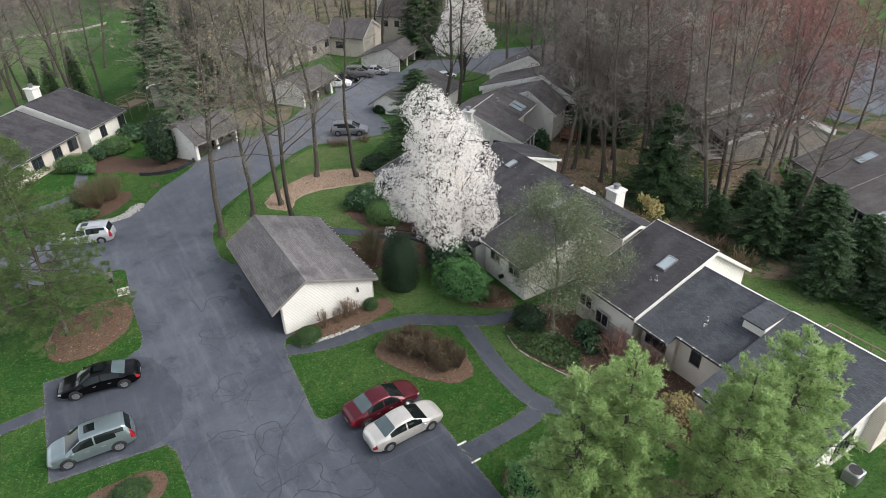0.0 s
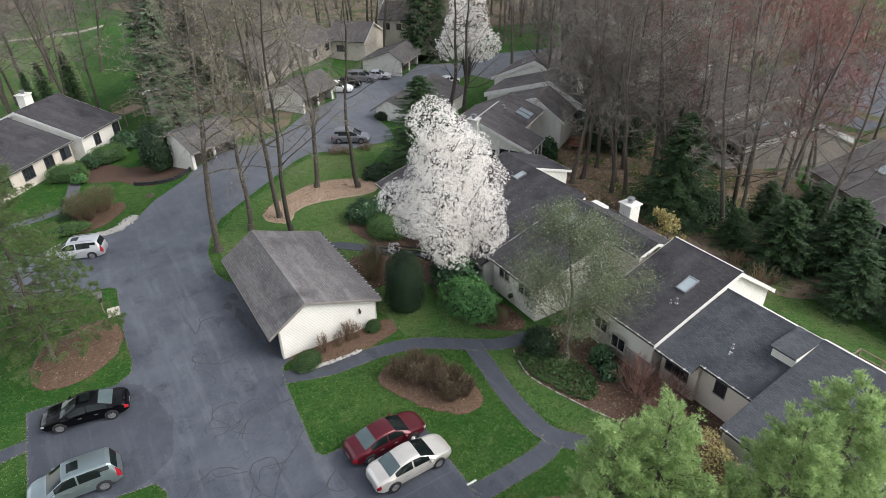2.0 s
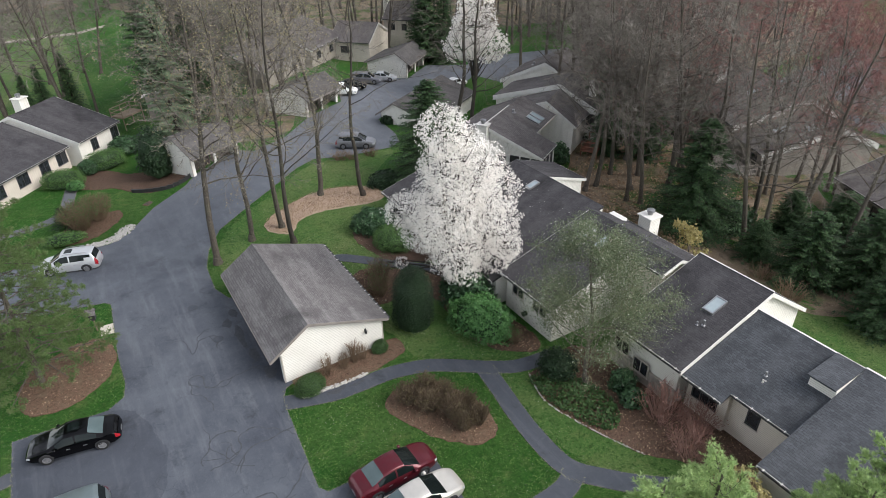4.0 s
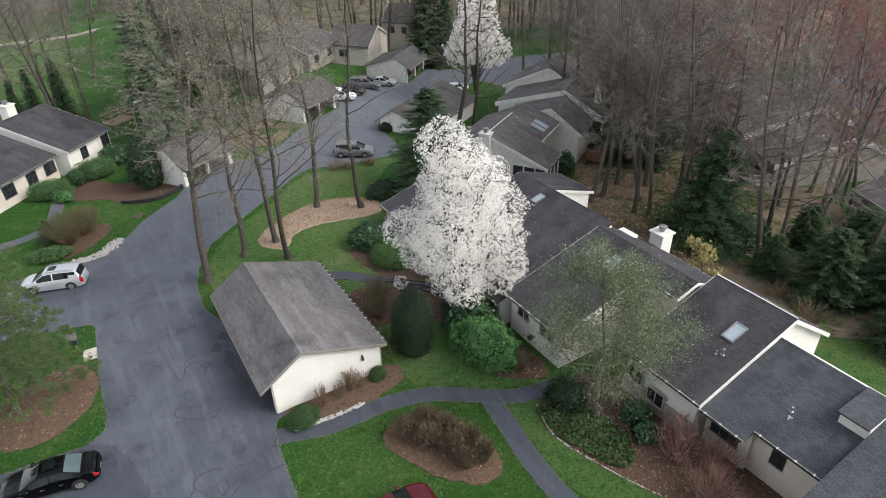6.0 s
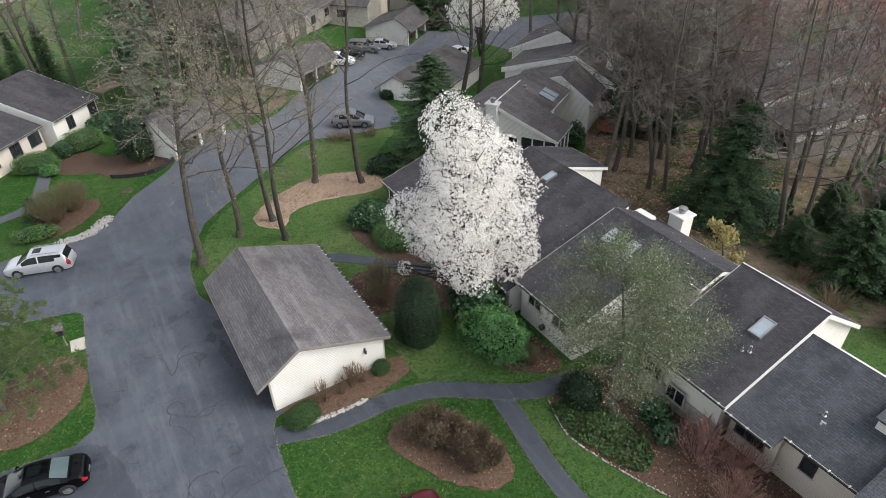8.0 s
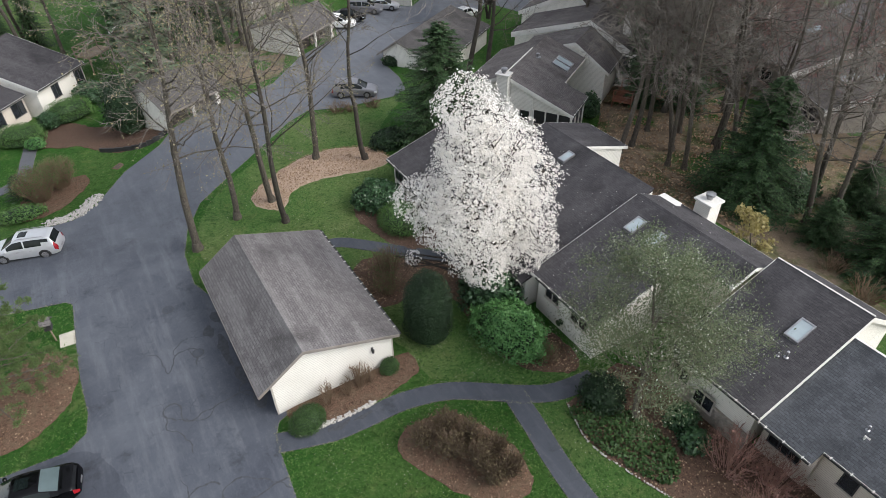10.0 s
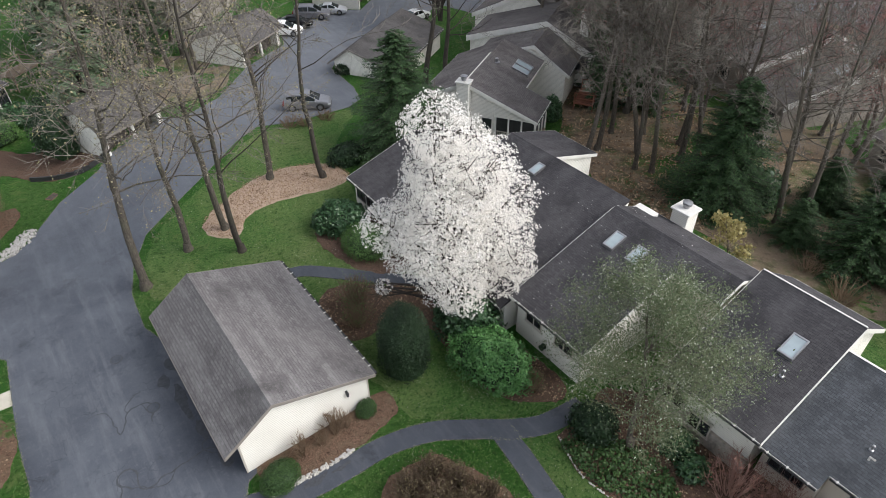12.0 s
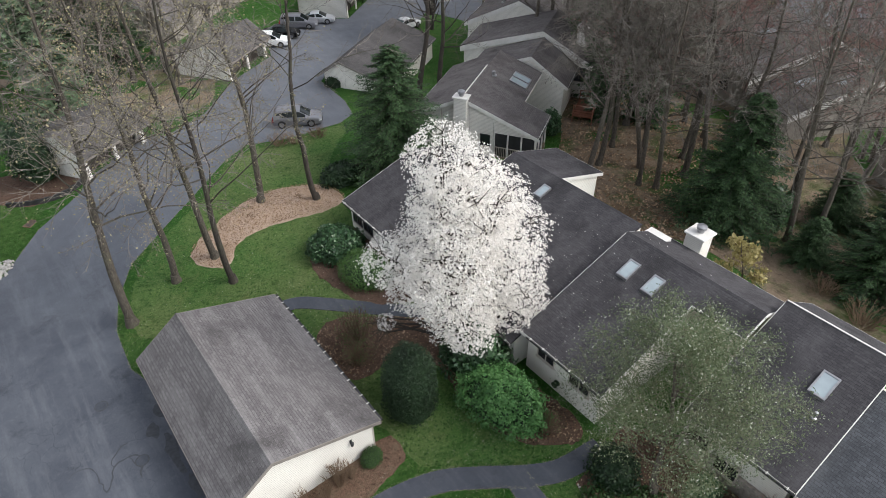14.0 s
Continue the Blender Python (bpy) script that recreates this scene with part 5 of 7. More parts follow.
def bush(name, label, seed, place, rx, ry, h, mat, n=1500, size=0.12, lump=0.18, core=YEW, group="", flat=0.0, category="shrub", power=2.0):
    """A leafy shrub: a shell of leaves with an uneven outline, over a dark core added as its inner shade."""
    rng = np.random.default_rng(seed)
    th = thing(name, label, category, place, rng.uniform(-20, 20), group)
    d = unit(rng.normal(size=(n, 3)))
    d[:, 2] = np.abs(d[:, 2]) * 1.5 - 0.5
    d = unit(d)
    q = (np.abs(d) ** power).sum(1) ** (-1.0 / power)
    wob = np.array([noise.noise(Vector(v) * 2.2 + Vector((seed, 0, 0))) + 0.5 * noise.noise(Vector(v) * 5 + Vector((0, seed, 0))) for v in d])
    rad = q * (1 + lump * wob) * rng.uniform(0.8, 1.03, n)
    c = d * rad[:, None] * np.array([rx, ry, h * 0.62]) + np.array([0, 0, h * 0.4])
    c[:, :2] *= np.where(d[:, 2] < 0, 1 / np.maximum(0.6, np.hypot(d[:, 0], d[:, 1])), 1.0)[:, None]
    c[:, 2] = np.maximum(c[:, 2], 0.03)
    part("foliage", leaves("foliage", c, d + np.array([0, 0, 0.5]), size, mat, rng), None, th, kind="stuff")
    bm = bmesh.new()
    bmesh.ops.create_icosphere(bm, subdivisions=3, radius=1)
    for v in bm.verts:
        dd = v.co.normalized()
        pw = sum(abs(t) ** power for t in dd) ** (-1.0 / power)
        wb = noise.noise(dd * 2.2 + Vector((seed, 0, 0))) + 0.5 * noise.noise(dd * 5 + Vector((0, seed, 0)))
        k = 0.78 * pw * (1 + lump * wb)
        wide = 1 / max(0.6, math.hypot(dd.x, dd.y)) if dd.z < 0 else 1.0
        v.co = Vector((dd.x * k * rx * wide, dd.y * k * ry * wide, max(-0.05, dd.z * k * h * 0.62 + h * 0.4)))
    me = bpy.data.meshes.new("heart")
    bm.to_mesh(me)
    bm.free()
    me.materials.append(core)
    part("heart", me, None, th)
    return th


def twig_shrub(name, label, seed, place, r, h, stems=60, mat=STEM, group="twiggy shrubs", buds=0, bud_mat=None):
    """Many thin stems rising and forking from one root."""
    rng = np.random.default_rng(seed)
    th = thing(name, label, "shrub", place, group=group)
    g, tips = Geo(), []
    for i in range(stems):
        a, t = rng.uniform(0, 2 * math.pi), rng.uniform(0, 1) ** 0.6
        p0 = np.array([0.35 * r * t * math.cos(a), 0.35 * r * t * math.sin(a), -0.05])
        top = np.array([r * t * math.cos(a), r * t * math.sin(a), h * (1.05 - 0.35 * t * t) * rng.uniform(0.75, 1.1)])
        mid = (p0 + top) / 2 + rng.normal(size=3) * 0.08 * r + np.array([0, 0, 0.08 * h])
        g.tube([p0, mid, top], [0.02, 0.014, 0.006], 3)
        for j in range(6):
            s = mid + (top - mid) * rng.uniform(-0.3, 0.95)
            e = s + unit(top - mid + rng.normal(size=3) * 0.55 * np.linalg.norm(top - mid)) * rng.uniform(0.18, 0.42) * h * 0.6
            g.tube([s, e], [0.01, 0.005], 3)
            tips.append(e)
    part("stem_tangle", g, mat, th, kind="stuff")
    if buds:
        c = np.array(tips)[rng.integers(0, len(tips), buds)] + rng.normal(size=(buds, 3)) * 0.1
        part("young_leaves", leaves("young_leaves", c, rng.normal(size=(buds, 3)), 0.07, bud_mat or BUDLEAF, rng), None, th, kind="stuff")
    return th


# the white magnolia before the house
LOBES = [(-0.5, 0.4, 13.1, 1.8, 1.9), (0.3, -0.2, 12.0, 2.0, 1.8), (-0.3, 0.3, 11.0, 1.9, 1.7), (1.5, -1.1, 11.0, 1.9, 1.6), (0.5, -0.3, 10.0, 3.0, 2.0), (2.0, -1.5, 9.0, 2.3, 1.9), (0.1, -0.1, 7.4, 3.7, 2.4), (-2.6, 1.9, 7.2, 1.8, 1.3), (2.4, -1.8, 6.4, 2.0, 1.8),
         (-1.6, 1.0, 5.6, 2.0, 1.7), (1.5, -1.3, 4.9, 1.9, 1.6), (-0.6, -1.3, 4.6, 2.1, 1.9), (-0.2, -1.7, 3.3, 1.5, 1.4), (-3.2, 2.2, 2.7, 0.55, 0.5), (-0.9, -0.9, 6.2, 2.4, 1.9), (-0.4, -0.9, 8.2, 2.4, 1.8), (3.0, -2.3, 4.6, 1.4, 1.2), (2.4, -1.9, 3.5, 1.5, 1.2)]
flowering_tree("magnolia", "large white-flowering magnolia in full bloom before the house", 3, (22.9, 38.0, 0), LOBES, 100000, 0.07, PETAL, 1.8, 0.2)
flowering_tree("magnolia", "distant white-flowering magnolia in full bloom", 4, (55.0, 82.0, 0), [(0, 0, 12.5, 2.6, 3), (0, 0.4, 8.6, 3.6, 3), (1.5, -1.4, 6, 3, 2.4), (-1.6, 1, 6, 3, 2.4)], 7000, 0.26, PETAL, 2.0, 0.2)

# near pines
pine_tree("pine", "tall soft green white pine beside the parking spaces", 11, (13.7, 11.7, 0), 12.2, 2.6, PINE, 19000, 0.15, 8)
pine_tree("pine", "tall soft green white pine near the end townhouse", 12, (21.9, 7.9, 0), 12.6, 3.4, PINE, 22000, 0.15, 8)
pine_tree("pine", "tall soft green white pine between two others", 13, (15.4, 11.0, 0), 12.4, 2.8, PINE, 19000, 0.15, 8)
pine_tree("pine", "tall soft green white pine before the end townhouse", 17, (19.0, 8.3, 0), 12.0, 3.1, PINE, 19000, 0.15, 8)
pine_tree("pine", "broad feathery olive-green conifer in a mulch bed", 14, (-4.9, 43.9, 0), 15.6, 4.7, LARCH, 30000, 0.13, 8, 0.2, 0.1, rise=0.02)
pine_tree("pine", "tall conifer with a bare lower trunk on the lawn", 15, (-6.7, 48.7, 0), 17.0, 3.4, LARCH, 7000, 0.17, 7, 0.24, 0.5, rise=0.05)
pine_tree("pine", "tall conifer with a bare lower trunk on the lawn", 16, (-8.4, 49.2, 0), 16.0, 3.2, LARCH, 7000, 0.17, 7, 0.24, 0.5, rise=0.05)

# the silvery tree in the planting bed
bare_tree("silver_tree", "multi-stemmed tree with silvery young leaves before the house", 21, 10.4, 0.17, SILVERTWIG, BARK, 0.12, (36, 10, 14), 44000, SILVER, 0.05, (-0.05, 0.0), 0.007, 62, (0.52, 0.5, 0.5), 0.09, "").matrix_basis = pose(24.6, 25.0, 0)

# evergreens
spruce_tree("hemlock", "dark green hemlock behind the townhouse", 31, (32.2, 57.2, 0), 10.6, 5.1, SPRUCE, 420, 120, 0.6, 0.27)
spruce_tree("hemlock", "dark green hemlock at the edge of the woods", 32, (48.0, 35.8, -1.2), 10.9, 4.6, SPRUCE, 420, 120, 0.66, 0.3)
HEM = spruce_tree("hemlock", "dark green young hemlock at the edge of the woods", 33, (48.8, 25.2, -1.2), 6.4, 3.2, SPRUCE, 270, 100, 0.55, 0.26)
for x, y, s in ((52.0, 22.0, 1.1), (47.6, 18.5, 0.85), (51.5, 18.0, 0.95), (48.6, 29.5, 0.6), (55.5, 26.5, 0.9), (48.6, 13.5, 0.85), (52.5, 13, 1.0), (54.8, 30.5, 0.7)):
    copy_thing(HEM, pose(x, y, land(x, y), 0, 0, 70 * x)).scale = (s, s, s)
bush("rhododendron", "green shrub growing beside the red deck", 66, (47.9, 54.2, -1.0), 1.0, 1.0, 2.4, RHODO_D, 700, 0.18, 0.3)
SP = spruce_tree("spruce", "tall dark spruce among bare trees", 34, (19.5, 98, 0), 19, 4.2, SPRUCE, 260, 40, 0.75, 0.7)
for x, y, s in ((14, 105, 1.05), (58.5, 102.5, 0.95), (61, 100.5, 0.7), (2.0, 108, 0.45), (72, 72, 0.9), (63, 112, 0.8), (62, 57, 0.8), (66, 53.5, 0.75), (59.5, 61, 0.7), (64, 61, 0.85), (70, 58, 0.8), (57.5, 57, 0.6), (54.5, 53.5, 0.5), (57.5, 50.5, 0.6), (16.5, 92.5, 0.7), (14.6, 95.5, 0.8), (12.6, 99, 0.6), (-1.5, 108, 0.4), (-3.5, 106, 0.36)):
    copy_thing(SP, pose(x, y, land(x, y), 0, 0, 50 * x)).scale = (s, s, s)

BLUE = leafy("grey_green_needles", (0.1, 0.155, 0.09), (0.2, 0.27, 0.16), 0.6, 0.3)
spruce_tree("spruce", "tall feathery grey-green conifer beside a house", 35, (12.2, 86.2, land(12.2, 86.2)), 17, 3.2, BLUE, 260, 60, 0.6, 0.5)
spruce_tree("spruce", "broad dark green conifer among bare trees", 36, (20.0, 95.0, 0), 15, 4.4, SPRUCE, 260, 60, 0.6, 0.5)

# shrubs
bush("yew", "tall dark green clipped yew on the lawn edge", 41, (18.4, 36.2, 0), 1.35, 1.35, 4.7, YEW, 17000, 0.058, 0.1, YEW, power=2.6)
bush("rhododendron", "broad bright green rhododendron by the house wall", 42, (22.3, 33.2, 0), 1.7, 2.7, 2.4, RHODO, 10500, 0.1, 0.3)
bush("rhododendron", "dark green rhododendron under the magnolia", 43, (23.0, 36.4, 0), 1.7, 2.2, 3.0, RHODO_D, 2800, 0.16, 0.3)
bush("rhododendron", "dark green rhododendron beside the house corner", 44, (22.2, 50.4, 0), 2.0, 1.8, 1.9, RHODO_D, 4400, 0.13, 0.25)
bush("clipped_shrub", "rounded light green clipped shrub", 45, (22.4, 46.9, 0), 1.7, 2.1, 1.6, BOX, 6000, 0.07, 0.06)
bush("clipped_shrub", "low dark green clipped shrub by the garage corner", 46, (9.6, 34.0, 0), 1.05, 0.85, 0.95, COVER, 5200, 0.05, 0.06)
bush("clipped_shrub", "small green round shrub by the garage wall", 47, (15.0, 34.9, 0), 0.6, 0.5, 0.9, COVER, 1800, 0.05, 0.12)
bush("clipped_shrub", "dark green rounded yew at the path end", 48, (23.9, 26.9, 0), 1.3, 1.3, 1.5, YEW, 1600, 0.1, 0.15)
bush("holly", "dark glossy green shrub before the townhouse", 49, (26.2, 23.4, 0), 0.8, 0.8, 1.5, RHODO_D, 900, 0.13, 0.2)
bush("holly", "green leafy shrub before the townhouse", 50, (25.8, 22.2, 0), 0.8, 0.7, 1.1, RHODO_D, 700, 0.15, 0.3)
bush("rhododendron", "green rhododendron under the pines", 51, (15.3, 15.7, 0), 1.4, 1.6, 1.5, RHODO, 4200, 0.085, 0.3)
bush("yew", "dark evergreen shrub at the lawn's end", 52, (27.4, 58.3, 0), 1.9, 1.5, 1.5, YEW, 1300, 0.14, 0.2)
bush("yew", "low dark evergreen shrub before the garage", 53, (36.3, 74.6, 0), 1.0, 0.8, 1.2, YEW, 700, 0.14, 0.15)
bush("hedge", "clipped rounded green hedge before the house", 54, (-1.5, 80.2, -1.1), 2.1, 1.4, 1.6, BOX, 3600, 0.085, 0.08, power=3)
bush("hedge", "clipped rounded green hedge before the house", 55, (3.2, 83.6, -1.1), 2.2, 1.5, 1.7, BOX, 3600, 0.085, 0.08, power=3)
bush("hedge", "clipped dark green hedge before the house", 56, (1.2, 82.2, -1.1), 1.1, 1.1, 1.5, RHODO_D, 900, 0.13, 0.1)
bush("rhododendron", "green rhododendron beside the house", 57, (5.8, 86.3, -0.9), 2.0, 1.6, 1.8, RHODO_D, 1100, 0.18, 0.2)
bush("clipped_shrub", "small bright green shrub", 58, (-0.5, 78.2, -1.1), 0.9, 0.8, 0.9, RHODO, 700, 0.12, 0.15)
bush("holly", "tall dark holly beside the garage", 59, (7.9, 76.2, -0.6), 2.0, 2.0, 5.4, YEW, 2200, 0.16, 0.2)
bush("clipped_shrub", "low rounded green shrub in a mulch bed", 60, (-2.4, 65.8, -1.0), 1.9, 1.1, 0.8, BOX, 1300, 0.1, 0.08)
spruce_tree("dwarf_spruce", "small dark green cone-shaped spruce", 61, (-2.2, 69.0, -1.2), 2.3, 1.15, SPRUCE, 90, 20, 0.9, 0.22)
bush("clipped_shrub", "low olive green shrub in a mulch bed", 62, (-3.2, 26.9, 0), 1.1, 0.9, 0.8, COVER, 4200, 0.05, 0.2)
bush("forsythia", "pale yellow flowering shrub beside the townhouse", 63, (24.4, 13.9, 0), 1.1, 1.6, 3.0, GOLD, 2600, 0.09, 0.4, core=STEM)
bush("rhododendron", "green shrubs at the edge of the woods", 64, (51.8, 34.5, -1.2), 2.6, 2.2, 2.2, RHODO_D, 1300, 0.22, 0.35)
bush("rhododendron", "green shrubs at the edge of the woods", 65, (53.5, 21, -1.2), 2.6, 2.6, 2.8, RHODO_D, 1300, 0.22, 0.35)
rng = np.random.default_rng(70)
A = twig_shrub("bare_shrub", "dome of bare brown twigs in a mulch bed", 71, (14.2, 29.6, 0.1), 0.8, 1.35, 120, DARKSTEM, buds=650, bud_mat=OLIVEBUD)
for x, y, s in ((15.5, 29.7, 1.05), (15.0, 28.3, 1.1), (16.3, 28.6, 1.0), (15.9, 27.1, 1.1), (16.9, 27.2, 1.0), (16.9, 25.9, 1.05), (15.9, 26.0, 0.9)):
    copy_thing(A, pose(x, y, 0.1, 0, 0, 99 * x)).scale = (0.9 * s, 0.9 * s, s)
A = twig_shrub("bare_shrub", "bare twiggy shrub against the garage wall", 72, (11.1, 34.6, 0.05), 0.6, 1.4, 34)
for x, y, s in ((12.2, 34.6, 0.85), (13.0, 34.8, 1.1), (13.6, 34.7, 0.9)):
    copy_thing(A, pose(x, y, 0.05, 0, 0, 99 * x)).scale = (s, s, s)
A = twig_shrub("bare_shrub", "large bare brown shrub in leaf mulch", 73, (18.6, 42.0, 0.05), 1.3, 2.3, 110, STEM, buds=500, bud_mat=LARCH)
copy_thing(A, pose(17.9, 40.7, 0.05, 0, 0, 80)).scale = (0.8, 0.8, 0.7)
copy_thing(A, pose(23.2, 30.6, 0.05, 0, 0, 10)).scale = (0.55, 0.55, 0.5)
A = twig_shrub("bare_shrub", "rounded bare olive-brown shrub in a mulch bed", 74, (-0.8, 68.0, -1.2), 1.8, 2.7, 240, STEM, buds=2400, bud_mat=LARCH)
copy_thing(A, pose(0.9, 69.4, -1.2, 0, 0, 80)).scale = (0.9, 0.9, 0.95)
A = twig_shrub("bare_shrub", "bare thin-stemmed brown shrub before the townhouse", 75, (26.3, 20.3, 0), 1.7, 2.3, 85, REDSTEM, buds=260, bud_mat=RUSTBUD)
copy_thing(A, pose(25.6, 17.7, 0, 0, 0, 80)).scale = (0.9, 0.9, 0.8)
copy_thing(A, pose(27.2, 18.6, 0, 0, 0, 80)).scale = (0.75, 0.75, 0.9)
A = twig_shrub("bare_shrub", "bare tangled shrub at the drive", 76, (29.5, 66.2, 0), 1.2, 0.9, 60, STEM)
for x, y, s in ((27.3, 66.4, 0.9), (26, 67, 1.0), (41.8, 40.5, 1.0), (45, 24, 1.4), (46, 27, 1.2)):
    copy_thing(A, pose(x, y, land(x, y), 0, 0, 99 * x)).scale = (s, s, s * 1.2)
bare_tree("serviceberry", "small tree with pale yellow-green buds behind the ridge", 77, 5.2, 0.08, STEM, BARK, 0.2, (12, 6, 4), 1300, GOLD, 0.16, rmin=0.01, group="").matrix_basis = pose(40.6, 30.2, -0.6)

# tall bare trees by the drive
bare_tree("tree", "tall slender bare tree leaning beside the drive", 81, 23, 0.3, TWIG, BARK_G, 0.28, (26, 8, 11), 2600, BUDLEAF, 0.085, (0.0, 0.0)).matrix_basis = pose(8.5, 52.4, 0)
bare_tree("tree", "tall slender bare tree beside the drive", 82, 20, 0.25, TWIG, BARK_G, 0.28, (24, 8, 11), 2400, BUDLEAF, 0.085, (0.0, 0.0)).matrix_basis = pose(12.1, 54.6, 0)
bare_tree("tree", "tall straight bare tree in wood chips", 83, 24, 0.26, TWIG, BARK_G, 0.3, (26, 8, 11), 1900, BUDLEAF, 0.085, (0.0, 0.0)).matrix_basis = pose(15.1, 55.2, 0)
bare_tree("tree", "tall straight bare tree beside the garage", 84, 22, 0.24, TWIG, BARK_D, 0.3, (24, 8, 11), 1900, BUDLEAF, 0.085, (0.0, 0.0)).matrix_basis = pose(15.1, 52.1, 0)
bare_tree("tree", "tall bare tree in wood chips", 85, 22, 0.28, TWIG, BARK_G, 0.25, (26, 8, 11), 2000, BUDLEAF, 0.085, (0.0, 0.0)).matrix_basis = pose(20.7, 59.6, 0)
bare_tree("tree", "dark-barked crooked bare tree in wood chips", 86, 20, 0.25, TWIG, BARK_D, 0.5, (13, 8, 9), lean=(-0.02, 0.0), wander=0.1).matrix_basis = pose(24.3, 57.1, 0)
bare_tree("tree", "dark-barked bare tree at the parking court", 87, 20, 0.32, TWIG, BARK_D, 0.3, (16, 8, 9), lean=(0.0, 0.0), wander=0.08).matrix_basis = pose(41.5, 66.5, 0)
bare_tree("tree", "dark-barked bare tree at the parking court", 88, 19, 0.3, TWIG, BARK_D, 0.3, (16, 8, 9), lean=(0.0, 0.0), wander=0.08).matrix_basis = pose(42.6, 64.5, 0)

# woods
rng = random.Random(5)
WOODS = [bare_tree("tree", "tall bare woodland tree with grey-brown twigs", 90 + i, 21, 0.26, TWIG, BARK_G if i % 2 else BARK, 0.3, (26, 9, 12), rmin=0.013, angle=62, ratio=(0.36, 0.5, 0.45), wander=0.055) for i in range(4)]
FAR = [bare_tree("tree", "distant bare grey-brown woodland tree", 190 + i, 21, 0.26, TWIG, BARK, 0.25, (17, 7, 8), rmin=0.03, wander=0.03) for i in range(2)]
REDS = [bare_tree("tree", "bare maple with reddish budding twigs", 95 + i, 17, 0.2, TWIG_R, BARK, 0.24, (24, 10, 14), rmin=0.013, angle=46, ratio=(0.42, 0.5, 0.42), wander=0.04) for i in range(2)]
spots, far_spots = [[] for _ in WOODS], [[], []]
near = [(45.0, 46.9), (47.4, 43.3), (48.2, 42.1), (51.6, 41.7), (52.8, 40.8), (49.2, 29.7), (49.9, 31.5), (58.2, 54.7), (54.0, 38.5), (50.7, 48.9), (49.7, 44.9), (54, 43.6), (56, 30.5), (55, 34), (53.6, 25), (47.2, 47.5), (53, 47), (57, 45)]
for i, p in enumerate(near):
    spots[i % 4].append(p)
def scatter(x0, x1, y0, y1, n, gap):
    out = []
    while len(out) < n:
        x, y = rng.uniform(x0, x1), rng.uniform(y0, y1)
        if all((x - a) ** 2 + (y - b) ** 2 > gap * gap for a, b in out):
            out.append((x, y))
    return out
for i, p in enumerate(scatter(55, 62, 46, 68, 9, 3.0) + scatter(62, 84, 64, 82, 12, 3.5) + scatter(50, 66, 104, 140, 12, 5) + scatter(84, 115, 62, 110, 24, 5)):
    spots[i % 4].append(p)
for i, p in enumerate(scatter(14, 30, 84, 97, 13, 2.8) + scatter(-16, 8, 98, 128, 13, 4) + scatter(14, 34, 110, 140, 14, 4) + scatter(30, 50, 118, 140, 8, 4)):
    spots[i % 4].append(p)
for i, p in enumerate(scatter(-40, 60, 170, 215, 60, 6) + scatter(60, 150, 135, 200, 50, 7) + scatter(84, 150, 68, 130, 44, 4.5) + scatter(90, 165, 8, 32, 26, 5) + scatter(66, 112, 103, 135, 34, 4.5)):
    far_spots[i % 2].append((*p, rng.uniform(0.95, 1.25)))
for src, sp in zip(WOODS, spots):
    place_copies(src, sp, rng)


def far_woods(name, label, sources):
    """Trees too far off to be told apart, joined into one mesh."""
    cos, loops, starts, kinds, mats, nv, nl = [], [], [], [], [], 0, 0
    for src, spots in sources:
        for ob in src.children:
            me = ob.data
            co = np.empty(len(me.vertices) * 3, np.float32)
            me.vertices.foreach_get("co", co)
            co = np.c_[co.reshape(-1, 3), np.ones(len(me.vertices))]
            lv, ls = np.empty(len(me.loops), np.int32), np.empty(len(me.polygons), np.int32)
            me.loops.foreach_get("vertex_index", lv), me.polygons.foreach_get("loop_start", ls)
            mat = me.materials[0]
            if mat not in mats:
                mats.append(mat)
            rg = random.Random(len(co))
            for x, y, *h in spots:
                s = h[0] if h else rg.uniform(0.85, 1.15)
                m = pose(x, y, land(x, y), rg.uniform(-4, 4), rg.uniform(-4, 4), 77 * x) @ Matrix.Diagonal((s, s, s, 1))
                cos.append((co @ np.array(m).T)[:, :3]), loops.append(lv + nv), starts.append(ls + nl)
                kinds.append(np.full(len(ls), mats.index(mat), np.int32))
                nv, nl = nv + len(co), nl + len(lv)
    me = bpy.data.meshes.new(name)
    me.vertices.add(nv), me.loops.add(nl)
    me.vertices.foreach_set("co", np.concatenate(cos).astype(np.float32).ravel())
    me.loops.foreach_set("vertex_index", np.concatenate(loops))
    st = np.concatenate(starts)
    me.polygons.add(len(st))
    me.polygons.foreach_set("loop_start", st)
    for mat in mats:
        me.materials.append(mat)
    me.polygons.foreach_set("material_index", np.concatenate(kinds))
    me.update(calc_edges=True)
    tagged(part(name, me, None, kind="stuff"), label, "woods")
    for src, _ in sources:
        for ob in list(src.children):
            bpy.data.objects.remove(ob)
        bpy.data.objects.remove(src)


far_woods("far_woods", "distant bare grey-brown woods", list(zip(FAR, far_spots)))
red = [(60.5, 36.5), (66.5, 33.5), (63, 33.5), (60, 43), (84, 30), (60, 47.5), (85, 40), (88, 33), (86, 36), (84, 48), (66, 36.5), (91, 30), (58.5, 44.5), (83.5, 25), (84, 53), (84, 58), (86, 45), (84.5, 62), (90, 50), (92, 42), (95, 36), (88, 62), (92, 58), (97, 46), (100, 55), (66.5, 32.6), (67.5, 34.9), (59.8, 50), (61.5, 52), (58, 51.5), (66, 58), (64, 56), (66.5, 60.5)]
place_copies(REDS[0], red[::2], rng)
place_copies(REDS[1], red[1::2], rng)
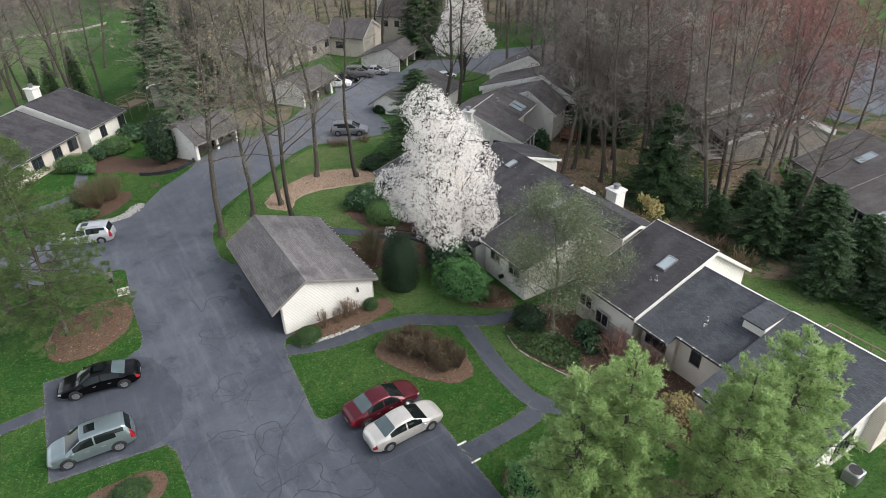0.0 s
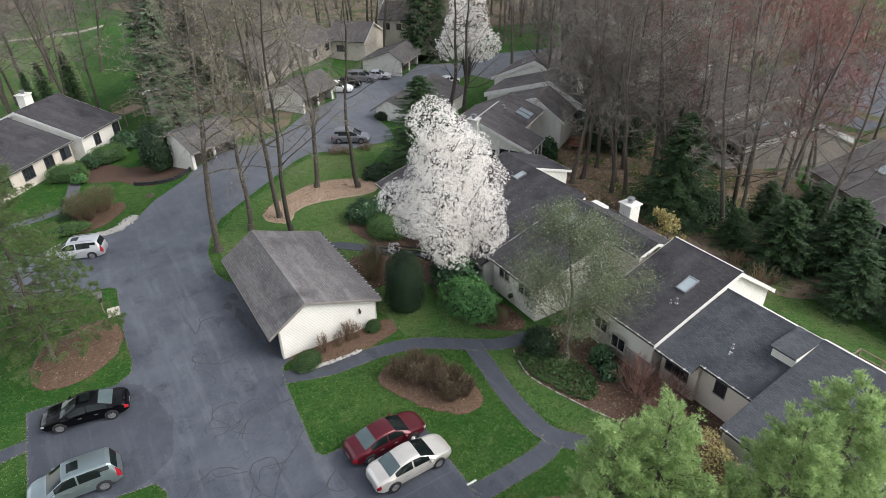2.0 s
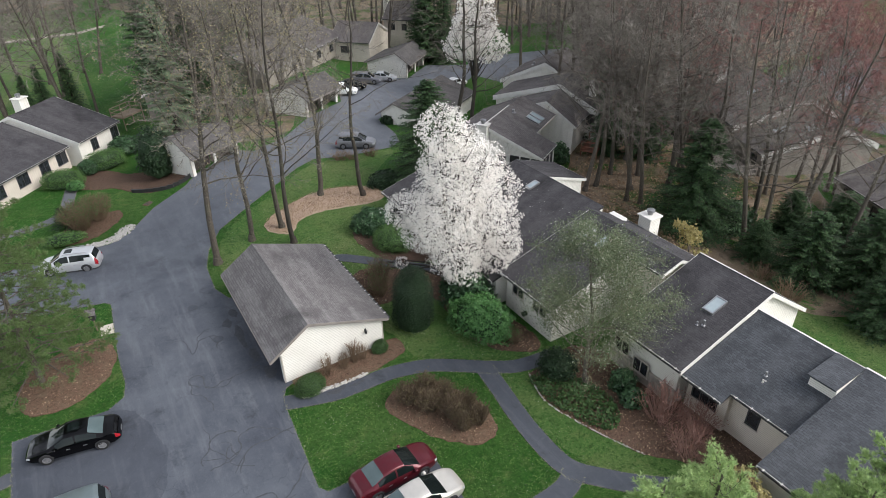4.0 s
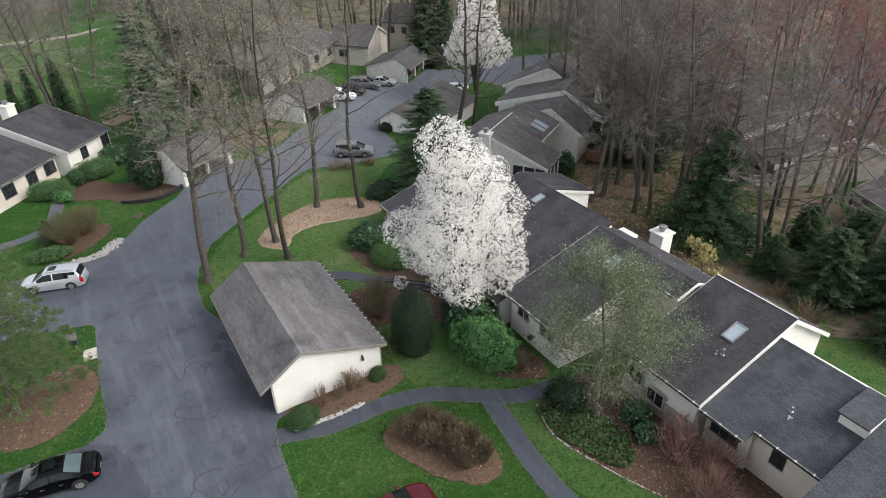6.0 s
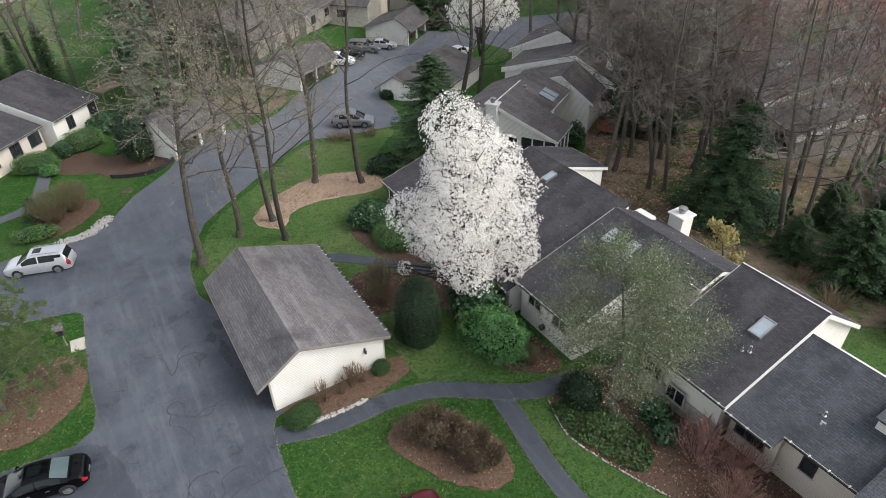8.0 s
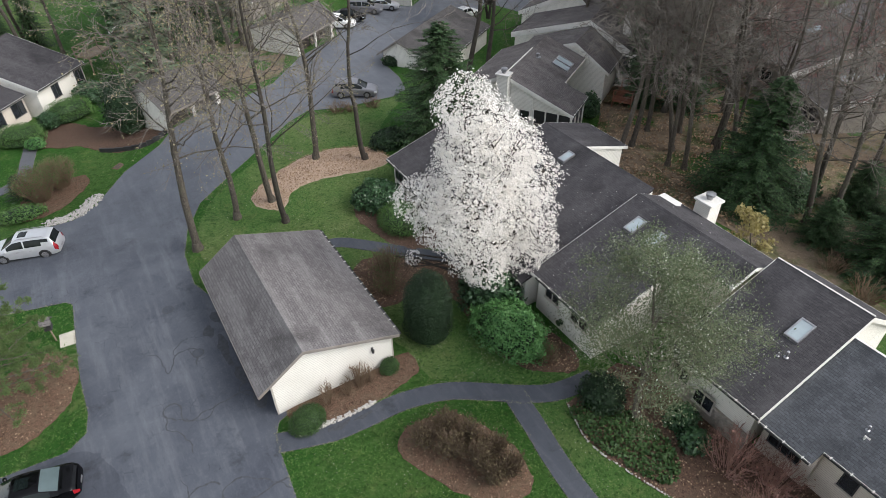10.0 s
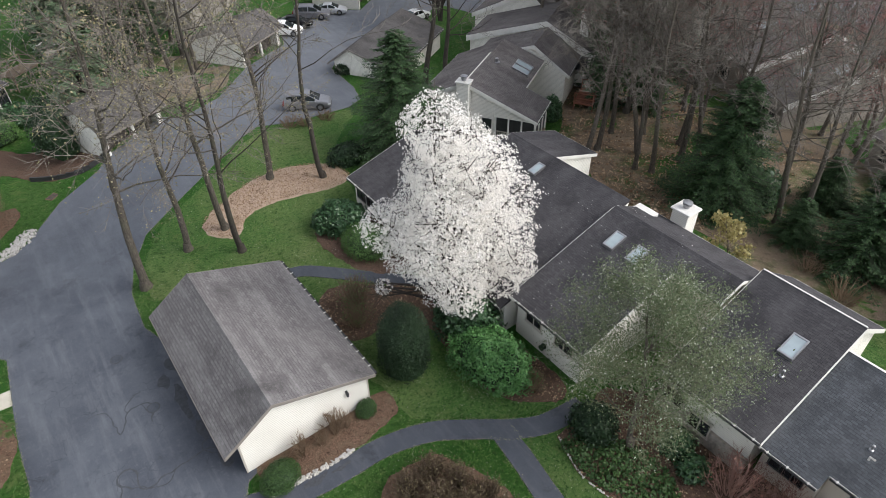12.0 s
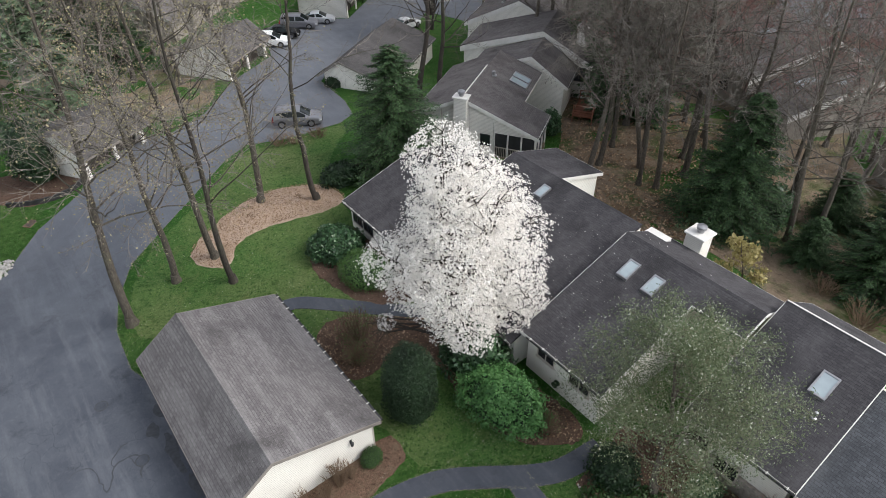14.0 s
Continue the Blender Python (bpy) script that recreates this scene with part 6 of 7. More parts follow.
RUST = bare_tree("tree", "distant bare reddish maple", 197, 17, 0.2, TWIG_R, BARK, 0.22, (14, 6, 8), rmin=0.026, angle=48)
far_woods("far_woods", "distant bare woods with reddish budding twigs", [(RUST, scatter(-70, 40, 205, 240, 24, 7) + scatter(90, 150, 70, 130, 22, 8) + scatter(-70, 30, 186, 206, 18, 7))])


# ---- vehicles ----
def wheel_mesh(r, w):
    tyre = Geo().lathe([(r * 0.66, -w / 2), (r * 0.95, -w / 2), (r, -w * 0.32), (r, w * 0.32), (r * 0.95, w / 2), (r * 0.66, w / 2)], (0, 0, 0), 22, "y", False).mesh("tyre", RUBBER, 40)
    g = Geo().lathe([(r * 0.66, -w * 0.42), (r * 0.66, w * 0.42), (r * 0.58, w * 0.44), (r * 0.58, w * 0.3), (r * 0.1, w * 0.3)], (0, 0, 0), 22, "y")
    for i in range(5):
        a = 2 * math.pi * i / 5
        c, s = math.cos(a), math.sin(a)
        q = [(0.1, -0.07), (0.6, -0.05), (0.6, 0.05), (0.1, 0.07)]
        v = [(r * (u * c - k * s), y, r * (u * s + k * c)) for y in (w * 0.28, w * 0.46) for u, k in q]
        g.add(v, [(4, 5, 6, 7), (0, 1, 5, 4), (1, 2, 6, 5), (2, 3, 7, 6), (3, 0, 4, 7)])
    return tyre, g.mesh("rim", RIM, 30)


SEDAN = dict(
    belt=((-0.5, 0.6), (-0.485, 0.74), (-0.45, 0.88), (-0.38, 0.935), (-0.2, 0.925), (0.1, 0.895), (0.25, 0.865), (0.34, 0.8), (0.42, 0.71), (0.475, 0.61), (0.5, 0.5)),
    roof=((-0.5, 0.63), (-0.485, 0.8), (-0.45, 0.97), (-0.37, 1.02), (-0.34, 1.03), (-0.185, 1.385), (-0.1, 1.45), (-0.02, 1.46), (0.06, 1.425), (0.255, 0.93), (0.34, 0.855), (0.42, 0.755), (0.475, 0.645), (0.5, 0.53)),
    width=((-0.5, 0.72), (-0.485, 0.84), (-0.43, 0.94), (-0.3, 1.0), (0.22, 1.0), (0.36, 0.97), (0.44, 0.88), (0.485, 0.72), (0.5, 0.58)),
    top=((-0.5, 0.8), (-0.34, 0.8), (-0.185, 0.72), (0.06, 0.72), (0.255, 0.84), (0.5, 0.8)),
    rb=-0.335, rr=-0.19, rf=0.065, wb=0.25, side=(-0.27, -0.055, -0.035, 0.165), height=1.46)
SUV = dict(
    belt=((-0.5, 0.66), (-0.49, 0.86), (-0.46, 1.0), (-0.3, 1.03), (0.1, 0.99), (0.26, 0.96), (0.35, 0.9), (0.43, 0.8), (0.48, 0.68), (0.5, 0.56)),
    roof=((-0.5, 0.7), (-0.49, 0.95), (-0.478, 1.06), (-0.43, 1.53), (-0.39, 1.63), (-0.2, 1.68), (-0.02, 1.675), (0.08, 1.61), (0.275, 1.02), (0.35, 0.95), (0.43, 0.84), (0.48, 0.71), (0.5, 0.59)),
    width=((-0.5, 0.84), (-0.485, 0.92), (-0.43, 0.97), (-0.3, 1.0), (0.24, 1.0), (0.37, 0.97), (0.44, 0.9), (0.485, 0.76), (0.5, 0.62)),
    top=((-0.5, 0.8), (-0.478, 0.8), (-0.43, 0.76), (0.08, 0.76), (0.275, 0.86), (0.5, 0.8)),
    rb=-0.478, rr=-0.43, rf=0.085, wb=0.27, side=(-0.4, -0.07, -0.05, 0.185), height=1.68)


def car(name, label, x, y, turn, shape, L, W, H, paint, base=0.2, r=0.345, wheelbase=0.58, sunroof=False, rails=False, group="parked cars", category="car"):
    """A car lofted from sections along its length, its glass and lamps cut out of the same skin; the nose points along local x."""
    th = thing(name, label, category, (x, y, land(x, y) + 0.03), turn, group)
    k, hw = shape, W / 2
    zs = H / k["height"]
    def at(key, f):
        q = k[key]
        return float(np.interp(f, [p[0] for p in q], [p[1] for p in q]))
    marks = {p[0] for p in k["belt"] + k["roof"] + k["width"]} | {k["rb"], k["rr"], k["rf"], k["wb"], *k["side"], 0.44, 0.46, -0.455, -0.47}
    fs = sorted(marks | {round(-0.5 + 0.025 * i, 3) for i in range(41)})
    rows = []
    for f in fs:
        w = at("width", f) * hw
        zb, zr = at("belt", f) * zs, at("roof", f) * zs
        wb, wr = w * 0.945, hw * 0.945 * at("top", f) * (w / hw)
        b = base + 0.1 * smoothstep((abs(f) - 0.42) / 0.08)
        edge = (wr, zr - 0.055 * min(1.0, (zr - zb) / 0.4))
        half = [(0.0, b), (w * 0.84, b), (w * 0.955, b + 0.07), (w * 0.99, b + 0.3 * (zb - b)), (w, b + 0.55 * (zb - b)), (w * 0.99, zb - 0.12), (wb, zb)]
        half += [(wb + (edge[0] - wb) * t + 0.025 * math.sin(math.pi * t) * min(1.0, (zr - zb) / 0.4), zb + (edge[1] - zb) * t) for t in (0.1, 0.5, 0.88)]
        half += [edge, (wr * 0.9, zr - 0.018), (wr * 0.5, zr + 0.004), (0.0, zr + 0.012)]
        rows.append(half)
    m = len(rows[0])
    skins = {}
    def cell(kind):
        return skins.setdefault(kind, Geo())
    for i in range(len(fs) - 1):
        c = (fs[i] + fs[i + 1]) / 2
        for j in range(m - 1):
            zc = (rows[i][j][1] + rows[i + 1][j + 1][1]) / 2
            kind = "body"
            if j >= 10:
                if k["rf"] < c < k["wb"]:
                    kind = "windscreen"
                elif k["rb"] < c < k["rr"]:
                    kind = "rear_window"
                elif sunroof and -0.09 < c < 0.03 and j >= 12:
                    kind = "sunroof"
            elif 7 <= j <= 8 and (k["side"][0] < c < k["side"][1] or k["side"][2] < c < k["side"][3]):
                if (rows[i][9][1] - rows[i][7][1]) > 0.16 and not (k is SUV and c < -0.3 and j == 7):
                    kind = "rear_side_window" if c < k["side"][1] else "front_side_window"
            elif c > 0.44 and 3 <= j <= 5 and rows[i][j][0] > 0.42 * hw and zc > base + 0.32:
                kind = "headlight"
            elif c < -0.455 and 4 <= j <= (8 if k is SUV else 5) and rows[i][j][0] > 0.45 * hw:
                kind = "tail_light"
            for s in (1, -1):
                quad = [(fs[i] * L, s * rows[i][j][0], rows[i][j][1]), (fs[i + 1] * L, s * rows[i + 1][j][0], rows[i + 1][j][1]),
                        (fs[i + 1] * L, s * rows[i + 1][j + 1][0], rows[i + 1][j + 1][1]), (fs[i] * L, s * rows[i][j + 1][0], rows[i][j + 1][1])]
                key = kind if kind in ("body", "windscreen", "rear_window", "sunroof") else (kind, s)
                cell(key).add(quad if s > 0 else quad[::-1], [(0, 1, 2, 3)])
    for e, f in ((0, fs[0]), (-1, fs[-1])):
        ring = [(f * L, a, z) for a, z in rows[e]] + [(f * L, -a, z) for a, z in rows[e][-2:0:-1]]
        cell("body").add(ring, [tuple(range(len(ring)))])
    look_of = {"body": paint, "rear_window": CARGLASS if k is SUV else PALEGLASS, "headlight": LAMPGLASS, "tail_light": REDLENS}
    for key, g in skins.items():
        kind = key if isinstance(key, str) else key[0]
        me = g.mesh(kind, look_of.get(kind, CARGLASS))
        bm = bmesh.new()
        bm.from_mesh(me)
        bmesh.ops.remove_doubles(bm, verts=bm.verts, dist=0.0008)
        bmesh.ops.recalc_face_normals(bm, faces=bm.faces)
        for q in bm.faces:
            q.smooth = True
        for q in bm.edges:
            if len(q.link_faces) == 2 and q.calc_face_angle(0) > radians(38):
                q.smooth = False
        bm.to_mesh(me)
        bm.free()
        part({"rear_side_window": "side_window", "front_side_window": "side_window"}.get(kind, kind), me, None, th)
    def side_at(f, z):
        return at("width", f) * hw
    if rails:
        zr = at("roof", -0.1) * zs
        for s in (1, -1):
            yy = s * hw * 0.945 * 0.72
            part("roof_rail", Geo().tube([(-0.36 * L, yy, zr - 0.07), (-0.33 * L, yy, zr + 0.03), (0.0, yy, zr + 0.04), (0.04 * L, yy, zr - 0.03)], [0.02] * 4, 6), METAL, th)
    tyre, rim = wheel_mesh(r, 0.22)
    for fx in (-wheelbase / 2 - 0.01, wheelbase / 2 - 0.01):
        for s in (1, -1):
            wl = part("wheel", tyre, None, th)
            wl.location = (fx * L, s * (hw - 0.075), r)
            wl.rotation_euler = (0, 0, 0 if s > 0 else math.pi)
            part("rim", rim, None, wl)
            arch = Geo()
            arc = [math.pi * (i / 12) for i in range(13)]
            ro, ri = r * 1.13, r * 0.98
            out = hw * at("width", fx) + 0.006
            vv = [(fx * L + q * math.cos(a), s * out, r + q * math.sin(a)) for q in (ro, ri) for a in arc]
            vv += [(p[0], s * (out - 0.12), p[2]) for p in vv]
            arch.add(vv, [(i, i + 1, 14 + i, 13 + i) for i in range(12)] + [(26 + i, 39 + i, 40 + i, 27 + i) for i in range(12)] + [(i, 26 + i, 27 + i, i + 1) for i in range(12)] + [(13 + i, 14 + i, 40 + i, 39 + i) for i in range(12)])
            part("wheel_arch", arch, DARK, th)
    for s in (1, -1):
        zb = at("belt", k["side"][3]) * zs
        part("mirror", Geo().box(k["side"][3] * L - 0.05, k["side"][3] * L + 0.12, min(s * hw * 0.93, s * (hw + 0.15)), max(s * hw * 0.93, s * (hw + 0.15)), zb + 0.0, zb + 0.13, 0.04), paint, th)
        for fx in (-0.14, 0.04):
            part("door_handle", Geo().box(fx * L - 0.1, fx * L + 0.1, min(s * hw * 0.98, s * (hw + 0.018)), max(s * hw * 0.98, s * (hw + 0.018)), at("belt", 0) * zs - 0.2, at("belt", 0) * zs - 0.168), METAL, th)
    part("number_plate", Geo().box(-0.506 * L, -0.499 * L, -0.2, 0.2, 0.42, 0.54), METAL, th)
    part("grille", Geo().box(0.497 * L, 0.504 * L, -0.36, 0.36, base + 0.14, base + 0.27), DARK, th)
    return th


P_BLACK = make_paint("black_car_paint", (0.0015, 0.0015, 0.002), 0.12, 0.0, 0.2, 0.08)
P_GREY = make_paint("blue_grey_car_paint", (0.19, 0.235, 0.245), 0.28, 0.6)
P_RED = make_paint("dark_red_car_paint", (0.085, 0.006, 0.013), 0.28, 0.35)
P_SILVER = make_paint("champagne_car_paint", (0.58, 0.545, 0.5), 0.3, 0.5)
P_WHITE = make_paint("silver_white_car_paint", (0.5, 0.51, 0.53), 0.28, 0.4)
P_MIDGREY = make_paint("grey_car_paint", (0.2, 0.2, 0.22), 0.3, 0.5)
P_PURE = make_paint("white_car_paint", (0.78, 0.78, 0.78), 0.3, 0.0)
car("car", "glossy black sedan parked on the asphalt", -3.45, 37.0, 170, SEDAN, 4.85, 1.84, 1.45, P_BLACK, sunroof=True)
car("car", "blue-grey compact SUV with a sunroof, parked", -4.5, 31.45, 177, SUV, 4.55, 1.82, 1.68, P_GREY, base=0.24, sunroof=True, wheelbase=0.575, r=0.37)
car("car", "dark red sedan parked against the lawn", 11.0, 25.25, 1.5, SEDAN, 4.8, 1.8, 1.45, P_RED)
car("car", "champagne silver sedan parked beside the red one", 11.3, 22.95, 1.5, SEDAN, 4.8, 1.82, 1.47, P_SILVER)
car("car", "silver-white SUV parked in the side drive", -2.2, 59.6, 162, SUV, 4.85, 1.92, 1.73, P_WHITE, r=0.37, sunroof=True, rails=True)
car("car", "grey SUV parked at the end of the lawn", 29.3, 69.6, -32, SUV, 4.7, 1.85, 1.66, P_MIDGREY, r=0.36, rails=True)
car("car", "grey minivan parked at the far court", 42.6, 94.5, -35, SUV, 5.0, 1.95, 1.75, P_MIDGREY)
car("car", "silver car parked at the far court", 46.2, 96.0, -35, SEDAN, 4.7, 1.8, 1.46, P_WHITE)
car("car", "white SUV parked by the far garage", 36.3, 89.6, -35, SUV, 4.6, 1.85, 1.68, P_PURE)
car("car", "dark car parked by the far garage", 38.6, 91.4, -35, SEDAN, 4.7, 1.8, 1.46, P_BLACK)
car("car", "white car parked beyond the bare trees", 54.2, 86.6, 10, SEDAN, 4.7, 1.8, 1.46, P_PURE)
for i, (x, y) in enumerate(((73, 84), (76, 83), (79.5, 84.5), (83, 83))):
    car("car", "distant car in the parking court", x, y, 70, SUV if i % 2 else SEDAN, 4.6, 1.8, 1.5, (P_PURE, P_MIDGREY, P_WHITE, P_BLACK)[i])

# ---- small things ----
for x, y in ((13.62, 20.3), (13.62, 18.85)):
    tagged(part("parking_line", Geo().box(x - 0.3, x + 0.3, y - 0.06, y + 0.06, 0.02, 0.041), WHITEPAINT), "short white painted mark at the path mouth", "road marking", kind="structure")
for y in (26.0, 23.95, 21.5):
    tagged(part("parking_line", Geo().box(9.0, 13.3, y - 0.04, y + 0.04, 0.02, 0.036), ASPHALT), "faded parking line", "road marking", kind="structure")

bx = thing("mailbox_stand", "dark bird-house mailbox on a leaning wooden post", "mailbox", (-1.25, 47.95, 0), -10)
part("post", Geo().tube([(0.0, 0, -0.1), (0.0, 0.0, 1.2)], [0.05, 0.05], 6), WOOD, bx)
part("box", Geo().box(-0.2, 0.2, -0.25, 0.25, 1.1, 1.62, 0.02), DARK, bx)
part("roof", Geo().prism([(-0.38, 1.6), (0, 1.98), (0.38, 1.6), (0.32, 1.6), (0, 1.9), (-0.32, 1.6)], -0.32, 0.32), SHINGLE_B, bx)

drain = thing("storm_drain", "rusty iron storm drain at the drive edge", "drain", (5.6, 70.4, land(5.6, 70.4)), 40)
part("frame", Geo().box(-0.5, 0.5, -0.35, 0.35, 0.0, 0.05, 0.01), STEM, drain)
for i in range(6):
    part("bar", Geo().box(-0.42, 0.42, -0.29 + 0.1 * i, -0.24 + 0.1 * i, 0.05, 0.06), DARK, drain)
for x, y in ((5.2, 47.0), (5.9, 42.2)):
    m = thing("manhole_cover", "round dark iron manhole cover in the asphalt", "manhole", (x, y, 0.03))
    part("rim", Geo().lathe([(0.36, 0.0), (0.36, 0.012), (0.3, 0.014)], (0, 0, 0), 20), TAR, m)
    part("lid", Geo().lathe([(0.29, 0.0), (0.29, 0.018), (0.05, 0.018)], (0, 0, 0), 20), PATHTAR, m)


def stones(label, spots, seed, size):
    """River stones lying in a strip."""
    rg = random.Random(seed)
    g = Geo()
    for x, y in spots:
        s = size * rg.uniform(0.6, 1.5)
        bm = bmesh.new()
        bmesh.ops.create_icosphere(bm, subdivisions=1, radius=s)
        sx, sy, sz, a = rg.uniform(0.7, 1.2), rg.uniform(0.7, 1.2), rg.uniform(0.5, 0.8), rg.uniform(0, 6)
        z = land(x, y) + 0.05 + s * 0.3
        g.add([(x + (v.co.x * sx * math.cos(a) - v.co.y * sy * math.sin(a)), y + v.co.x * sx * math.sin(a) + v.co.y * sy * math.cos(a), z + v.co.z * sz * (1 + 0.2 * math.sin(9 * v.co.x + a))) for v in bm.verts],
              [tuple(v.index for v in f.verts) for f in bm.faces])
        bm.free()
    return tagged(part("river_stones", g, STONE, smooth=60, kind="stuff"), label, "stones")


rg = random.Random(8)
def along(pts, n, width):
    line = curve_through(pts, False, 8)
    out = []
    for _ in range(n):
        i = rg.randrange(len(line) - 1)
        t = rg.random()
        out.append(tuple(line[i][k] + (line[i + 1][k] - line[i][k]) * t + rg.uniform(-width, width) for k in (0, 1)))
    return out
stones("pale river stones edging the drive", along([(-0.6, 63.7), (1.0, 63.6), (2.4, 64.8), (3.2, 66.0)], 620, 0.55), 1, 0.075)
stones("pale gravel strip along the garage bed", along([(9.0, 33.55), (10.2, 33.45), (11.4, 33.35), (13.2, 33.35)], 260, 0.14), 2, 0.06)
stones("pale stones edging the ground cover bed", along([(22.1, 27.5), (21.45, 25.3), (21.85, 23.2), (22.75, 20.7), (23.5, 19.0)], 150, 0.04), 3, 0.045)


def cracks():
    """Sealed cracks wandering down the middle of the drive, with a few loops."""
    g = Geo()
    rg = random.Random(12)
    def run(x, y, a, n, w, turn):
        pts = []
        for _ in range(n):
            pts.append((x, y))
            a += rg.uniform(-turn, turn)
            x, y = x + 0.28 * math.cos(a), y + 0.28 * math.sin(a)
        for (x0, y0), (x1, y1) in zip(pts, pts[1:]):
            if not inside(x1, y1, DRIVE) or not inside(x0, y0, DRIVE):
                break
            d = Vector((x1 - x0, y1 - y0)).normalized()
            ww = w * rg.uniform(0.6, 1.4)
            s = Vector((-d.y, d.x)) * ww
            z = 0.037 + 0.001 * rg.random()
            g.add([(x0 + s.x, y0 + s.y, z), (x0 - s.x, y0 - s.y, z), (x1 - s.x, y1 - s.y, z), (x1 + s.x, y1 + s.y, z)], [(0, 1, 2, 3)])
        return pts
    for x, y, a, n, t in ((3.4, 21, 1.6, 46, 0.35), (4.0, 30, 1.5, 40, 0.55), (3.6, 38, 1.7, 30, 0.7), (4.2, 24, 0.3, 22, 0.4), (4.4, 22.4, 0.1, 26, 0.5), (3.2, 28, 2.2, 16, 0.5), (4.6, 33, 2.4, 14, 0.8), (5.0, 26.5, 1.0, 18, 0.8), (2.6, 31, 0.6, 16, 0.7), (4.0, 41.5, 1.2, 16, 0.8), (6.5, 22.6, -0.3, 20, 0.4), (5.0, 23.2, 2.6, 18, 0.5)):
        p = run(x, y, a, n, 0.045, t)
        for _ in range(3):
            q = rg.choice(p)
            run(q[0], q[1], rg.uniform(0, 6.28), rg.randrange(5, 14), 0.028, 0.8)
    tagged(part("crack_seal", g, TAR, kind="stuff"), "dark sealed cracks wandering over the asphalt", "road crack")


cracks()


def edging():
    """A ragged line of dry grass along the asphalt edges."""
    rg = np.random.default_rng(9)
    cs = []
    lines = [ribbon(p, w + 0.06) for p, w in PATHS] + [DRIVE]
    for ln in lines:
        for a, b in zip(ln, ln[1:]):
            L = math.hypot(b[0] - a[0], b[1] - a[1])
            if L > 20 or max(a[1], b[1]) > 80:
                continue
            for _ in range(int(L * 26)):
                t = rg.uniform()
                x, y = a[0] + (b[0] - a[0]) * t + rg.normal() * 0.05, a[1] + (b[1] - a[1]) * t + rg.normal() * 0.035
                cs.append((x, y, land(x, y) + 0.05))
    c = np.array(cs)
    ob = part("edge_grass", leaves("edge_grass", c, np.tile([0, 0, 1.0], (len(c), 1)), 0.042, EDGE, rg, 1.5, spread=0.5), None, kind="stuff")
    tagged(ob, "ragged pale dry grass along asphalt edges", "grass edge")


edging()


LAWNFLOWER = leafy("fallen_petals_and_clover", (0.3, 0.33, 0.14), (0.8, 0.78, 0.7), 0.7, 0.2, 0.1)


def petals():
    """Fallen petals and small lawn flowers, thickest by the magnolia."""
    rg = np.random.default_rng(10)
    a = rg.uniform(0, 6.283, 8000)
    r = np.abs(rg.normal(size=8000)) * 8 + 1
    x, y = 21 + r * np.cos(a), 36.5 + r * np.sin(a)
    x2, y2 = rg.uniform(7.5, 21, 3600), rg.uniform(19, 50, 3600)
    x3, y3 = rg.uniform(-16, -0.5, 2200), rg.uniform(20, 50, 2200)
    x4, y4 = rg.uniform(7, 26, 2600), rg.uniform(47, 67, 2600)
    x, y = np.concatenate([x, x2, x3, x4]), np.concatenate([y, y2, y3, y4])
    tracks = [ribbon(p, w) for p, w in PATHS]
    keep = ~inside_all(x, y, DRIVE) & ~((8 < x) & (x < 16.5) & (35 < y) & (y < 47)) & (x < 24.2)
    for q in tracks:
        keep &= ~inside_all(x, y, q)
    keep &= np.array([noise.noise((0.55 * u, 0.55 * v, 2.0)) + 0.5 * noise.noise((1.7 * u, 1.7 * v, 5.0)) for u, v in zip(x, y)]) > rg.normal(size=len(x)) * 0.25
    x, y = x[keep], y[keep]
    c = np.stack([x, y, np.array([land(u, v) for u, v in zip(x, y)]) + 0.075], 1)
    ob = part("fallen_petals", leaves("fallen_petals", c, np.tile([0, 0, 1.0], (len(c), 1)), 0.034, LAWNFLOWER, rg, 1.3, spread=0.3), None, kind="stuff")
    tagged(ob, "white fallen petals scattered on the lawn", "petals")
    n = 420
    u, v = 25.0 + 9.0 * rg.uniform(size=n) ** 1.6, rg.uniform(29.5, 44, n)
    z = np.where(v < 34.4, 2.95 + (u - 25.0) * 2.7 / 8.5, 2.3 + (u - 24.3) * 3.15 / 10.6) + 0.03
    ob = part("fallen_petals", leaves("fallen_petals", np.stack([u, v, z], 1), np.tile([0, 0, 1.0], (n, 1)), 0.035, PETAL, rg, 1.3, spread=0.3), None, kind="stuff")
    tagged(ob, "white fallen petals scattered on the roof", "petals")


petals()


def ground_cover():
    rg = np.random.default_rng(11)
    poly = curve_through([(22.0, 27.3), (21.6, 25.3), (22.0, 23.4), (22.9, 21.4), (24.2, 21.6), (25.0, 23.5), (24.2, 26)])
    cs = []
    while len(cs) < 2600:
        x, y = rg.uniform(21, 26), rg.uniform(20.5, 27.5)
        if inside(x, y, poly):
            cs.append((x, y, 0.1 + rg.uniform(0, 0.16)))
    c = np.array(cs)
    ob = part("ground_cover", leaves("ground_cover", c, np.tile([0, 0, 1.0], (len(c), 1)), 0.14, COVER, rg, 1.4), None, kind="stuff")
    tagged(ob, "low dark green ground cover plants", "ground cover")


ground_cover()


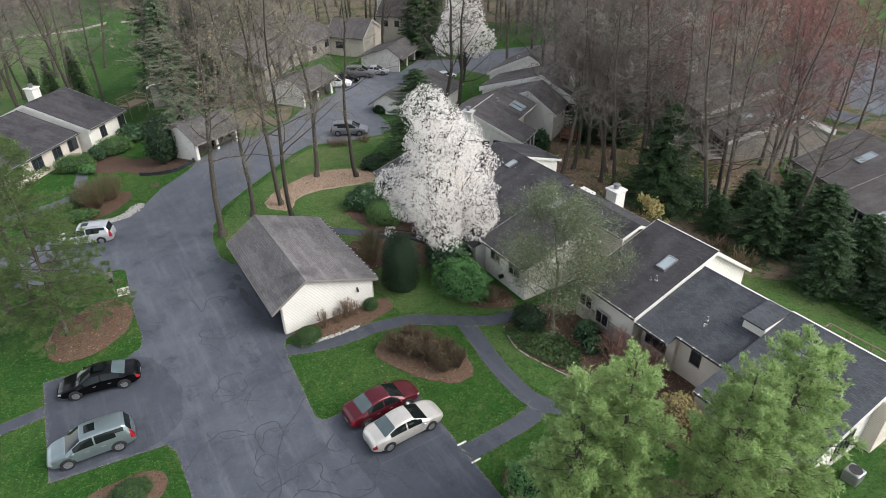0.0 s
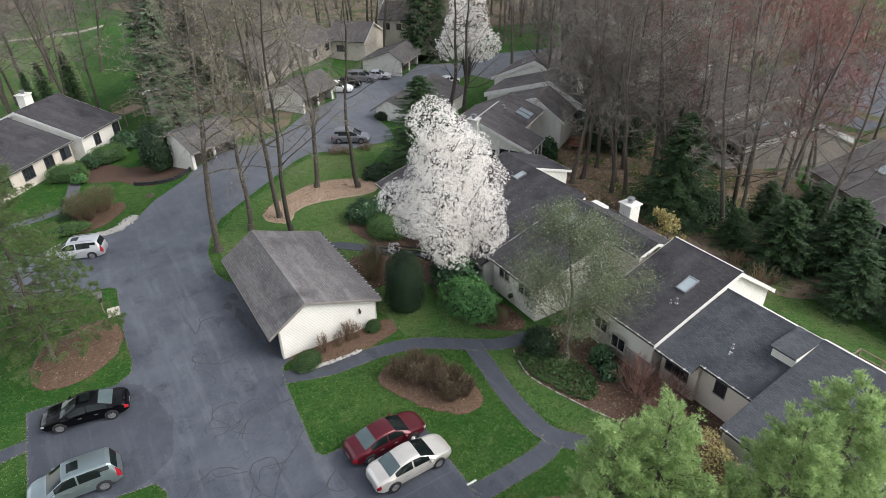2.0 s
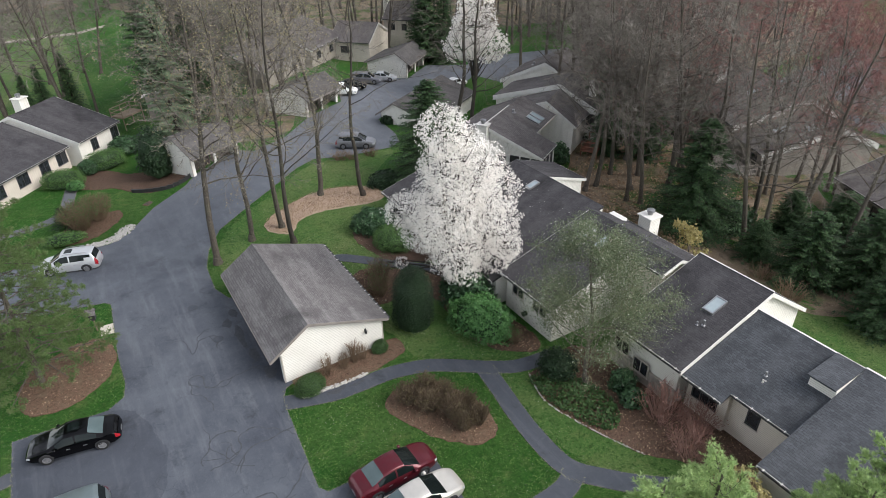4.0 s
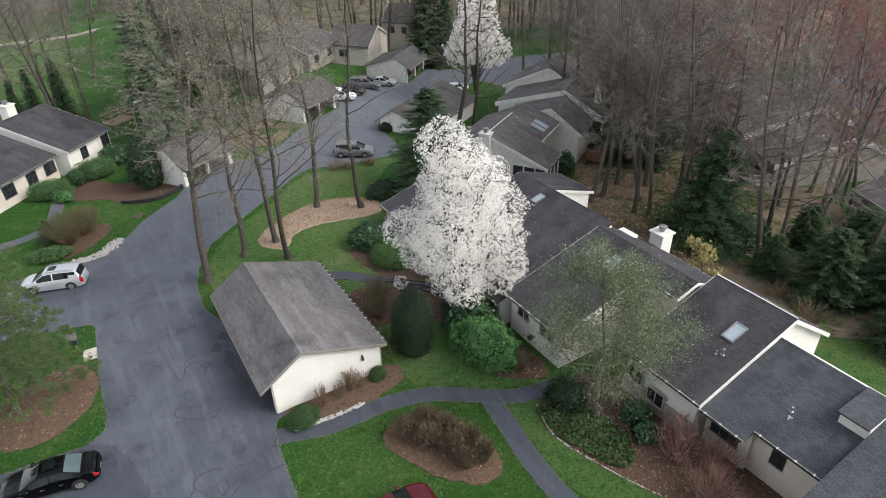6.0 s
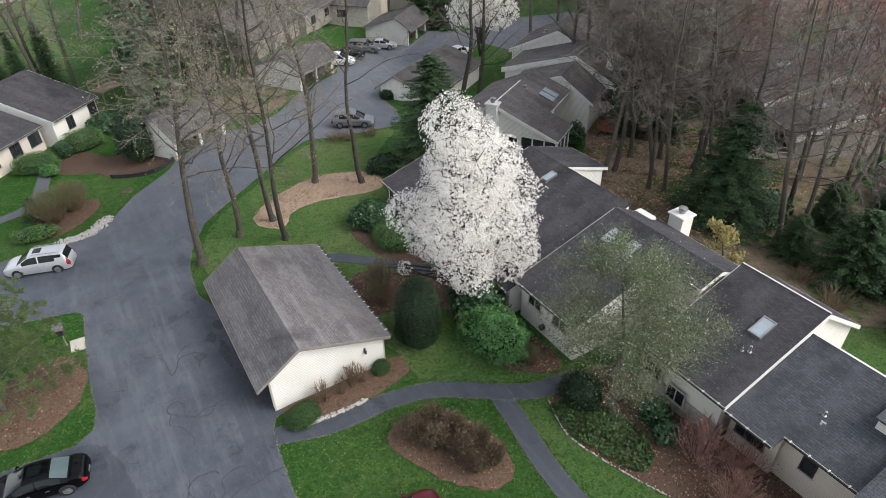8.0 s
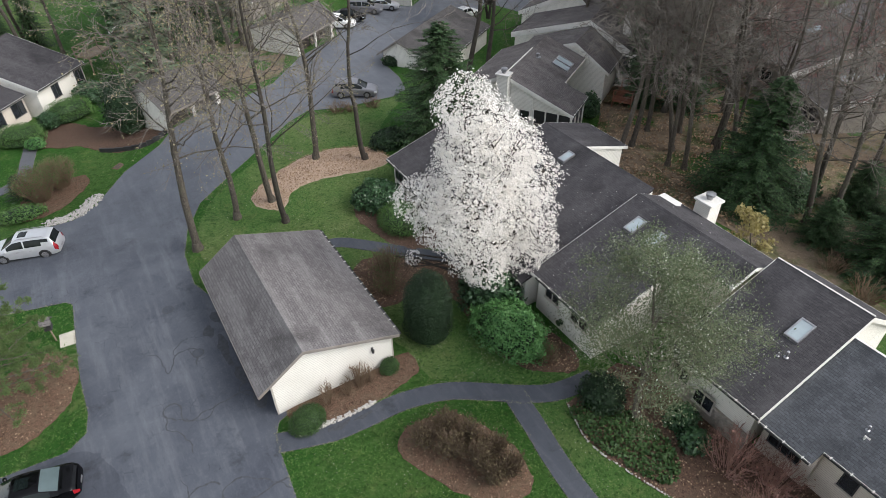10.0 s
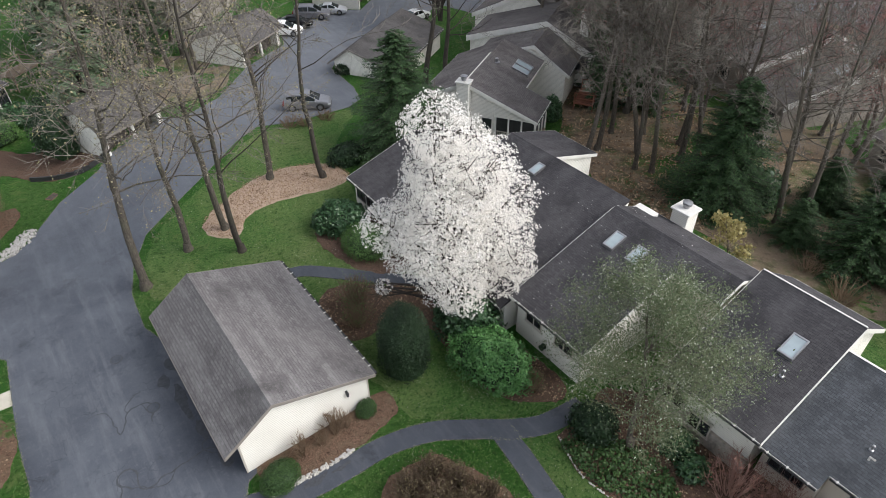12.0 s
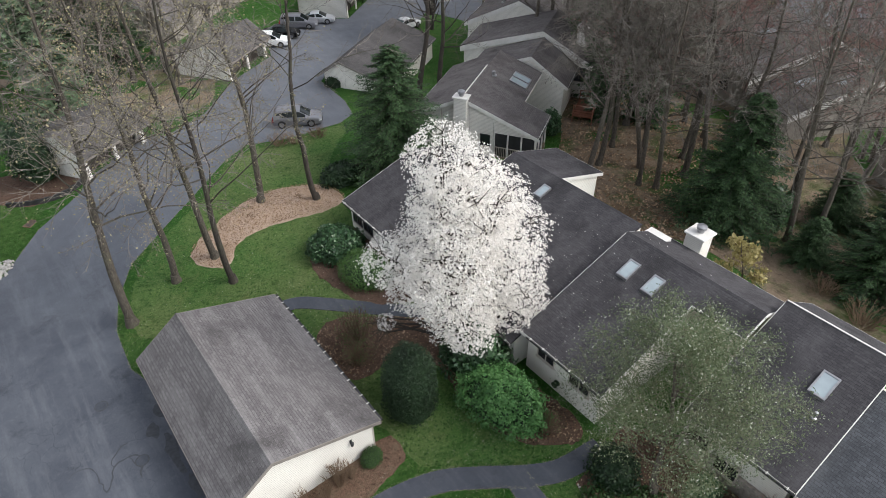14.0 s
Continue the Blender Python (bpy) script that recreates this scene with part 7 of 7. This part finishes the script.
def lawn_tufts():
    """Blades and tufts that stand up out of the mown lawns, thicker in patches."""
    rg = np.random.default_rng(14)
    out = []
    for x0, x1, y0, y1, n in ((7, 24.6, 15, 34, 40000), (16, 25, 34, 50, 16000), (7, 27, 46, 67, 28000), (-16, 0, 18, 52, 40000), (-8, 8, 62, 76, 9000), (35, 48, 8, 30, 9000)):
        x, y = rg.uniform(x0, x1, n), rg.uniform(y0, y1, n)
        keep = ~inside_all(x, y, DRIVE)
        for p, w in PATHS:
            keep &= ~inside_all(x, y, ribbon(p, w + 0.02))
        for q in BEDS:
            keep &= ~inside_all(x, y, q)
        keep &= ~((x > 8.6) & (x < 16.3) & (y > 35.2) & (y < 46.6))
        out.append(np.stack([x[keep], y[keep]], 1))
    p = np.concatenate(out)
    p = p[[noise.noise((0.8 * x, 0.8 * y, 1.0)) + 0.6 * noise.noise((3.1 * x, 3.1 * y, 4.0)) > -0.12 for x, y in p]]
    c = np.array([(x, y, land(x, y) + 0.02) for x, y in p])
    ob = part("grass_tufts", leaves("grass_tufts", c, np.tile([0, 0, 1.0], (len(c), 1)), 0.042, BLADE, rg, 2.8, spread=1.0), None, kind="stuff")
    tagged(ob, "uneven tufts of green spring grass", "grass")


def dry_leaves():
    """Brown leaves lying on the beds and drifting a little over their edges."""
    rg = np.random.default_rng(15)
    cs = []
    for q, n, lift in ((BEDS[3], 5200, 0.16), (BEDS[4], 2200, 0.12), (BEDS[0], 260, 0.17), (BEDS[1], 260, 0.17), (BEDS[6], 1500, 0.11), (BEDS[7], 900, 0.11)):
        a = np.array(q)
        x, y = rg.uniform(a[:, 0].min(), a[:, 0].max(), 3 * n), rg.uniform(a[:, 1].min(), a[:, 1].max(), 3 * n)
        k = inside_all(x, y, q)
        cs += [(u, v, land(u, v) + lift) for u, v in zip(x[k][:n], y[k][:n])]
    for _ in range(12000):
        u, v = rg.uniform(38, 62), rg.uniform(34, 60)
        if inside(u, v, FLOOR):
            cs.append((u, v, land(u, v) + 0.12 + 0.12 * noise.noise((u * 1.3, v * 1.3, 0))))
    c = np.array(cs)
    ob = part("fallen_leaves", leaves("fallen_leaves", c, np.tile([0, 0, 1.0], (len(c), 1)), np.where(c[:, 0] > 37, 0.17, 0.085), DRYLEAF, rg, 1.4, spread=0.45), None, kind="stuff")
    tagged(ob, "dry brown fallen leaves lying on beds and woodland floor", "fallen leaves")


lawn_tufts()
dry_leaves()

edge = thing("timber_edging", "low dark curved timber wall holding a mulch bed", "retaining wall")
rail = curve_through([(4.6, 74.2), (6.6, 72.9), (8.6, 72.1), (10.4, 72.6), (10.9, 73.6)], False, 3)
for (x0, y0), (x1, y1) in zip(rail, rail[1:]):
    z = land((x0 + x1) / 2, (y0 + y1) / 2)
    d = Vector((x1 - x0, y1 - y0)).normalized()
    s = Vector((-d.y, d.x)) * 0.09
    part("timber", Geo().upright([(x0 + s.x, y0 + s.y), (x0 - s.x, y0 - s.y), (x1 - s.x, y1 - s.y), (x1 + s.x, y1 + s.y)], z - 0.1, z + 0.42), DARK, edge)
